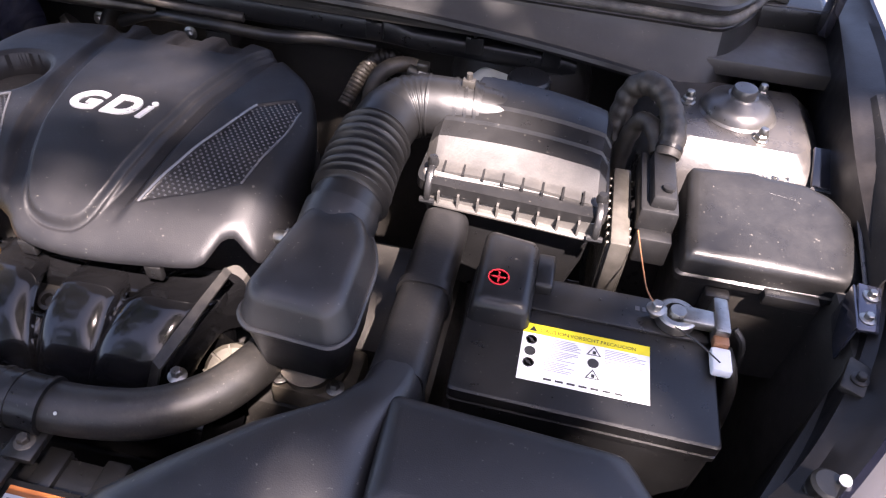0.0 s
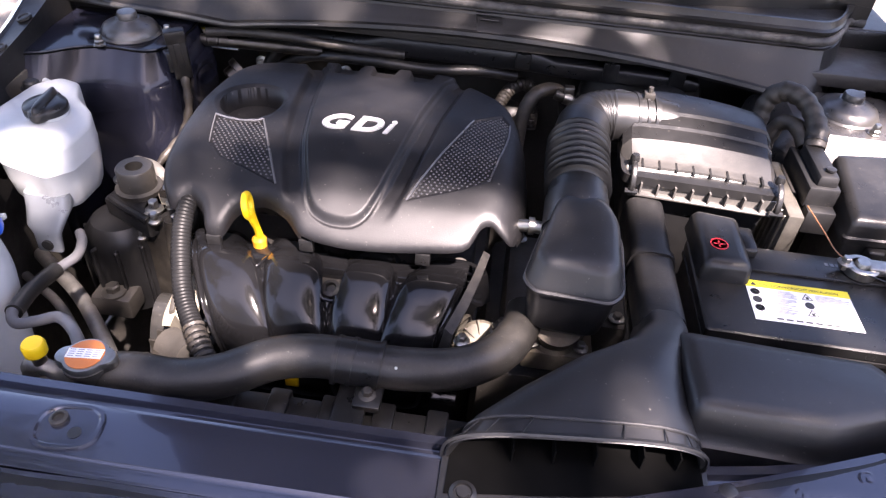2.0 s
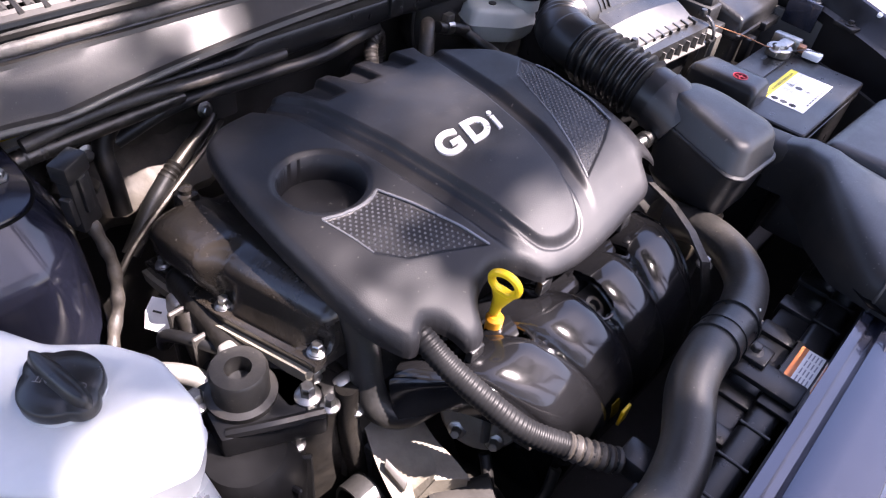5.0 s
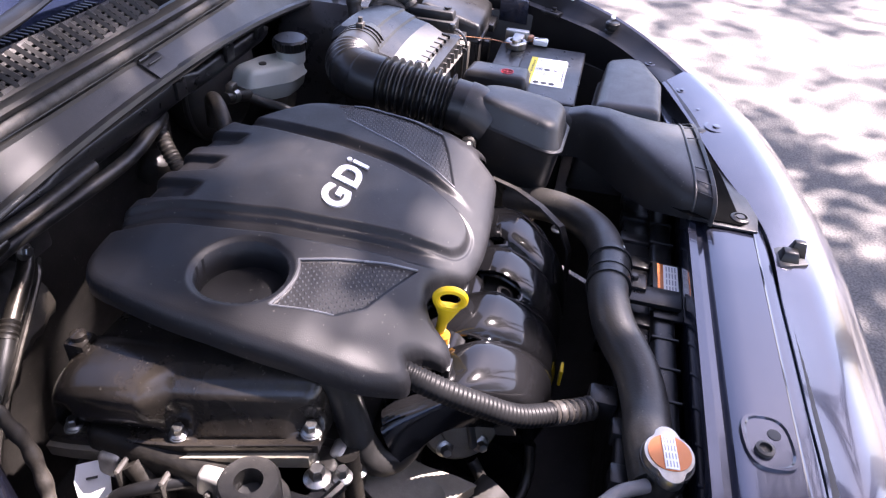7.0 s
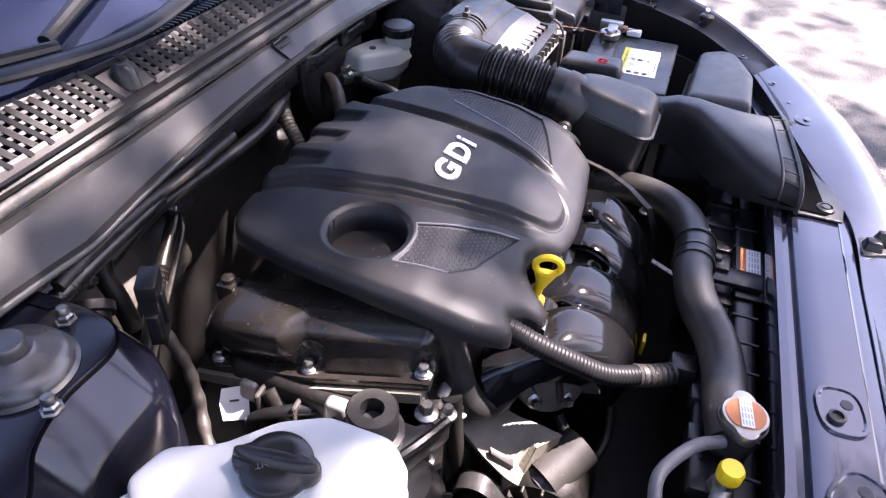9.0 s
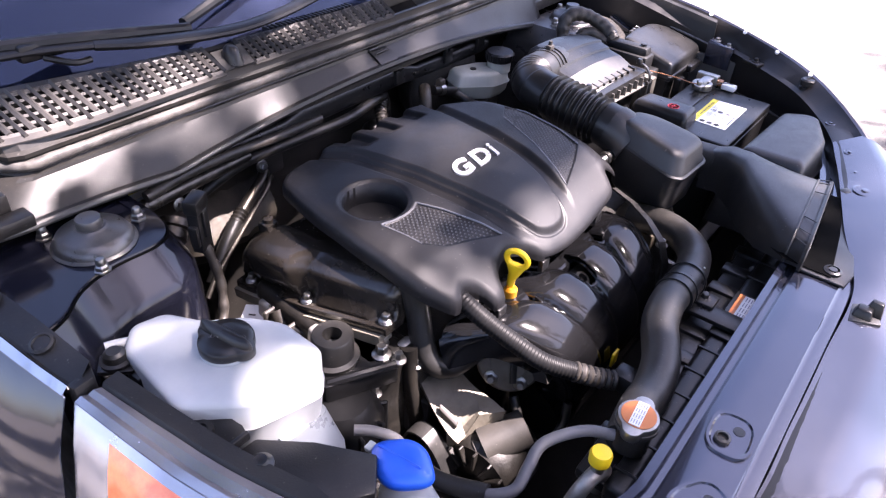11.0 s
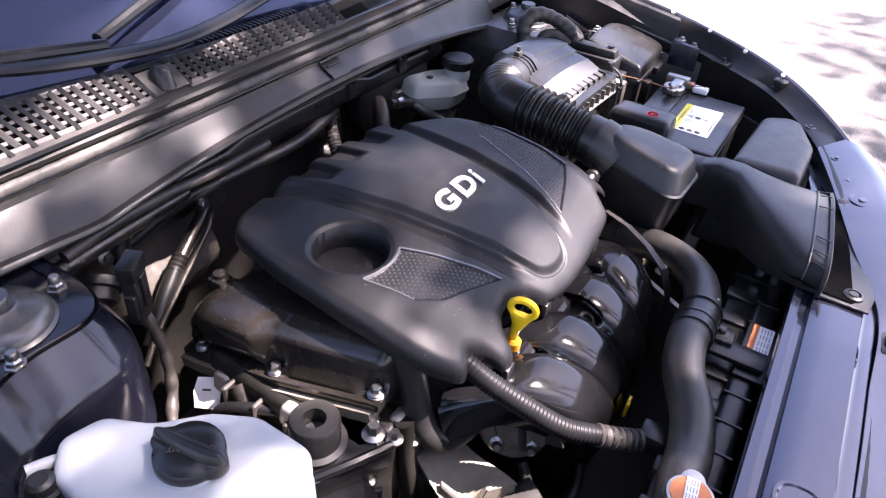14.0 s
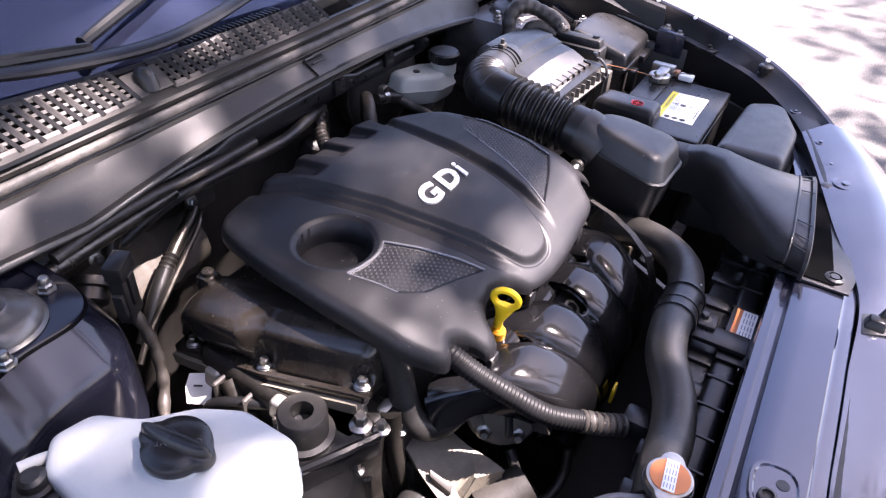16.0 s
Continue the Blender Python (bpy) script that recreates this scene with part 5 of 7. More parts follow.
part("bracket_plate", thick(strip(same_count([
    [(-0.330, 0.392, 0.700), (-0.345, 0.350, 0.672), (-0.352, 0.315, 0.650), (-0.350, 0.298, 0.640)],
    [(-0.300, 0.385, 0.700), (-0.318, 0.345, 0.680), (-0.328, 0.315, 0.662), (-0.335, 0.296, 0.645)],
    [(-0.285, 0.370, 0.695), (-0.296, 0.335, 0.690), (-0.305, 0.300, 0.686), (-0.318, 0.290, 0.680)],
    [(-0.278, 0.350, 0.690), (-0.286, 0.320, 0.688), (-0.288, 0.285, 0.686), (-0.292, 0.262, 0.684)]], 14)), 0.008), PALE, engine, "bare cast aluminium bracket")
part("bracket_web", thick(strip([[(-0.352, 0.318, 0.650), (-0.336, 0.297, 0.645), (-0.318, 0.288, 0.680), (-0.293, 0.264, 0.684)], [(-0.350, 0.315, 0.60), (-0.334, 0.295, 0.60), (-0.316, 0.286, 0.61), (-0.292, 0.262, 0.62)]]), 0.006), PALE, engine, "web below the bracket")
part("bracket_slot", prism([(-0.344, 0.338), (-0.338, 0.342), (-0.333, 0.312), (-0.341, 0.309)], 0.655, lambda x, y: 0.6765 + 0.62 * (y - 0.335) + 0.45 * (x + 0.340), 0.001), DARK, engine)
part("bracket_boss", join(tube([(-0.325, 0.272, 0.630), (-0.272, 0.236, 0.652)], 0.028, 22), tube([(-0.334, 0.278, 0.626), (-0.324, 0.271, 0.630)], 0.019, 18)), DARK, engine, "round cast boss below the bracket")
part("bracket_arm", tube([(-0.31, 0.41, 0.72), (-0.30, 0.385, 0.70), (-0.285, 0.365, 0.69)], 0.012, 12), ALU, engine)

for lo, hi in (((-0.418, 0.492, 0.742), (-0.396, 0.525, 0.772)), ((-0.412, 0.61, 0.72), (-0.392, 0.64, 0.752)), ((-0.36, 0.392, 0.745), (-0.33, 0.412, 0.772))):
    part("lug", box(lo, hi, 0.006, 3, (0.8, 0.8)), ALU, engine, "bare cast lug")
for i in range(5):
    part("web_rib", box((-0.424, 0.41 + 0.048 * i, 0.62), (-0.400, 0.416 + 0.048 * i, 0.755), 0.002, 1), DARK, engine)
single("flange_hose", tube([(-0.432, 0.615, 0.700), (-0.432, 0.606, 0.724), (-0.424, 0.580, 0.738), (-0.410, 0.548, 0.742), (-0.398, 0.52, 0.742)], 0.0075, 12), WIPER, "dusty rubber hose along the valve cover flange", "hose")
single("suction_pipe", tube([(-0.53, 0.62, 0.70), (-0.48, 0.585, 0.718), (-0.44, 0.545, 0.718), (-0.425, 0.51, 0.70), (-0.43, 0.47, 0.66)], 0.0115, 14), ALU, "bare aluminium suction pipe beside the engine", "pipe")
single("oil_pressure_plug", join(box((-0.405, 0.575, 0.735), (-0.375, 0.60, 0.752), 0.003), tube([(-0.39, 0.588, 0.74), (-0.41, 0.595, 0.73), (-0.43, 0.61, 0.70)], 0.004, 8)), PLASTIC, "small black plug with its wire on the engine", "plug")

# engine mount
mount = thing("engine_mount", (-0.43, 0.455, 0.70), "dark engine mount with a round rubber top", "engine mount")
part("collar", lathe([(0.033, -0.05), (0.035, -0.036), (0.028, -0.034), (0.028, -0.003), (0.026, 0), (0.013, 0), (0.013, -0.022), (0, -0.022)], 36, pose(-0.430, 0.455, 0.812)), HOSE, mount)
part("socket", lathe([(0.0128, 0.0), (0.0128, 0.001), (0, 0.001)], 6, pose(-0.430, 0.455, 0.7905)), PRINT, mount)
part("arm", join(prism([(-0.475, 0.425), (-0.385, 0.38), (-0.36, 0.41), (-0.375, 0.45), (-0.40, 0.49), (-0.46, 0.495)], 0.735, 0.768, 0.006), tube([(-0.465, 0.43, 0.765), (-0.43, 0.405, 0.772), (-0.385, 0.385, 0.768)], 0.006, 8)), WIPER, mount)
part("body", lathe([(0.055, -0.16), (0.058, -0.04), (0.050, -0.02), (0.040, -0.006), (0, -0.006)], 32, pose(-0.455, 0.42, 0.745)), WIPER, mount)
for i in range(10):
    a = 2 * math.pi * i / 10
    part("rib", box((0.050, -0.003, -0.16), (0.064, 0.003, -0.03), 0.002, 1, (1, 1), pose(-0.455, 0.42, 0.745, 0, 0, math.degrees(a))), WIPER, mount)
part("foot", join(box((-0.485, 0.335, 0.60), (-0.42, 0.38, 0.64), 0.006), bolt((-0.452, 0.352, 0.64), 0.011, 0.012)), DARK, mount, "cast foot with a bolt")
for q in ((-0.468, 0.475, 0.768), (-0.385, 0.41, 0.768), (-0.366, 0.425, 0.762)):
    part("bolt", bolt(q, 0.008, 0.014), STEEL, mount)

# alternator, pulleys, belt
alt = thing("alternator", (-0.27, 0.27, 0.50), "dusty cast alternator beside the drive belt", "alternator")
part("body", lathe([(0.05, -0.05), (0.062, -0.03), (0.064, 0.03), (0.055, 0.045), (0.03, 0.05), (0, 0.05)], 32, pose(-0.30, 0.268, 0.585, 0, -90, 0)), OLDCAST, alt)
part("pulley", lathe([(0.0, -0.015), (0.03, -0.015), (0.032, -0.012), (0.028, -0.008), (0.030, -0.004), (0.028, 0), (0.030, 0.004), (0.032, 0.010), (0.01, 0.012), (0, 0.012)], 32, pose(-0.375, 0.268, 0.56, 0, -90, 0)), DARK, alt)
for i in range(14):
    a = 2 * math.pi * i / 14
    part("vent_fin", box((-0.356, -0.002, 0.026), (-0.346, 0.002, 0.058), 0.001, 1, (1, 1), Matrix.Translation((0, 0.268, 0.585)) @ Euler((a, 0, 0)).to_matrix().to_4x4()), OLDCAST, alt)
thermo = thing("pump_housing", (-0.23, 0.285, 0.64), "round cast pump housing with hex bolts", "pump")
part("disc", lathe([(0, -0.03), (0.045, -0.03), (0.048, -0.004), (0.044, 0), (0.028, 0), (0.026, 0.008), (0, 0.008)], 32, pose(-0.246, 0.292, 0.728, 25, -62, 0)), CASTBROWN, thermo)
for a in (10, 82, 154, 226, 298):
    part("bolt", moved(bolt((0.036 * math.cos(radians(a)), 0.036 * math.sin(radians(a)), 0), 0.006, 0.010), pose(-0.246, 0.292, 0.728, 25, -62, 0)), STEEL, thermo)
part("lever", box((-0.03, -0.005, 0.008), (0.035, 0.005, 0.014), 0.002, 2, (1, 1), pose(-0.246, 0.292, 0.728, 25, -62, 40)), DARK, thermo)
belt_path = spline([(0, 0.340, 0.645), (0, 0.312, 0.620), (0, 0.290, 0.570), (0, 0.285, 0.530), (0, 0.31, 0.505), (0, 0.35, 0.53), (0, 0.375, 0.59), (0, 0.370, 0.635)], 0.006, True)
belt_path.append(belt_path[0])
belt = single("drive_belt", thick(strip([[(x, p.y, p.z) for p in belt_path] for x in (-0.379, -0.352)]), 0.004), RUBBER, "black ribbed drive belt", "belt")
single("idler_pulley", lathe([(0, -0.012), (0.034, -0.012), (0.036, -0.009), (0.032, -0.006), (0.032, 0.006), (0.036, 0.009), (0.02, 0.012), (0.012, 0.018), (0, 0.018)], 30, pose(-0.365, 0.335, 0.585, 0, -90, 0)), DARK, "dark grooved idler pulley", "pulley")

# corrugated loom and hoses at the engine's end
loom = thing("corrugated_loom", (-0.25, 0.25, 0.75), "black corrugated cable conduit along the manifold", "conduit")
part("conduit", tube([(-0.290, 0.385, 0.842), (-0.294, 0.352, 0.842), (-0.291, 0.315, 0.826), (-0.280, 0.275, 0.804), (-0.262, 0.232, 0.779), (-0.232, 0.190, 0.763), (-0.205, 0.156, 0.752)], ribbed(0.0132, 0.0012, 0.0052), 18, 0.0013), CONDUIT, loom, "", 80)
part("sleeve", tube([(-0.238, 0.198, 0.766), (-0.222, 0.176, 0.758), (-0.203, 0.153, 0.751)], lambda s, l: 0.0135 + 0.0012 * math.sin(l * 700), 12, 0.002), LOOM, loom, "taped worn end")
part("connector", box((-0.205, 0.125, 0.735), (-0.175, 0.158, 0.765), 0.004), PLASTIC, loom)
single("breather_hose", tube([(-0.322, 0.420, 0.86), (-0.320, 0.404, 0.812), (-0.327, 0.386, 0.762), (-0.326, 0.368, 0.736), (-0.305, 0.350, 0.726), (-0.266, 0.334, 0.742), (-0.230, 0.322, 0.760)], 0.0172, 20), RUBBER, "black bent rubber hose below the engine cover", "hose")
single("coolant_pipe", tube([(-0.25, 0.275, 0.67), (-0.268, 0.24, 0.63), (-0.255, 0.215, 0.612), (-0.22, 0.205, 0.625), (-0.20, 0.21, 0.66)], 0.007, 12), RUBBER, "thin black looped hose below the pump", "hose")


# ---- air intake
airbox = thing("air_filter_box", (0.40, 0.54, 0.72), "black plastic air filter box with ribbed flange and clips", "air filter box")
low = rounded([(0.296, 0.482), (0.514, 0.472), (0.512, 0.635), (0.300, 0.640)], 0.018, 4)
part("lower_case", shell(low, [(0.03, 0.70), (0.010, 0.80), (0.004, 0.870), (-0.004, 0.874), (-0.004, 0.888), (0.004, 0.889)]), PLASTIC, airbox)
# the lid: sections from front to back, each across the box
def lid_section(y, zl, zr, xl, xr):
    n = 20
    out = []
    for i in range(n + 1):
        u = i / n
        edge = min(u, 1 - u)
        drop = 0.014 * max(0, 1 - edge / 0.07) ** 2
        out.append((xl + (xr - xl) * u, y - 0.012 * u + 0.004 * math.sin(math.pi * u), zl + (zr - zl) * u + 0.004 * math.sin(math.pi * u) - drop))
    return out
def lid_skin(rows):
    ring = []
    for r in [lid_section(*q) for q in rows]:
        ring.append(r + [(r[-1][0] + 0.001, r[-1][1], 0.886), (r[0][0] - 0.001, r[0][1], 0.886)])
    return loft(ring)
LID = [(0.497, 0.888, 0.886, 0.296, 0.516), (0.4975, 0.892, 0.890, 0.296, 0.516), (0.506, 0.8935, 0.8915, 0.297, 0.515), (0.514, 0.896, 0.893, 0.297, 0.515), (0.542, 0.9115, 0.908, 0.295, 0.513), (0.547, 0.913, 0.909, 0.295, 0.512), (0.566, 0.918, 0.913, 0.296, 0.513), (0.5685, 0.9225, 0.917, 0.298, 0.513), (0.588, 0.930, 0.923, 0.310, 0.513), (0.5905, 0.9345, 0.927, 0.318, 0.513), (0.62, 0.941, 0.929, 0.328, 0.513), (0.645, 0.940, 0.925, 0.332, 0.512), (0.66, 0.928, 0.912, 0.334, 0.508), (0.664, 0.895, 0.888, 0.336, 0.506)]
part("lid", lid_skin(LID[4:]), PLASTIC, airbox, "", 30)
# Front tone is raised to carry sunlight; the lid behind stays darker
part("lid_front", lid_skin(LID[:5]), LIDFRONT, airbox, "dusty sloped front of the lid, toned as sunlit", 30)
part("flange", prism([(0.300, 0.484), (0.512, 0.470), (0.514, 0.486), (0.298, 0.500)], 0.876, lambda a, b: 0.886 + 0.5 * (b - 0.485), 0.002, 1), FLANGE, airbox, "dusty flange in a sunlit grey")
for i in range(8):
    x = 0.322 + 0.0237 * i
    yo = -0.014 * (x - 0.3) / 0.2
    part("lid_rib", prism([(x - 0.0015, 0.498 + yo), (x + 0.0015, 0.498 + yo), (x + 0.0011, 0.514 + yo), (x - 0.0011, 0.514 + yo)], 0.886, lambda a, b: 0.8945 + 0.22 * (b - 0.498 + 0.07 * (a - 0.3)), 0), PLASTIC, airbox)
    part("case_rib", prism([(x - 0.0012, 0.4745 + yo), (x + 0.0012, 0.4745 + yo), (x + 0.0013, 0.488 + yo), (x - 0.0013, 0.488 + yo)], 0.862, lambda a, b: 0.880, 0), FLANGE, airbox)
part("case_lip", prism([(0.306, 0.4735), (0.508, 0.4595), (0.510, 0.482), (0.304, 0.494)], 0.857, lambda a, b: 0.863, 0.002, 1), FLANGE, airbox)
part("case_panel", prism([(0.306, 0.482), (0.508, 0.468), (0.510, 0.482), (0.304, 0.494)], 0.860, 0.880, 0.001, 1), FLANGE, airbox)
for x, y in ((0.309, 0.490), (0.508, 0.476)):
    part("clip", join(tube([(x, y - 0.014, 0.858), (x, y - 0.020, 0.872), (x, y - 0.014, 0.889), (x, y - 0.002, 0.899), (x, y + 0.010, 0.900)], 0.0042, 8, flat=0.6), lathe([(0.0065, 0), (0.007, 0.005), (0.005, 0.011), (0, 0.0115)], 16, pose(x, y + 0.010, 0.899)), tube([(x - 0.009, y - 0.018, 0.866), (x + 0.009, y - 0.018, 0.866)], 0.004, 8)), PLASTIC, airbox, "spring clip with a round head")
part("outlet", tube([(0.43, 0.614, 0.892), (0.39, 0.611, 0.899), (0.36, 0.609, 0.904), (0.325, 0.607, 0.907)], lambda s, l: 0.030 + 0.0075 * min(1, s * 1.6), 28, caps=True), PLASTIC, airbox)

hose = thing("intake_hose", (0.22, 0.5, 0.86), "black rubber intake hose with a bellows section", "intake hose")
IN = [(0.345, 0.608, 0.906), (0.305, 0.606, 0.908), (0.268, 0.603, 0.907), (0.243, 0.585, 0.904), (0.233, 0.55, 0.900), (0.228, 0.49, 0.895), (0.229, 0.43, 0.886), (0.227, 0.396, 0.8815)]
def in_r(s, l):
    if 0.53 < s < 0.915:
        w = 0.5 + 0.5 * math.cos(2 * math.pi * l / 0.0122)
        return 0.0368 + 0.0095 * w ** 1.8
    if 0.20 < s < 0.33:
        return 0.0395 + (0.0014 if math.sin(l * 780) > 0.3 else 0)
    return 0.0395 if s < 0.4 else 0.0405
part("hose", tube(IN, in_r, 30, 0.0014), BELLOWS, hose, "", 80)
for x in (0.338, 0.326, 0.313):
    part("hose_band", tube([(x - 0.002, 0.6065, 0.9075), (x + 0.002, 0.607, 0.9075)], 0.0412, 30, smooth=False), PLASTIC, hose)
part("hose_clamp", join(box((0.320, 0.600, 0.944), (0.336, 0.612, 0.955), 0.002), lathe([(0.004, 0), (0.004, 0.010), (0, 0.010)], 8, pose(0.328, 0.606, 0.953))), DARK, hose)

res = thing("air_resonator", (0.225, 0.30, 0.78), "black plastic air resonator box with a seamed lid", "resonator")
rp = rounded([(0.264, 0.388), (0.200, 0.390), (0.182, 0.330), (0.166, 0.262), (0.180, 0.245), (0.268, 0.240), (0.283, 0.258), (0.284, 0.345)], 0.022, 5)
def res_top(d, z, tip=0.13):
    return [(x, y, z + tip * (y - 0.30)) for x, y, _ in inset(rp, d, 0)]
part("lid", loft([res_top(-0.001, 0.866), res_top(0.0, 0.873), res_top(0.003, 0.877), res_top(0.007, 0.897), res_top(0.012, 0.904), res_top(0.020, 0.907), res_top(0.033, 0.908)]), SOFT, res, "", 60)
part("seam", loft([res_top(-0.003, 0.863), res_top(-0.004, 0.865), res_top(-0.004, 0.868), res_top(-0.002, 0.870)]), SOFT, res)
part("case", loft([inset(rp, 0.022, 0.775), inset(rp, 0.010, 0.79), inset(rp, 0.004, 0.83), res_top(0.0, 0.864)]), SOFT, res, "", 60)
part("neck", tube([(0.226, 0.360, 0.866), (0.227, 0.385, 0.878), (0.2275, 0.402, 0.8825)], 0.0425, 36), SOFT, res)
throttle = thing("throttle_body", (0.215, 0.30, 0.70), "dusty brown cast throttle body below the resonator", "throttle body")
part("housing", join(lathe([(0.036, -0.05), (0.040, -0.04), (0.040, 0.0), (0.034, 0.004), (0.034, 0.03), (0.0, 0.03)], 32, pose(0.222, 0.30, 0.748, 30, 0, 0)), box((0.18, 0.265, 0.695), (0.275, 0.34, 0.73), 0.006)), CASTBROWN, throttle)
for q in ((0.192, 0.272, 0.742), (0.256, 0.272, 0.742)):
    part("bolt", bolt(q, 0.006, 0.008), STEEL, throttle)
ribp = thing("ribbed_sensor_cap", (0.135, 0.245, 0.72), "grey ribbed cap with silver screws", "cap")
part("cap", lathe([(0.03, -0.03), (0.032, 0), (0.028, 0.006), (0, 0.007)], 24, pose(0.124, 0.285, 0.712, 40, 20, 0)), PALE, ribp)
for i in range(9):
    a = 2 * math.pi * i / 9
    part("rib", box((0.012, -0.0015, 0.004), (0.032, 0.0015, 0.010), 0.0005, 1, (1, 1), pose(0.124, 0.285, 0.712, 40, 20, 0) @ Euler((0, 0, a)).to_matrix().to_4x4()), PALE, ribp)
for q in ((0.142, 0.297, 0.728), (0.150, 0.305, 0.734)):
    part("screw", bolt(q, 0.005, 0.008), STEEL, ribp)
single("hose_stub", join(tube([(0.15, 0.385, 0.845), (0.17, 0.382, 0.85), (0.19, 0.38, 0.85)], 0.009, 12), tube([(0.168, 0.382, 0.85), (0.176, 0.382, 0.85)], 0.012, 12)), STEEL, "small steel hose stub beside the bellows", "hose stub")

# snorkel over the crossmember
snork = thing("air_snorkel", (0.25, 0.06, 0.80), "black plastic air snorkel with a wide arched mouth", "air snorkel")
def arch(x0, x1, y0, y1, z0, h, k=29, power=0.55):
    out = []
    for i in range(k):
        a = math.pi * (1 - i / (k - 1))
        c, s = math.cos(a), math.sin(a)
        u = 0.5 + 0.5 * math.copysign(abs(c) ** power, c)
        out.append((x0 + (x1 - x0) * u, y0 + (y1 - y0) * u, z0 + h * abs(s) ** power))
    return out
secs = [arch(0.100, 0.3535, 0.022, 0.046, 0.830, 0.044), arch(0.104, 0.351, 0.024, 0.048, 0.83, 0.041),
        arch(0.122, 0.351, 0.060, 0.074, 0.82, 0.053), arch(0.160, 0.350, 0.100, 0.108, 0.80, 0.075), arch(0.215, 0.350, 0.145, 0.150, 0.79, 0.086), arch(0.275, 0.352, 0.180, 0.180, 0.785, 0.090), arch(0.302, 0.362, 0.215, 0.215, 0.79, 0.078), arch(0.306, 0.362, 0.25, 0.25, 0.785, 0.07)]
part("mouth", thick(strip(secs), 0.0025), SOFT, snork, "", 50)
fl = arch(0.094, 0.358, 0.020, 0.044, 0.830, 0.049)
part("mouth_rim", thick(strip([[(p[0], p[1], p[2]) for p in arch(0.098, 0.3545, 0.020, 0.044, 0.830, 0.0455)], arch(0.0955, 0.3565, 0.0215, 0.0455, 0.830, 0.0475), arch(0.098, 0.3545, 0.026, 0.050, 0.830, 0.0455)]), 0.0015), SOFT, snork)
part("base_plate", prism([(0.098, -0.040), (0.135, -0.045), (0.355, 0.000), (0.357, 0.06), (0.12, 0.05), (0.098, 0.02)], 0.830, 0.834, 0.001), SOFT, snork)
ridge = arch(0.116, 0.351, 0.048, 0.066, 0.8235, 0.0495)
part("mouth_ridge", tube(ridge, 0.0021, 8, smooth=False), SOFT, snork, "raised bead round the mouth")
for i in (6, 9, 12, 15, 18, 21):
    a, b = Vector(fl[i]), Vector(ridge[i])
    part("lip_rib", tube([a.lerp(b, 0.12) + Vector((0, 0, -0.002)), a.lerp(b, 0.9) + Vector((0, 0, 0.0))], 0.0009, 6), SOFT, snork)
# Vanes and floor are coloured black to give the mouth its inner shade
for x in (0.165, 0.205, 0.245, 0.29, 0.325):
    yb = (x - 0.10) * 0.10
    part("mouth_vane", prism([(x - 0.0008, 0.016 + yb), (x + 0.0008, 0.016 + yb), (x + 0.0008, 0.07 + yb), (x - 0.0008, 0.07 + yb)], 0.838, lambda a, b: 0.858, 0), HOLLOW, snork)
part("mouth_floor", thick(strip([[(0.104, -0.020, 0.8365), (0.225, -0.004, 0.8365), (0.350, 0.018, 0.8365)], [(0.106, 0.05, 0.8365), (0.225, 0.07, 0.838), (0.350, 0.085, 0.8365)], [(0.18, 0.11, 0.815), (0.265, 0.12, 0.815), (0.349, 0.12, 0.815)]]), 0.001), HOLLOW, snork, "floor of the mouth blackened for its shade")
part("screw", join(lathe([(0.013, 0), (0.013, 0.004), (0.009, 0.006), (0.0085, 0.003), (0, 0.003)], 24, pose(0.122, -0.018, 0.834)), lathe([(0.006, 0.002), (0.006, 0.006), (0, 0.006)], 12, pose(0.122, -0.018, 0.834))), SOFT, snork)
part("screw", join(lathe([(0.011, 0), (0.011, 0.004), (0.007, 0.006), (0, 0.006)], 24, pose(0.372, 0.020, 0.838))), SOFT, snork)
sb = rounded([(0.340, 0.092), (0.480, 0.088), (0.575, 0.125), (0.580, 0.150), (0.553, 0.192), (0.335, 0.205)], 0.012, 4)
part("side_chamber", shell(sb, [(-0.02, 0.72), (-0.010, 0.80), (-0.009, 0.822), (-0.003, 0.826), (-0.001, 0.84), (0.003, 0.866), (0.008, 0.872), (0.02, 0.874)]), SOFT, snork, "", 50)
part("duct", join(loft([rounded_ring for rounded_ring in [[(0.334 + 0.028 * math.copysign(abs(math.cos(a)) ** 0.6, math.cos(a)), y, z + 0.030 * math.copysign(abs(math.sin(a)) ** 0.6, math.sin(a))) for a in [2 * math.pi * i / 24 for i in range(24)]] for y, z in ((0.235, 0.828), (0.30, 0.824), (0.36, 0.823), (0.42, 0.824), (0.475, 0.826))]]), loft([[(0.334 + 0.031 * math.copysign(abs(math.cos(a)) ** 0.6, math.cos(a)), y, 0.823 + 0.033 * math.copysign(abs(math.sin(a)) ** 0.6, math.sin(a))) for a in [2 * math.pi * i / 24 for i in range(24)]] for y in (0.352, 0.362)])), RAIL, snork, "dusty inlet duct", 60)

# ---- battery
bat = thing("car_battery", (0.51, 0.32, 0.62), "black car battery with a white warning label", "battery")
bp_ = rounded([(0.384, 0.236), (0.642, 0.232), (0.642, 0.404), (0.384, 0.406)], 0.006, 3)
part("case", shell(bp_, [(0.006, 0.63), (0.003, 0.80), (0.003, 0.818)]), PLASTIC, bat)
part("lid", shell(bp_, [(0.001, 0.8185), (0.0, 0.820), (0.0, 0.8255), (0.002, 0.8262), (0.002, 0.829), (0.0, 0.8298), (0.0, 0.842), (0.002, 0.844), (0.006, 0.8445)]), PLASTIC, bat, "", 25)
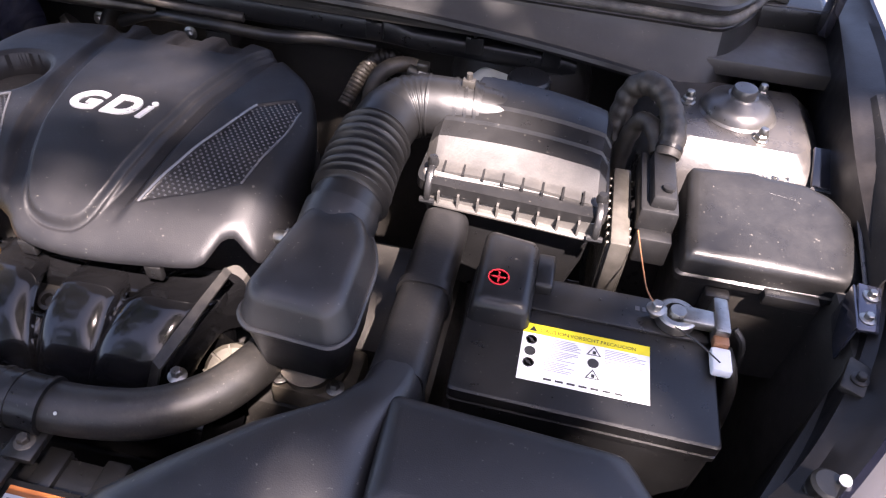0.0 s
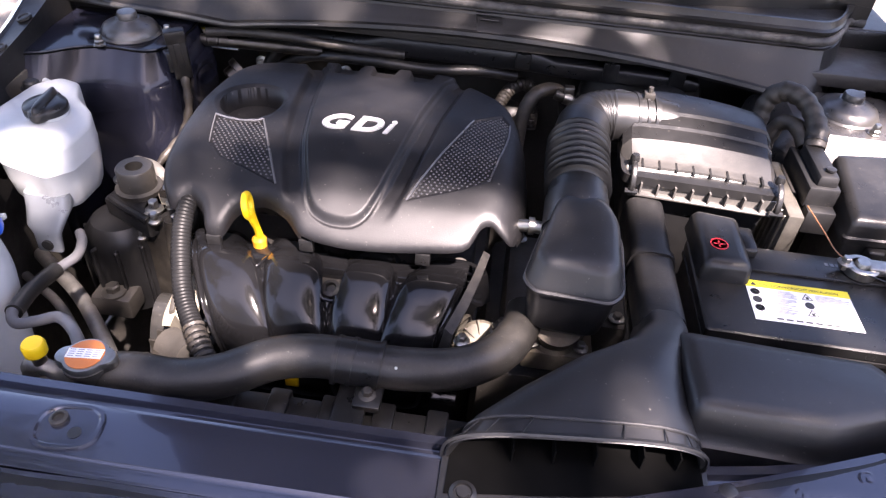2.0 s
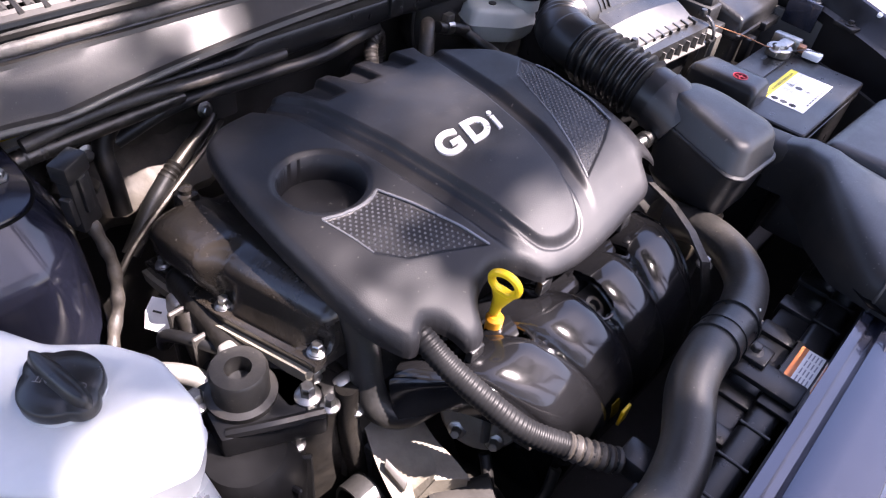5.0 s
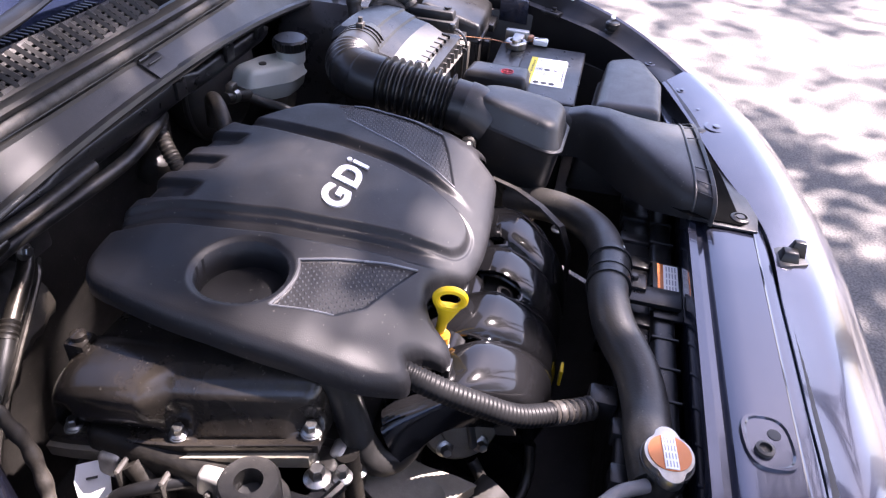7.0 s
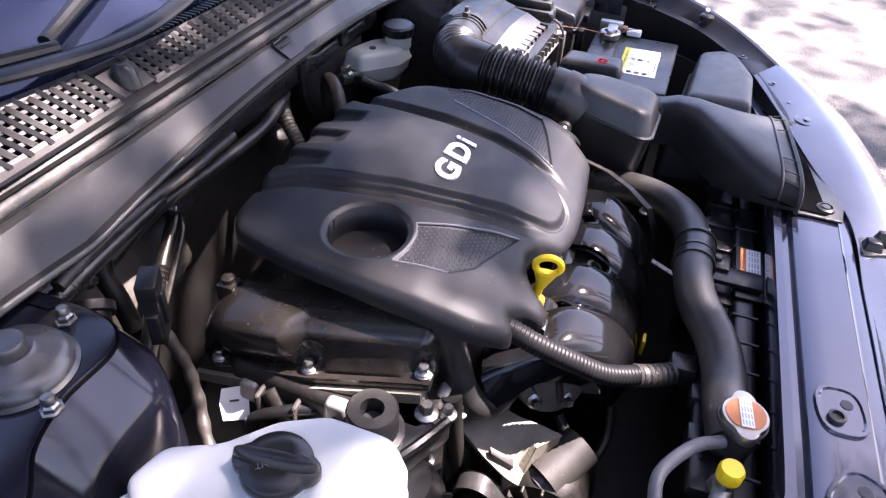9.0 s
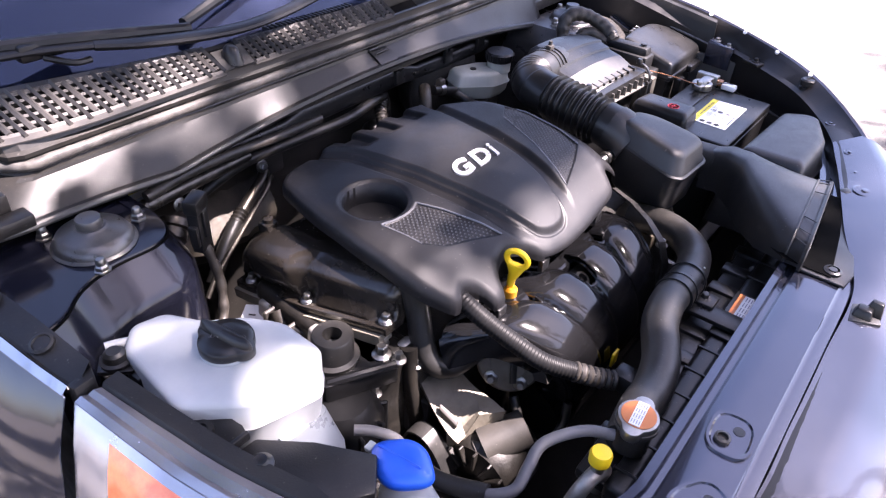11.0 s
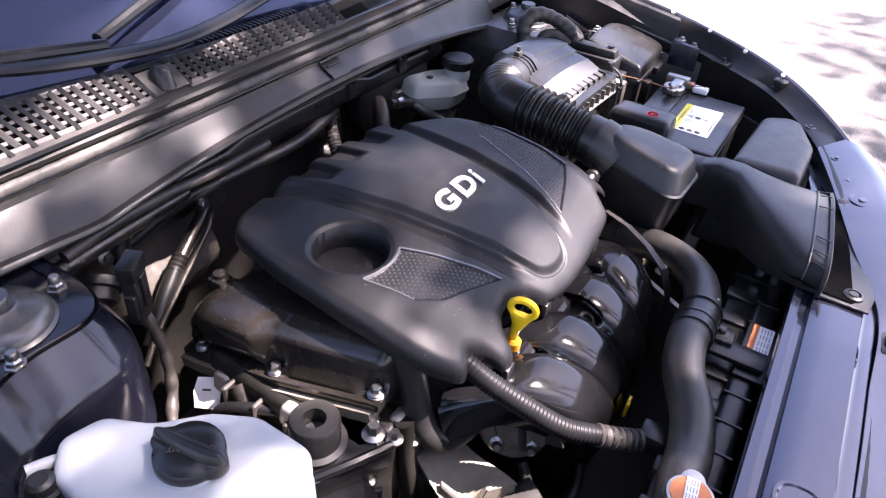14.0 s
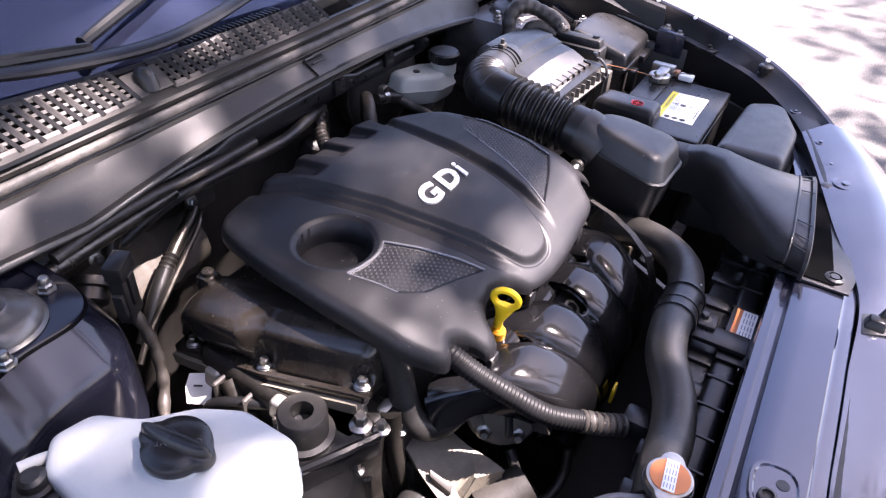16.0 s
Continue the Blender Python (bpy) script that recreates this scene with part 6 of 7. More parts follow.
part("vent_ridge", box((0.390, 0.352, 0.8440), (0.636, 0.400, 0.8485), 0.002), PLASTIC, bat)
part("terminal", lathe([(0.012, 0), (0.009, 0.02), (0.008, 0.022), (0, 0.022)], 20, pose(0.600, 0.372, 0.846)), STEEL, bat)
LX0, LX1, LY0, LY1, LZ = 0.447, 0.576, 0.263, 0.334, 0.8452
lab = part("label", box((LX0, LY0, 0.8442), (LX1, LY1, LZ), 0), PAPER, bat, "white warning label")
part("label_band", box((LX0, LY1 - 0.0125, LZ), (LX1, LY1, LZ + 0.0003), 0), LABELYELLOW, lab, "yellow heading band")


def flat_text(text, x, y, z, size, m=None):
    cu = bpy.data.curves.new("lettering", "FONT")
    cu.body, cu.size, cu.extrude, cu.align_x = text, size, 0.00008, "LEFT"
    ob = bpy.data.objects.new("lettering", cu)
    scene.collection.objects.link(ob)
    bpy.context.view_layer.update()
    me = bpy.data.meshes.new_from_object(ob.evaluated_get(bpy.context.evaluated_depsgraph_get()))
    g = [Vector(v.co) for v in me.vertices], [tuple(f.vertices) for f in me.polygons]
    bpy.data.objects.remove(ob)
    bpy.data.curves.remove(cu)
    bpy.data.meshes.remove(me)
    return moved(g, (m or Matrix.Translation((x, y, z))))


part("heading", join(flat_text("CAUTION", LX0 + 0.017, LY1 - 0.0092, LZ + 0.0004, 0.0066), flat_text("VORSICHT", LX0 + 0.048, LY1 - 0.0092, LZ + 0.0004, 0.0062), flat_text("PRECAUCION", LX0 + 0.079, LY1 - 0.0092, LZ + 0.0004, 0.0058)), PRINT, lab, "black heading")
part("warning_triangle", prism([(LX0 + 0.006, LY1 - 0.0095), (LX0 + 0.014, LY1 - 0.0095), (LX0 + 0.010, LY1 - 0.003)], LZ + 0.0003, LZ + 0.0005, 0), PRINT, lab)
for i in range(3):
    cy = LY1 - 0.021 - 0.0145 * i
    cxr = LX0 + 0.0095
    part("pictogram", join(lathe([(0.0058, 0), (0.0058, 0.0004), (0.0047, 0.0004), (0.0047, 0)], 24, pose(cxr, cy, LZ)), box((cxr - 0.004, cy - 0.0008, LZ), (cxr + 0.004, cy + 0.0008, LZ + 0.0004), 0, 1, (1, 1), Matrix.Translation((cxr, cy, 0)) @ Euler((0, 0, radians(-45 if i != 1 else 0))).to_matrix().to_4x4() @ Matrix.Translation((-cxr, -cy, 0))), lathe([(0, 0), (0.0045 if i == 1 else 0.002, 0), (0.0045 if i == 1 else 0.002, 0.0003), (0, 0.0003)], 16, pose(cxr, cy, LZ))), PRINT, lab)
    cxt = LX0 + 0.073
    if i == 1:
        part("pictogram", lathe([(0, 0), (0.0058, 0), (0.0058, 0.0004), (0, 0.0004)], 24, pose(cxt, cy, LZ)), PRINT, lab)
    else:
        tri = [(cxt - 0.0075, cy - 0.005), (cxt + 0.0075, cy - 0.005), (cxt, cy + 0.007)]
        tin = [(cxt - 0.0055, cy - 0.0039), (cxt + 0.0055, cy - 0.0039), (cxt, cy + 0.0049)]
        part("pictogram", join(loft([[(*p, LZ + 0.0004) for p in tri], [(*p, LZ + 0.0004) for p in tin]], caps=False), box((cxt - 0.0012, cy - 0.003, LZ), (cxt + 0.0022, cy + 0.001, LZ + 0.0004), 0)), PRINT, lab)
    rr = random.Random(5 + i)
    bars = []
    for x0 in (LX0 + 0.019, LX0 + 0.084):
        for j in range(6):
            yy = cy + 0.005 - 0.0021 * j
            bars.append(box((x0, yy, LZ), (x0 + rr.uniform(0.024, 0.042), yy + 0.0007, LZ + 0.0003), 0))
    tagged(part("text_bar", join(*bars), GREYPRINT, lab), kind="stuff")
tagged(part("text_bar", join(*[box((LX0 + 0.026 + 0.0115 * i, LY0 + 0.0035, LZ), (LX0 + 0.026 + 0.0115 * i + 0.008, LY0 + 0.0058, LZ + 0.0003), 0) for i in range(7)]), PRINT, lab), kind="stuff")
part("embossed_bar", join(*[box((0.560 + 0.007 * i, 0.378, 0.8485), (0.5645 + 0.007 * i, 0.384, 0.8490), 0) for i in range(4)]), EDGE, bat)

plus = thing("terminal_cover", (0.418, 0.385, 0.845), "black positive terminal cover with a red plus sign", "terminal cover")
part("cover", join(shell(rounded([(0.386, 0.322), (0.452, 0.322), (0.452, 0.432), (0.386, 0.440)], 0.010, 4), [(0.0, 0.842), (0.002, 0.864), (0.006, 0.872), (0.013, 0.8745), (0.02, 0.875)]), box((0.448, 0.375, 0.842), (0.470, 0.425, 0.862), 0.004)), PLASTIC, plus, "", 50)
pc = (0.4115, 0.362, 0.875)
part("plus_sign", join(lathe([(0.0115, 0), (0.0115, 0.0006), (0.0098, 0.0006), (0.0098, 0)], 28, pose(*pc)), box((pc[0] - 0.0075, pc[1] - 0.001, pc[2]), (pc[0] + 0.0075, pc[1] + 0.001, pc[2] + 0.0006), 0), box((pc[0] - 0.001, pc[1] - 0.0075, pc[2]), (pc[0] + 0.001, pc[1] + 0.0075, pc[2] + 0.0006), 0)), RED, plus, "red plus sign in a ring")
neg = thing("battery_clamp", (0.60, 0.372, 0.85), "bare metal battery clamp with a white tape tag", "clamp")
part("ring", lathe([(0.0205, 0), (0.0215, 0.012), (0.019, 0.014), (0.0135, 0.014), (0.0125, 0.002)], 28, pose(0.600, 0.372, 0.850)), STEEL, neg)
part("arm", join(box((0.604, 0.360, 0.855), (0.650, 0.382, 0.867), 0.003), box((0.636, 0.352, 0.848), (0.652, 0.400, 0.870), 0.003), box((0.573, 0.366, 0.853), (0.590, 0.378, 0.864), 0.002)), STEEL, neg)
part("nut", bolt((0.578, 0.372, 0.862), 0.006, 0.008), STEEL, neg)
part("tape_tag", box((0.634, 0.312, 0.846), (0.654, 0.342, 0.858), 0.003, 2, (1, 1)), PAPER, neg, "white tape tag")
part("copper_lug", box((0.636, 0.342, 0.851), (0.652, 0.354, 0.862), 0.002), COPPER, neg, "coppery lug")
single("battery_cable", join(tube([(0.65, 0.345, 0.852), (0.662, 0.33, 0.83), (0.668, 0.32, 0.78), (0.666, 0.31, 0.70)], 0.007, 12), tube([(0.66, 0.37, 0.858), (0.672, 0.36, 0.84), (0.68, 0.355, 0.76)], 0.004, 8)), RUBBER, "black earth cable beside the battery", "cable")
single("sensor_wire", tube([(0.578, 0.372, 0.866), (0.568, 0.39, 0.868), (0.562, 0.42, 0.872), (0.556, 0.48, 0.872)], 0.0009, 6), COPPER, "thin copper coloured wire from clamp to relay block", "wire")
single("wire_tie", tube([(0.59, 0.36, 0.86), (0.615, 0.335, 0.868), (0.64, 0.318, 0.862)], 0.0009, 6), RUBBER, "thin black wire over the battery", "wire")
single("battery_tray", box((0.375, 0.215, 0.60), (0.655, 0.42, 0.63), 0.006), DARK, "black plastic tray under the battery", "tray")

# ---- fuse box, relay connector, control unit
fuse = thing("fuse_box", (0.68, 0.48, 0.70), "black plastic fuse box with a sloped lid", "fuse box")
fp = rounded([(0.606, 0.447), (0.700, 0.448), (0.785, 0.452), (0.806, 0.466), (0.797, 0.546), (0.775, 0.570), (0.745, 0.580), (0.694, 0.578), (0.684, 0.582), (0.606, 0.574)], 0.007, 4)


def fuse_top(d, z, tip):
    return [(x, y, z + tip * (y - 0.449) - 0.30 * tip * max(0.0, x - 0.70)) for x, y, _ in inset(fp, d, 0)]


part("case", shell(fp, [(0.012, 0.68), (0.008, 0.82), (0.008, 0.842)]), DARK, fuse)
part("lid", loft([fuse_top(0.001, 0.840, 0), fuse_top(-0.003, 0.842, 0.02), fuse_top(-0.003, 0.850, 0.05), fuse_top(0, 0.852, 0.07), fuse_top(0.001, 0.868, 0.24), fuse_top(0.003, 0.8745, 0.26), fuse_top(0.008, 0.8775, 0.265), fuse_top(0.014, 0.8783, 0.265), fuse_top(0.03, 0.8785, 0.265)]), PLASTIC, fuse, "", 45)
part("latch", box((0.700, 0.434, 0.836), (0.760, 0.449, 0.852), 0.003), PLASTIC, fuse)
part("latch", box((0.640, 0.432, 0.79), (0.668, 0.448, 0.838), 0.003), PLASTIC, fuse)
ecu = thing("relay_connector", (0.575, 0.53, 0.78), "grey black control unit connector with a taped loom", "connector")
part("plug", join(box((0.553, 0.490, 0.862), (0.597, 0.605, 0.896), 0.004), box((0.562, 0.495, 0.893), (0.593, 0.590, 0.912), 0.005, 2, (0.88, 0.95)), box((0.556, 0.472, 0.83), (0.596, 0.494, 0.868), 0.003)), RAIL, ecu)
part("button", lathe([(0.007, 0), (0.007, 0.003), (0, 0.004)], 18, pose(0.580, 0.512, 0.914)), PLASTIC, ecu)
part("unit_case", box((0.526, 0.455, 0.70), (0.548, 0.60, 0.868), 0.003), STAINED, ecu, "bare aluminium side of the control unit")
for i in range(9):
    part("cooling_fin", box((0.522, 0.462 + 0.015 * i, 0.71), (0.551, 0.466 + 0.015 * i, 0.862), 0.001, 1), STAINED, ecu)
big = thing("taped_loom", (0.56, 0.65, 0.86), "thick cable loom wound in dusty tape", "cable loom")
part("loom", tube([(0.581, 0.585, 0.905), (0.584, 0.61, 0.925), (0.574, 0.650, 0.944), (0.552, 0.678, 0.948), (0.532, 0.688, 0.930), (0.524, 0.680, 0.89), (0.524, 0.65, 0.80)], lambda s, l: 0.0150 + 0.0008 * math.sin(l * 330) + 0.0008 * math.sin(l * 67), 18, 0.003), LOOM, big)
part("loom", tube([(0.574, 0.60, 0.90), (0.562, 0.632, 0.915), (0.546, 0.652, 0.905), (0.536, 0.65, 0.86), (0.53, 0.63, 0.78)], lambda s, l: 0.012 + 0.0008 * math.sin(l * 240), 14), LOOM, big)
part("tie", tube([(0.582, 0.592, 0.911), (0.583, 0.596, 0.914)], 0.0165, 18, smooth=False), PLASTIC, big)

# ---- brake booster and reservoir
boost = thing("brake_booster", (0.375, 0.90, 0.67), "round black brake booster on the firewall", "brake booster")
part("drum", lathe([(0.0, -0.05), (0.105, -0.05), (0.116, -0.02), (0.116, 0.0), (0.105, 0.02), (0.06, 0.045), (0.03, 0.05), (0, 0.05)], 44, pose(0.375, 0.905, 0.785, 90, 0, 0)), DARK, boost)
part("seam_ring", lathe([(0.117, -0.012), (0.120, -0.009), (0.120, -0.003), (0.117, 0.0)], 44, pose(0.375, 0.905, 0.785, 90, 0, 0)), DARK, boost)
part("cylinder", tube([(0.375, 0.86, 0.775), (0.375, 0.76, 0.765)], 0.024, 20), CASTBROWN, boost, "stained cast master cylinder")
br = thing("brake_fluid_reservoir", (0.345, 0.79, 0.78), "aged translucent brake fluid reservoir with a black cap", "reservoir")
bpl = rounded([(0.292, 0.800), (0.352, 0.745), (0.405, 0.738), (0.428, 0.775), (0.385, 0.820), (0.312, 0.848)], 0.012, 4)
part("tank", shell(bpl, [(0.012, 0.785), (0.003, 0.797), (0.0, 0.813), (-0.003, 0.817), (0.0, 0.821), (0.003, 0.838), (0.010, 0.845), (0.02, 0.847)]), AGED_PE, br, "", 50)
part("neck", lathe([(0.026, 0), (0.027, 0.03), (0, 0.03)], 28, pose(0.395, 0.764, 0.838)), AGED_PE, br)
brc = part("cap", lathe([(0.030, 0), (0.031, 0.016), (0.028, 0.020), (0, 0.021)], 36, pose(0.395, 0.764, 0.862)), PLASTIC, br, "black knurled cap")
for i in range(12):
    part("grip_rib", box((0.029, -0.003, 0.002), (0.0325, 0.003, 0.017), 0.001, 1, (1, 1), pose(0.395, 0.764, 0.862, 0, 0, 30 * i)), PLASTIC, brc)
part("level_button", lathe([(0.007, 0), (0.007, 0.002), (0, 0.003)], 16, pose(0.34, 0.795, 0.847)), DARK, br)
single("heater_hose", tube([(0.148, 0.755, 0.74), (0.152, 0.772, 0.805), (0.168, 0.790, 0.836), (0.196, 0.815, 0.838), (0.222, 0.835, 0.818), (0.235, 0.845, 0.77)], 0.0125, 14), LOOM, "brown black heater hose bent behind the engine", "hose")
fit_ = thing("hose_fitting", (0.25, 0.81, 0.80), "silver hose fitting with a clamp", "fitting")
part("tube", tube([(0.205, 0.800, 0.838), (0.24, 0.797, 0.828), (0.275, 0.794, 0.815)], 0.010, 14), RUBBER, fit_)
part("clamp", join(tube([(0.222, 0.799, 0.834), (0.236, 0.798, 0.831)], 0.0125, 14), box((0.220, 0.792, 0.842), (0.238, 0.806, 0.856), 0.002)), STEEL, fit_, "silver hose clamp")
single("vacuum_hose", tube([(0.270, 0.795, 0.815), (0.285, 0.77, 0.80), (0.29, 0.73, 0.79), (0.285, 0.70, 0.77)], 0.009, 12), RUBBER, "black vacuum hose behind the engine", "hose")
single("purge_hose", tube([(0.09, 0.82, 0.74), (0.115, 0.865, 0.790), (0.140, 0.885, 0.806), (0.162, 0.898, 0.796), (0.172, 0.905, 0.76), (0.175, 0.91, 0.70)], lambda s, l: 0.0125 + 0.0008 * math.sin(l * 900), 14, 0.002), LOOM, "taped hose bent behind the engine cover", "hose")
single("purge_valve", lathe([(0.024, 0), (0.026, 0.03), (0.020, 0.045), (0.012, 0.05), (0, 0.05)], 24, pose(0.13, 0.915, 0.71, 30)), DUSTY, "round dusty valve behind the engine", "valve")
duct_ = thing("cable_duct", (-0.2, 0.83, 0.86), "black cable duct along the firewall", "duct")
part("duct", loft([[(x, y + 0.022 * math.copysign(abs(math.cos(a)) ** 0.5, math.cos(a)), z + h * math.copysign(abs(math.sin(a)) ** 0.5, math.sin(a))) for a in [2 * math.pi * i / 16 for i in range(16)]] for x, y, z, h in ((-0.40, 0.86, 0.868, 0.010), (-0.385, 0.86, 0.868, 0.016), (-0.16, 0.86, 0.868, 0.016), (-0.12, 0.86, 0.874, 0.022), (0.16, 0.86, 0.874, 0.022), (0.20, 0.86, 0.866, 0.017), (0.44, 0.86, 0.862, 0.017), (0.46, 0.86, 0.862, 0.010))]), PLASTIC, duct_, "", 60)
for x in (-0.36, 0.14, 0.30, 0.42):
    part("duct_clip", join(box((x - 0.014, 0.832, 0.862), (x + 0.014, 0.842, 0.892), 0.003), bolt((x, 0.836, 0.890), 0.004, 0.006)), PLASTIC, duct_)
single("firewall_hose", tube([(-0.33, 0.87, 0.80), (-0.25, 0.85, 0.835), (-0.15, 0.83, 0.846), (-0.03, 0.825, 0.845), (0.06, 0.84, 0.846), (0.13, 0.87, 0.83)], 0.010, 12), RUBBER, "black hose along the firewall", "hose")
PIPE = surface("dull_metal_pipe", (0.05, 0.046, 0.040), (0.10, 0.092, 0.080), (0.26, 0.42), metal=0.85, scale=30, bump=0.3, grain=200, dust=0.25)
SHIELD = surface("sooty_shield", (0.05, 0.043, 0.034), (0.10, 0.087, 0.067), (0.45, 0.65), metal=0.3, scale=25, bump=0.5, grain=120, dust=0.25)
shield = thing("heat_shield", (-0.27, 0.92, 0.66), "dusty stamped heat shield on the firewall", "heat shield")
part("panel", thick(strip([[(-0.40 + 0.24 * i / 16, 0.935 - 0.07 * math.sin(math.pi * min(1, j / 6)) * (0.6 + 0.4 * math.sin(math.pi * i / 16)), 0.62 + 0.20 * j / 10 + 0.004 * math.sin(i * 2.1 + j)) for i in range(17)] for j in range(11)]), 0.002), SHIELD, shield)
for q in ((-0.37, 0.868, 0.80), (-0.20, 0.868, 0.80)):
    part("bolt", moved(bolt((0, 0, 0), 0.007, 0.008), pose(*q, 80)), STEEL, shield)
pipe = thing("air_conditioning_pipe", (-0.27, 0.86, 0.7), "bare aluminium pipe with a black joint", "pipe")
part("pipe", tube([(-0.165, 0.905, 0.765), (-0.178, 0.893, 0.770), (-0.197, 0.88, 0.764), (-0.235, 0.866, 0.750), (-0.275, 0.852, 0.733)], 0.0105, 14), PIPE, pipe)
part("joint", tube([(-0.262, 0.857, 0.739), (-0.285, 0.848, 0.729)], lambda s, l: 0.0122 + 0.0010 * math.sin(l * 800), 14, 0.002), OLDCAST, pipe)
part("lower_pipe", tube([(-0.28, 0.850, 0.731), (-0.32, 0.835, 0.705), (-0.37, 0.815, 0.66)], 0.0125, 14), RUBBER, pipe, "black rubber sleeve")
part("manifold_block", box((-0.185, 0.885, 0.76), (-0.135, 0.935, 0.80), 0.005), DARK, pipe)
single("thin_pipe", tube([(-0.165, 0.89, 0.755), (-0.180, 0.878, 0.757), (-0.20, 0.866, 0.748), (-0.28, 0.835, 0.72), (-0.363, 0.805, 0.685), (-0.40, 0.79, 0.66)], 0.0048, 10), PIPE, "thin bare aluminium pipe", "pipe")
wl = thing("wide_pipe", (-0.38, 0.84, 0.80), "dusty metal pipe along the firewall", "pipe")
part("pipe", tube([(-0.53, 0.815, 0.835), (-0.50, 0.816, 0.852), (-0.458, 0.820, 0.856), (-0.39, 0.830, 0.853), (-0.314, 0.840, 0.849), (-0.24, 0.850, 0.845)], lambda s, l: 0.0112 + (0.0006 * math.sin(l * 900) if s < 0.45 else 0), 16, 0.003), PIPE, wl)
part("elbow", tube([(-0.30, 0.872, 0.845), (-0.335, 0.868, 0.825), (-0.352, 0.862, 0.80), (-0.356, 0.845, 0.765), (-0.36, 0.83, 0.72)], 0.013, 14), OLDCAST, wl, "dusty metal elbow")
part("pipe_end", lathe([(0.03, 0), (0.03, 0.012), (0.024, 0.014), (0.024, 0.03), (0.018, 0.034)], 24, frame_to((-0.40, 0.845, 0.79), (-0.43, 0.82, 0.765))), PIPE, wl, "bare metal flange")
single("cowl_conduit", tube([(-0.45, 0.815, 0.874), (-0.387, 0.820, 0.879), (-0.298, 0.825, 0.878), (-0.188, 0.830, 0.868), (-0.08, 0.838, 0.862)], 0.0085, 14), LOOM, "brownish taped conduit below the cowl lip", "conduit")
sens = thing("sensor_plug", (-0.45, 0.69, 0.86), "grey black sensor plug on its cable", "plug")
sm = pose(-0.4465, 0.690, 0.886, 2, -3, 28)
part("plug", moved(join(box((-0.015, -0.008, -0.044), (0.015, 0.009, 0.026), 0.003), box((-0.017, -0.010, 0.022), (0.017, 0.011, 0.044), 0.003), box((-0.006, -0.012, -0.02), (0.006, -0.006, 0.024), 0.0015)), sm), WIPER, sens)
part("lug", moved(box((-0.021, -0.006, -0.03), (-0.013, 0.006, 0.005), 0.002), sm), WIPER, sens)
part("cable", tube([(-0.4445, 0.690, 0.845), (-0.442, 0.685, 0.828), (-0.440, 0.675, 0.79), (-0.452, 0.66, 0.748), (-0.470, 0.645, 0.725), (-0.49, 0.62, 0.70)], lambda s, l: 0.0072 + 0.0008 * math.sin(l * 210), 12, 0.003), LOOM, sens)
ctag = thing("cable_tag", (-0.418, 0.638, 0.71), "white paper tag on a cable", "tag")
part("paper", thick(strip([[(-0.436, 0.648, 0.704), (-0.424, 0.618, 0.708)], [(-0.427, 0.656, 0.722), (-0.410, 0.626, 0.726)], [(-0.414, 0.660, 0.733), (-0.398, 0.630, 0.737)]]), 0.001), PAPER, ctag)
part("print_bar", thick(strip([[(-0.424, 0.643, 0.7275), (-0.419, 0.633, 0.7285)], [(-0.4222, 0.6436, 0.7292), (-0.4172, 0.6336, 0.7302)]]), 0.0008), PRINT, ctag)
stick = thing("warning_sticker", (-0.453, 0.87, 0.818), "white and blue sticker below the cowl", "sticker")
part("paper", box((-0.489, 0.868, 0.818), (-0.417, 0.870, 0.858), 0), PAPER, stick)
part("yellow_band", box((-0.489, 0.8675, 0.8545), (-0.417, 0.868, 0.858), 0), LABELYELLOW, stick)
part("blue_panel", box((-0.487, 0.8675, 0.820), (-0.419, 0.868, 0.843), 0), PALEBLUE, stick)
tagged(part("text_bar", join(*[box((-0.484 + 0.016 * i, 0.8672, 0.823 + 0.006 * j), (-0.472 + 0.016 * i, 0.8675, 0.825 + 0.006 * j), 0) for i in range(4) for j in range(3)]), GREYPRINT, stick), kind="stuff")

# ---- coolant tank
tank = thing("coolant_tank", (-0.57, 0.48, 0.74), "white plastic coolant tank with a black screw cap", "coolant tank")
tp = rounded([(-0.652, 0.455), (-0.60, 0.400), (-0.520, 0.378), (-0.492, 0.405), (-0.490, 0.470), (-0.512, 0.510), (-0.552, 0.545), (-0.574, 0.590), (-0.612, 0.600), (-0.640, 0.570)], 0.010, 4)
part("tank", shell(tp, [(0.030, 0.752), (0.014, 0.757), (0.007, 0.770), (0.002, 0.80), (0.0, 0.825), (-0.0012, 0.8275), (0.0, 0.830), (0.0, 0.8615), (0.001, 0.8640), (0.0032, 0.8662), (0.0065, 0.8675), (0.012, 0.8685), (0.032, 0.8705)]), WHITE_PE, tank, "", 40)
part("foot", loft([[(cx + hx * math.copysign(abs(math.cos(a)) ** 0.5, math.cos(a)), cy + hy * math.copysign(abs(math.sin(a)) ** 0.5, math.sin(a)), z) for a in [2 * math.pi * i / 20 for i in range(20)]] for cx, cy, hx, hy, z in ((-0.540, 0.400, 0.034, 0.018, 0.79), (-0.537, 0.388, 0.033, 0.016, 0.770), (-0.534, 0.366, 0.027, 0.013, 0.755), (-0.531, 0.357, 0.020, 0.007, 0.742), (-0.530, 0.352, 0.019, 0.005, 0.715))]), THIN_PE, tank, "", 60)
part("tab_hole", tube([(-0.530, 0.3455, 0.727), (-0.530, 0.350, 0.727)], 0.0085, 16, smooth=False), PRINT, tank)
part("spout", tube([(-0.615, 0.590, 0.850), (-0.630, 0.597, 0.852), (-0.645, 0.603, 0.853)], 0.006, 12), WHITE_PE, tank)
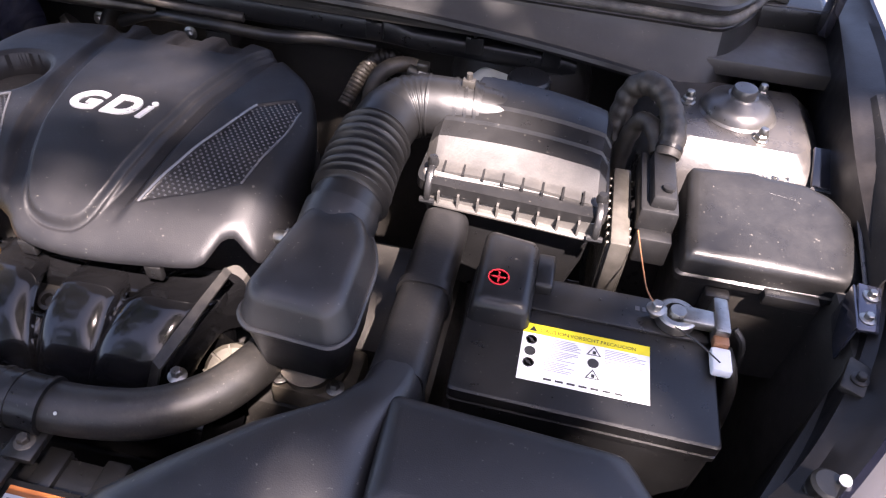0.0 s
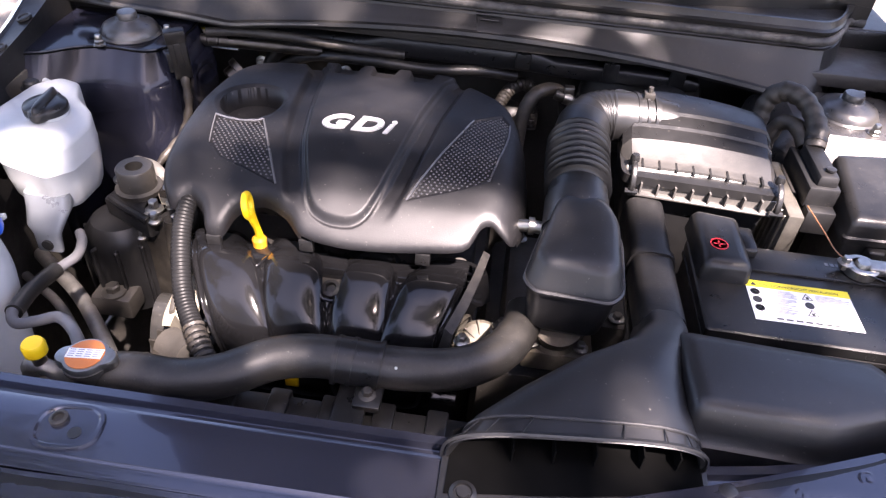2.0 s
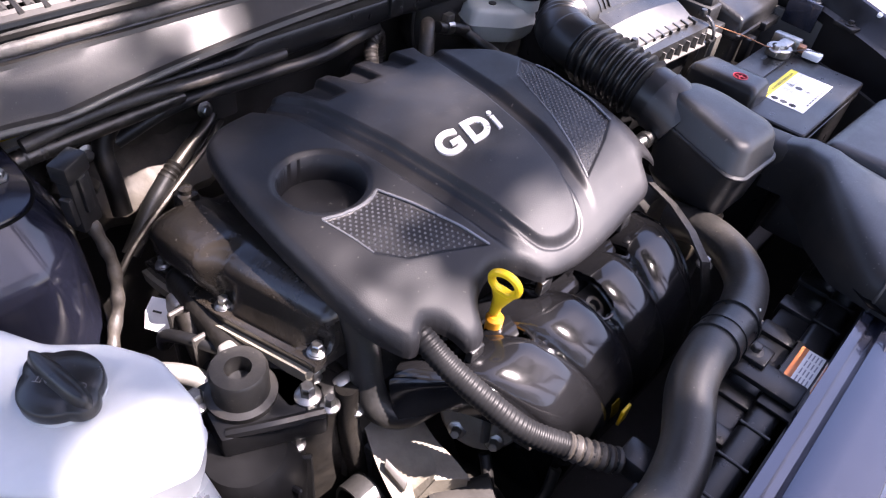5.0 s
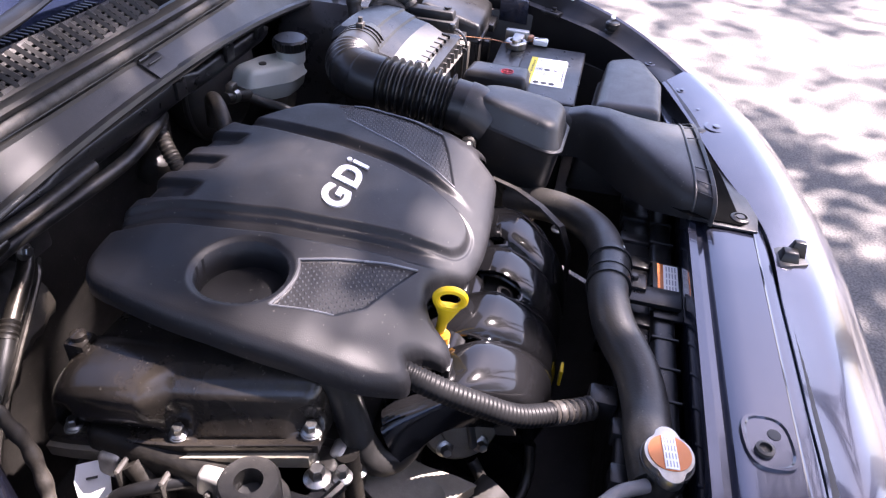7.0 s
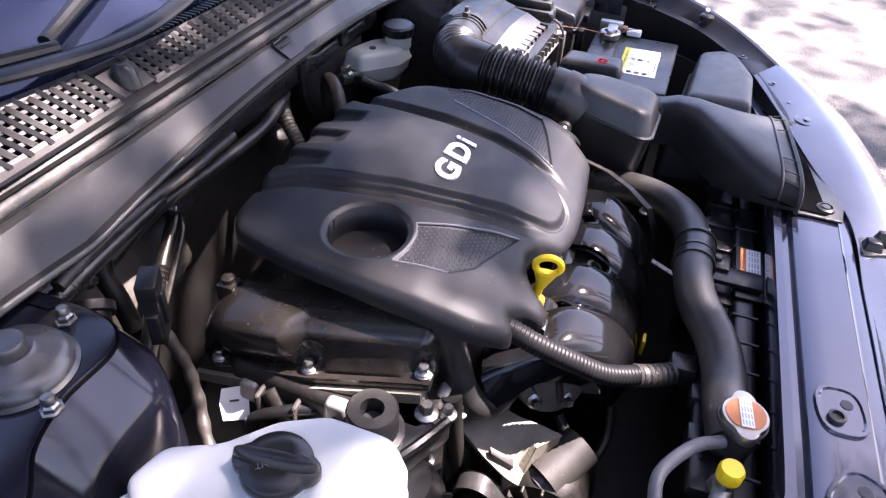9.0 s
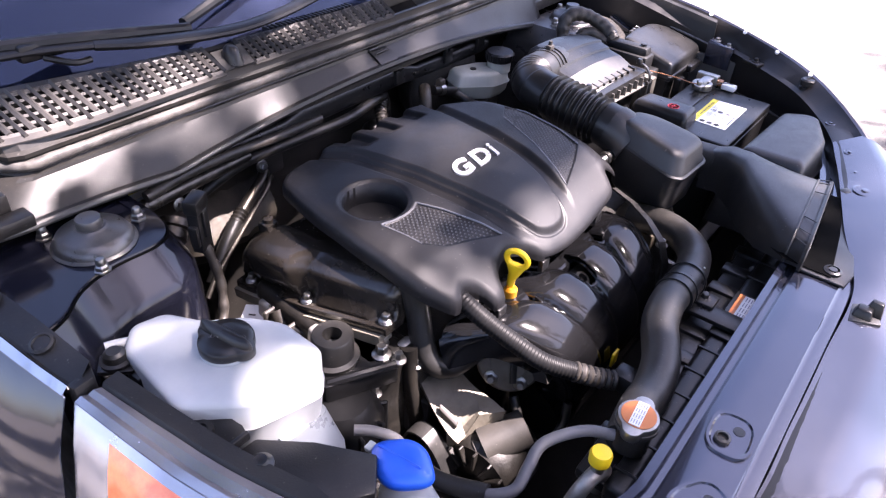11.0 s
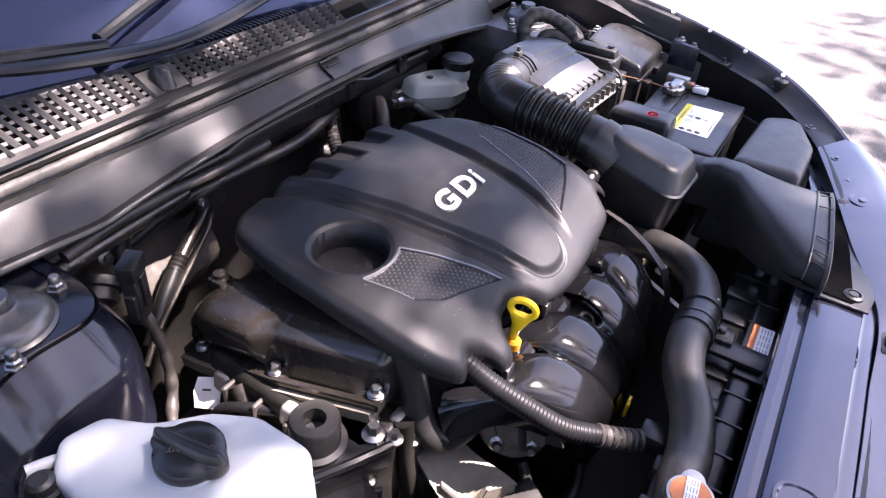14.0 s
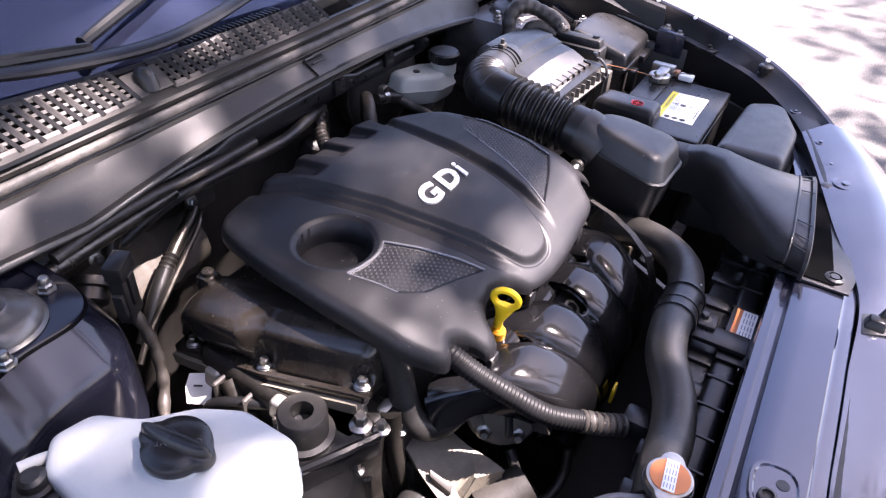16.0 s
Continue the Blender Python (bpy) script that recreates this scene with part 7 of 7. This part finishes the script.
part("neck", lathe([(0.031, 0), (0.031, 0.014), (0, 0.014)], 32, pose(-0.563, 0.482, 0.868)), WHITE_PE, tank)
CAP_TURN = -82


def cap_radius(i):
    a = 2 * math.pi * i / 96
    return 0.0315 + 0.0075 * max(0.0, (abs(math.cos(a)) - 0.90) / 0.10) ** 1.3 + 0.0004 * math.sin(a * 48)


capv = loft([[(cap_radius(i) * s * math.cos(2 * math.pi * i / 96), cap_radius(i) * s * math.sin(2 * math.pi * i / 96), z) for i in range(96)] for s, z in ((0.94, 0), (1, 0.003), (1, 0.011), (0.95, 0.0145), (0.5, 0.0165), (0.02, 0.017))])
capob = part("cap", moved(capv, pose(-0.563, 0.482, 0.873, 0, 0, CAP_TURN)), PLASTIC, tank, "black screw cap with a winged grip", 60)
part("grip", moved(loft([[(L * math.copysign(abs(math.cos(a)) ** 0.7, math.cos(a)), w * math.sin(a), z) for a in [2 * math.pi * i / 28 for i in range(28)]] for L, w, z in ((0.0385, 0.0110, 0.008), (0.0380, 0.0090, 0.016), (0.0360, 0.0055, 0.0225), (0.0320, 0.0030, 0.0245))]), pose(-0.563, 0.482, 0.873, 0, 0, CAP_TURN)), PLASTIC, capob, "", 50)
part("lettering", flat_text("COOLANT", 0, 0, 0, 0.0085, pose(-0.549, 0.462, 0.8915, 0, 0, 127)), EDGE, capob)
tb = thing("tank_bracket", (-0.648, 0.57, 0.80), "black bracket with a rubber grommet beside the coolant tank", "bracket")
part("plate", prism([(-0.672, 0.575), (-0.655, 0.598), (-0.628, 0.580), (-0.622, 0.555), (-0.645, 0.548)], 0.846, 0.852, 0.0015), PLASTIC, tb)
part("post", box((-0.648, 0.535, 0.78), (-0.622, 0.560, 0.848), 0.004), PLASTIC, tb)
part("grommet", lathe([(0.017, 0), (0.018, 0.005), (0.014, 0.007), (0.012, 0.014), (0.008, 0.017), (0, 0.017)], 26, pose(-0.648, 0.574, 0.852)), RUBBER, tb)
hbk = thing("headlamp_bracket", (-0.645, 0.42, 0.80), "black bracket plate behind the headlamp", "bracket")
part("plate", prism([(-0.664, 0.452), (-0.618, 0.456), (-0.612, 0.40), (-0.618, 0.382), (-0.655, 0.385)], 0.842, 0.847, 0.0015), PLASTIC, hbk)
part("lip", box((-0.664, 0.448, 0.842), (-0.618, 0.454, 0.856), 0.002), PLASTIC, hbk)
part("lip", box((-0.656, 0.382, 0.842), (-0.616, 0.388, 0.854), 0.002), PLASTIC, hbk)
part("boss", lathe([(0.013, 0), (0.012, 0.006), (0.006, 0.007), (0.005, 0.004), (0, 0.004)], 22, pose(-0.645, 0.424, 0.847)), RUBBER, hbk)
arm_ = thing("lamp_support", (-0.63, 0.35, 0.78), "black support arm with a push rivet", "bracket")
part("arm", prism([(-0.655, 0.383), (-0.612, 0.380), (-0.575, 0.33), (-0.545, 0.27), (-0.58, 0.24), (-0.625, 0.27), (-0.645, 0.32)], 0.825, 0.842, 0.003), RAIL, arm_)
part("rivet", lathe([(0.0135, 0), (0.0135, 0.003), (0.009, 0.006), (0.007, 0.009), (0.004, 0.008), (0, 0.008)], 22, pose(-0.630, 0.350, 0.842)), PLASTIC, arm_)

# ---- radiator cap, filler, washer cap, hoses
fill = thing("radiator_filler", (-0.303, 0.087, 0.76), "radiator filler neck with a steel cap and orange label", "radiator cap")
part("neck", lathe([(0.021, 0), (0.021, 0.035), (0.026, 0.038), (0.026, 0.043), (0, 0.043)], 28, pose(-0.303, 0.087, 0.772)), DARK, fill)
ears = []
for i in range(64):
    a = 2 * math.pi * i / 64
    ears.append(0.0245 + 0.009 * max(0, abs(math.cos(a)) - 0.86) / 0.14)
rc = pose(-0.303, 0.087, 0.816, 0, 0, 6)
rcap = part("cap", moved(loft([[(k * s * math.cos(2 * math.pi * i / 64), k * s * math.sin(2 * math.pi * i / 64), z) for i, k in enumerate(ears)] for s, z in ((0.97, -0.006), (1.0, -0.004), (1.0, 0.004), (0.96, 0.007), (0.5, 0.0085), (0.02, 0.009))]), rc), STEEL, fill, "steel cap with two ears")
part("cap_label", moved(lathe([(0, 0.0088), (0.0205, 0.0078), (0.0205, 0.0086), (0, 0.0096)], 32), rc), ORANGE, rcap, "orange warning label")
part("label_band", moved(box((-0.019, -0.0065, 0.009), (0.019, 0.0065, 0.0102), 0), rc), PAPER, rcap, "white band with print")
tagged(part("text_bar", moved(join(*[box((-0.017 + 0.009 * (i // 4), -0.005 + 0.003 * (i % 4), 0.0102), (-0.0105 + 0.009 * (i // 4), -0.004 + 0.003 * (i % 4), 0.0104), 0) for i in range(16)]), rc), GREYPRINT, rcap), kind="stuff")
over = thing("overflow_hose", (-0.40, 0.16, 0.76), "grey rubber overflow hose at the radiator cap", "hose")
part("hose", tube([(-0.325, 0.102, 0.797), (-0.346, 0.132, 0.800), (-0.384, 0.160, 0.792), (-0.415, 0.160, 0.780), (-0.445, 0.158, 0.772), (-0.468, 0.185, 0.765), (-0.478, 0.235, 0.752), (-0.473, 0.284, 0.745), (-0.462, 0.315, 0.745), (-0.471, 0.346, 0.745), (-0.485, 0.365, 0.745)], 0.0070, 14), HOSEGREY, over)
part("sleeve", tube([(-0.464, 0.180, 0.7655), (-0.477, 0.235, 0.752), (-0.474, 0.284, 0.745)], 0.0108, 14), RUBBER, over, "black rubber sleeve")
yc = thing("air_conditioning_port", (-0.37, 0.097, 0.76), "yellow capped service port on a silver pipe", "service port")
part("cap", lathe([(0.0125, 0), (0.013, 0.012), (0.011, 0.016), (0, 0.017)], 24, pose(-0.372, 0.097, 0.802)), YELLOW, yc)
part("stem", lathe([(0.008, -0.03), (0.008, 0), (0.011, 0.001), (0.011, 0.004), (0, 0.004)], 18, pose(-0.372, 0.097, 0.800)), STEEL, yc)
part("pipe", tube([(-0.405, 0.112, 0.72), (-0.396, 0.103, 0.765), (-0.374, 0.097, 0.780), (-0.352, 0.095, 0.766), (-0.345, 0.10, 0.72)], 0.0095, 14), ALU, yc)
acp = thing("condenser_pipes", (-0.5, 0.33, 0.58), "two bare aluminium pipes beside the radiator", "pipe")
part("pipe", tube([(-0.36, 0.17, 0.55), (-0.385, 0.215, 0.59), (-0.430, 0.270, 0.61), (-0.516, 0.354, 0.62), (-0.615, 0.425, 0.62), (-0.645, 0.455, 0.60)], 0.0115, 16), ALU, acp)
part("pipe", tube([(-0.44, 0.22, 0.56), (-0.475, 0.275, 0.585), (-0.55, 0.345, 0.60), (-0.64, 0.40, 0.60)], 0.0075, 12), ALU, acp)
wash = thing("washer_reservoir", (-0.53, 0.19, 0.45), "white washer fluid reservoir with a blue cap", "washer reservoir")
WC = pose(-0.531, 0.246, 0.824, -10, -8, 2)
part("tank", tube([(-0.532, 0.245, 0.820), (-0.535, 0.235, 0.77), (-0.540, 0.20, 0.70), (-0.545, 0.16, 0.60), (-0.545, 0.15, 0.48)], lambda s, l: 0.022 + 0.058 * min(1, s * 1.5), 24), WHITE_PE, wash)
drop = [(k * 0.028 * math.cos(a), k * (0.030 + 0.010 * abs(math.sin(a)) ** 5) * math.sin(a)) for k in (1,) for a in [2 * math.pi * i / 40 for i in range(40)]]
wcap = part("cap", moved(loft([[(x * s, y * s, z) for x, y in drop] for s, z in ((0.94, 0), (1.0, 0.003), (1.0, 0.009), (0.93, 0.014), (0.7, 0.019), (0.35, 0.0215), (0.05, 0.022))]), WC), BLUE, wash, "blue snap cap", 40)
part("cap_ridge", moved(box((-0.001, -0.028, 0.012), (0.001, 0.030, 0.0225), 0.0008, 1), WC), BLUE, wcap)
part("tab", moved(box((-0.006, 0.040, 0.002), (0.006, 0.050, 0.010), 0.002), WC), AGED_PE, wcap, "worn pale tab")
rad = thing("radiator_hose", (-0.05, 0.14, 0.76), "thick black radiator hose above the radiator", "radiator hose")
part("hose", tube([(-0.315, 0.09, 0.785), (-0.262, 0.098, 0.786), (-0.215, 0.100, 0.783), (-0.165, 0.112, 0.788), (-0.11, 0.140, 0.797), (-0.06, 0.150, 0.80), (-0.012, 0.150, 0.798), (0.045, 0.155, 0.793), (0.10, 0.172, 0.786), (0.145, 0.21, 0.778), (0.170, 0.26, 0.770), (0.178, 0.31, 0.755)], 0.0255, 24), HOSE, rad)
part("hose_band", tube([(-0.040, 0.150, 0.7995), (0.010, 0.150, 0.7975)], 0.0275, 26, smooth=False), PLASTIC, rad)
part("band_rib", join(*[tube([(x, 0.150, 0.7985), (x + 0.005, 0.150, 0.798)], 0.0292, 26, smooth=False) for x in (-0.042, -0.024, 0.008)]), PLASTIC, rad)
part("white_mark", lathe([(0, 0), (0.0018, 0), (0.0018, 0.001), (0, 0.001)], 10, pose(0.032, 0.136, 0.8145, 40)), AGED_PE, rad)
hb = thing("hose_bracket", (0.0, 0.10, 0.76), "black bracket with an orange and white warning label", "bracket")
part("arm", box((-0.032, 0.052, 0.772), (0.004, 0.135, 0.780), 0.002), PLASTIC, hb)
part("bolt", bolt((0.003, 0.116, 0.784), 0.006, 0.008), DARK, hb)
part("boss", box((-0.012, 0.098, 0.776), (0.020, 0.134, 0.786), 0.003), PLASTIC, hb)
part("label_plate", box((-0.045, 0.048, 0.766), (0.075, 0.086, 0.770), 0.001), PLASTIC, hb)
part("label", box((0.008, 0.052, 0.770), (0.070, 0.080, 0.7706), 0), PAPER, hb, "white warning label")
part("label_band", box((0.008, 0.072, 0.7706), (0.070, 0.080, 0.7709), 0), ORANGE, hb, "orange band")
tagged(part("text_bar", join(*[box((0.012 + 0.0145 * i, 0.055 + 0.004 * j, 0.7706), (0.023 + 0.0145 * i, 0.0565 + 0.004 * j, 0.7708), 0) for i in range(4) for j in range(4)]), GREYPRINT, hb), kind="stuff")

# radiator and fan shroud
radi = thing("radiator", (0.07, 0.07, 0.32), "dark radiator behind the crossmember", "radiator")
part("core", box((-0.36, 0.060, 0.32), (0.50, 0.083, 0.735), 0.003), DARK, radi)
part("top_tank", box((-0.37, 0.056, 0.735), (0.51, 0.087, 0.765), 0.008, 3), PLASTIC, radi)
for i in range(16):
    part("tank_rib", box((-0.34 + 0.052 * i, 0.054, 0.737), (-0.336 + 0.052 * i, 0.0885, 0.767), 0.001, 1), PLASTIC, radi)
shroud = thing("fan_shroud", (-0.02, 0.10, 0.35), "black plastic fan shroud with ribs", "fan shroud")
part("frame", join(box((-0.36, 0.086, 0.735), (0.36, 0.125, 0.752), 0.004), box((-0.36, 0.086, 0.33), (-0.33, 0.10, 0.60), 0.004), box((0.33, 0.086, 0.33), (0.36, 0.10, 0.75), 0.004)), PLASTIC, shroud)
for i in range(10):
    part("shroud_rib", box((-0.30 + 0.062 * i, 0.086, 0.735), (-0.275 + 0.062 * i, 0.13, 0.758), 0.003), PLASTIC, shroud)
gear = thing("gearbox", (0.24, 0.44, 0.34), "dark gearbox beside the engine", "gearbox")
part("case", box((0.12, 0.28, 0.34), (0.36, 0.60, 0.66), 0.03), DARK, gear)
part("top_housing", box((0.15, 0.36, 0.60), (0.34, 0.56, 0.70), 0.02), DARK, gear)
for q in ((0.17, 0.38, 0.70), (0.32, 0.38, 0.70), (0.17, 0.54, 0.70), (0.32, 0.54, 0.70)):
    part("bolt", bolt(q, 0.007, 0.008), STEEL, gear)
bs = thing("hood_bump_stop", (0.708, 0.190, 0.868), "black rubber hood stop on the fender rail", "bump stop")
part("rubber", lathe([(0.014, 0), (0.014, 0.010), (0.012, 0.012), (0.015, 0.014), (0.015, 0.024), (0.012, 0.027), (0, 0.027)], 24, pose(0.708, 0.190, 0.866)), RUBBER, bs)


# ---- unseen trees: two for the dappled shade, three added to block sky light
def build_tree(base, crown, radii, seed, count=190, gaps=(), leaf=1.0):
    """A tree with limbs and a crown of leaf clumps; gaps are openings in the crown along the sun's way: a place and a width."""
    rnd = random.Random(seed)
    tree = thing("tree", base, "unseen leafy tree placed to shape sun and sky light", "tree")
    base, crown = Vector(base), Vector(crown)
    top = base.lerp(crown, 0.75) + Vector((0, 0, 0.6))
    part("trunk", tube([base, base.lerp(top, 0.3) + Vector((0.1, 0.05, 0.3)), base.lerp(top, 0.65) + Vector((0, 0.1, 0.3)), top], lambda s, l: 0.24 - 0.16 * s, 12, 0.2), BARK, tree)

    def open_at(p):
        for q, w in gaps:
            d = p - Vector(q)
            if (d - SUN_TO * d.dot(SUN_TO)).length < w:
                return True
        return False

    clumps = []
    while len(clumps) < count:
        v = Vector([rnd.uniform(-1, 1) for _ in range(3)])
        if v.length < 1:
            clumps.append(crown + Vector((v.x * radii[0], v.y * radii[1], v.z * radii[2])))
    for i in range(9):
        q = clumps[i * 13]
        way = [base.lerp(top, 0.55 + 0.04 * i), base.lerp(top, 0.7).lerp(q, 0.4) + Vector((0, 0, 0.3)), q]
        if not any(open_at(p) for p in spline(way, 0.05)):
            part("limb", tube(way, lambda s, l: 0.07 * (1 - s) + 0.012, 8, 0.2), BARK, tree)
    verts, faces = [], []
    for c in clumps:
        size = rnd.uniform(0.22, 0.5)
        for _ in range(26):
            p = c + Vector([rnd.gauss(0, size * 0.55) for _ in range(3)])
            m = Euler([rnd.uniform(-0.9, 0.9), rnd.uniform(-0.9, 0.9), rnd.uniform(0, 6.3)]).to_matrix()
            a = rnd.uniform(0.05, 0.085) * leaf
            if open_at(p):
                continue
            n = len(verts)
            verts += [p + m @ Vector(v) for v in ((-a, 0, 0), (0, -a * 0.5, 0.012), (a * 1.1, 0, -0.01), (0, a * 0.5, 0.012))]
            faces += [(n, n + 1, n + 2), (n, n + 2, n + 3)]
    tagged(part("crown", (verts, faces), LEAF, tree, "crown of small green leaves"), kind="stuff")
    return tree


BARK = surface("bark", (0.07, 0.05, 0.035), (0.14, 0.10, 0.07), (0.8, 0.95), scale=6, bump=0.6, grain=40)
LEAF = surface("leaf", (0.045, 0.075, 0.02), (0.08, 0.12, 0.035), (0.45, 0.6), scale=3, bump=0.0)
# Openings set by hand so the sun lands on chosen spots
GAPS = [((0.33, 0.485, 0.89), 0.075), ((0.40, 0.48, 0.89), 0.08), ((0.48, 0.475, 0.88), 0.075), ((0.53, 0.51, 0.85), 0.07),
        ((-0.12, 0.322, 0.845), 0.040), ((-0.075, 0.322, 0.845), 0.050), ((-0.03, 0.320, 0.845), 0.050), ((0.015, 0.320, 0.845), 0.048), ((0.06, 0.324, 0.845), 0.046), ((0.10, 0.335, 0.84), 0.044), ((-0.085, 0.360, 0.87), 0.045), ((-0.268, 0.522, 0.835), 0.030),
        ((-0.30, 0.335, 0.66), 0.115), ((-0.55, 0.41, 0.86), 0.055), ((-0.40, 0.525, 0.785), 0.07), ((-0.385, 0.465, 0.795), 0.035), ((0.124, 0.285, 0.712), 0.05), ((-0.11, 0.120, 0.82), 0.035), ((0.345, 0.31, 0.85), 0.035), ((0.70, 0.47, 0.88), 0.075), ((-0.50, 0.62, 0.78), 0.055), ((-0.68, 0.60, 0.88), 0.05), ((-0.39, 0.62, 0.81), 0.05), ((0.77, 0.68, 0.90), 0.10), ((0.66, 0.60, 0.88), 0.075), ((0.73, 0.60, 0.88), 0.085),
        ((0.80, 0.46, 0.89), 0.07), ((-0.60, 0.872, 1.008), 0.042), ((-0.53, 0.870, 1.008), 0.042), ((-0.46, 0.868, 1.008), 0.040), ((-0.39, 0.868, 1.006), 0.036), ((-0.32, 0.866, 1.005), 0.032), ((0.68, 0.655, 0.87), 0.06), ((0.12, -0.16, 0.80), 0.09), ((-0.18, -0.18, 0.80), 0.09), ((0.46, -0.07, 0.84), 0.08), ((0.77, 0.18, 0.87), 0.07), ((0.31, 0.60, 0.94), 0.06)]
build_tree((4.4, -6.9, 0), Vector((0, 0.4, 0.85)) + SUN_TO * 7.6, (3.0, 2.7, 1.6), 206, 600, GAPS)
build_tree((8.9, -9.5, 0), Vector((4.0, -2.0, 0)) + SUN_TO * 12.5, (2.6, 2.4, 1.7), 5, 150)
# Added trees that darken sky reflections and the bay's ambient light
build_tree((-5.5, -9.5, 0), (-4.6, -7.6, 5.8), (3.6, 3.2, 2.8), 11, 260, (), 1.5)
build_tree((-0.6, -13.5, 0), (-0.6, -12.0, 6.4), (4.0, 3.4, 3.2), 12, 260, (), 1.6)
build_tree((-6.4, 0.4, 0), (-5.3, 0.2, 6.2), (2.9, 3.6, 2.4), 13, 280, (), 1.6)
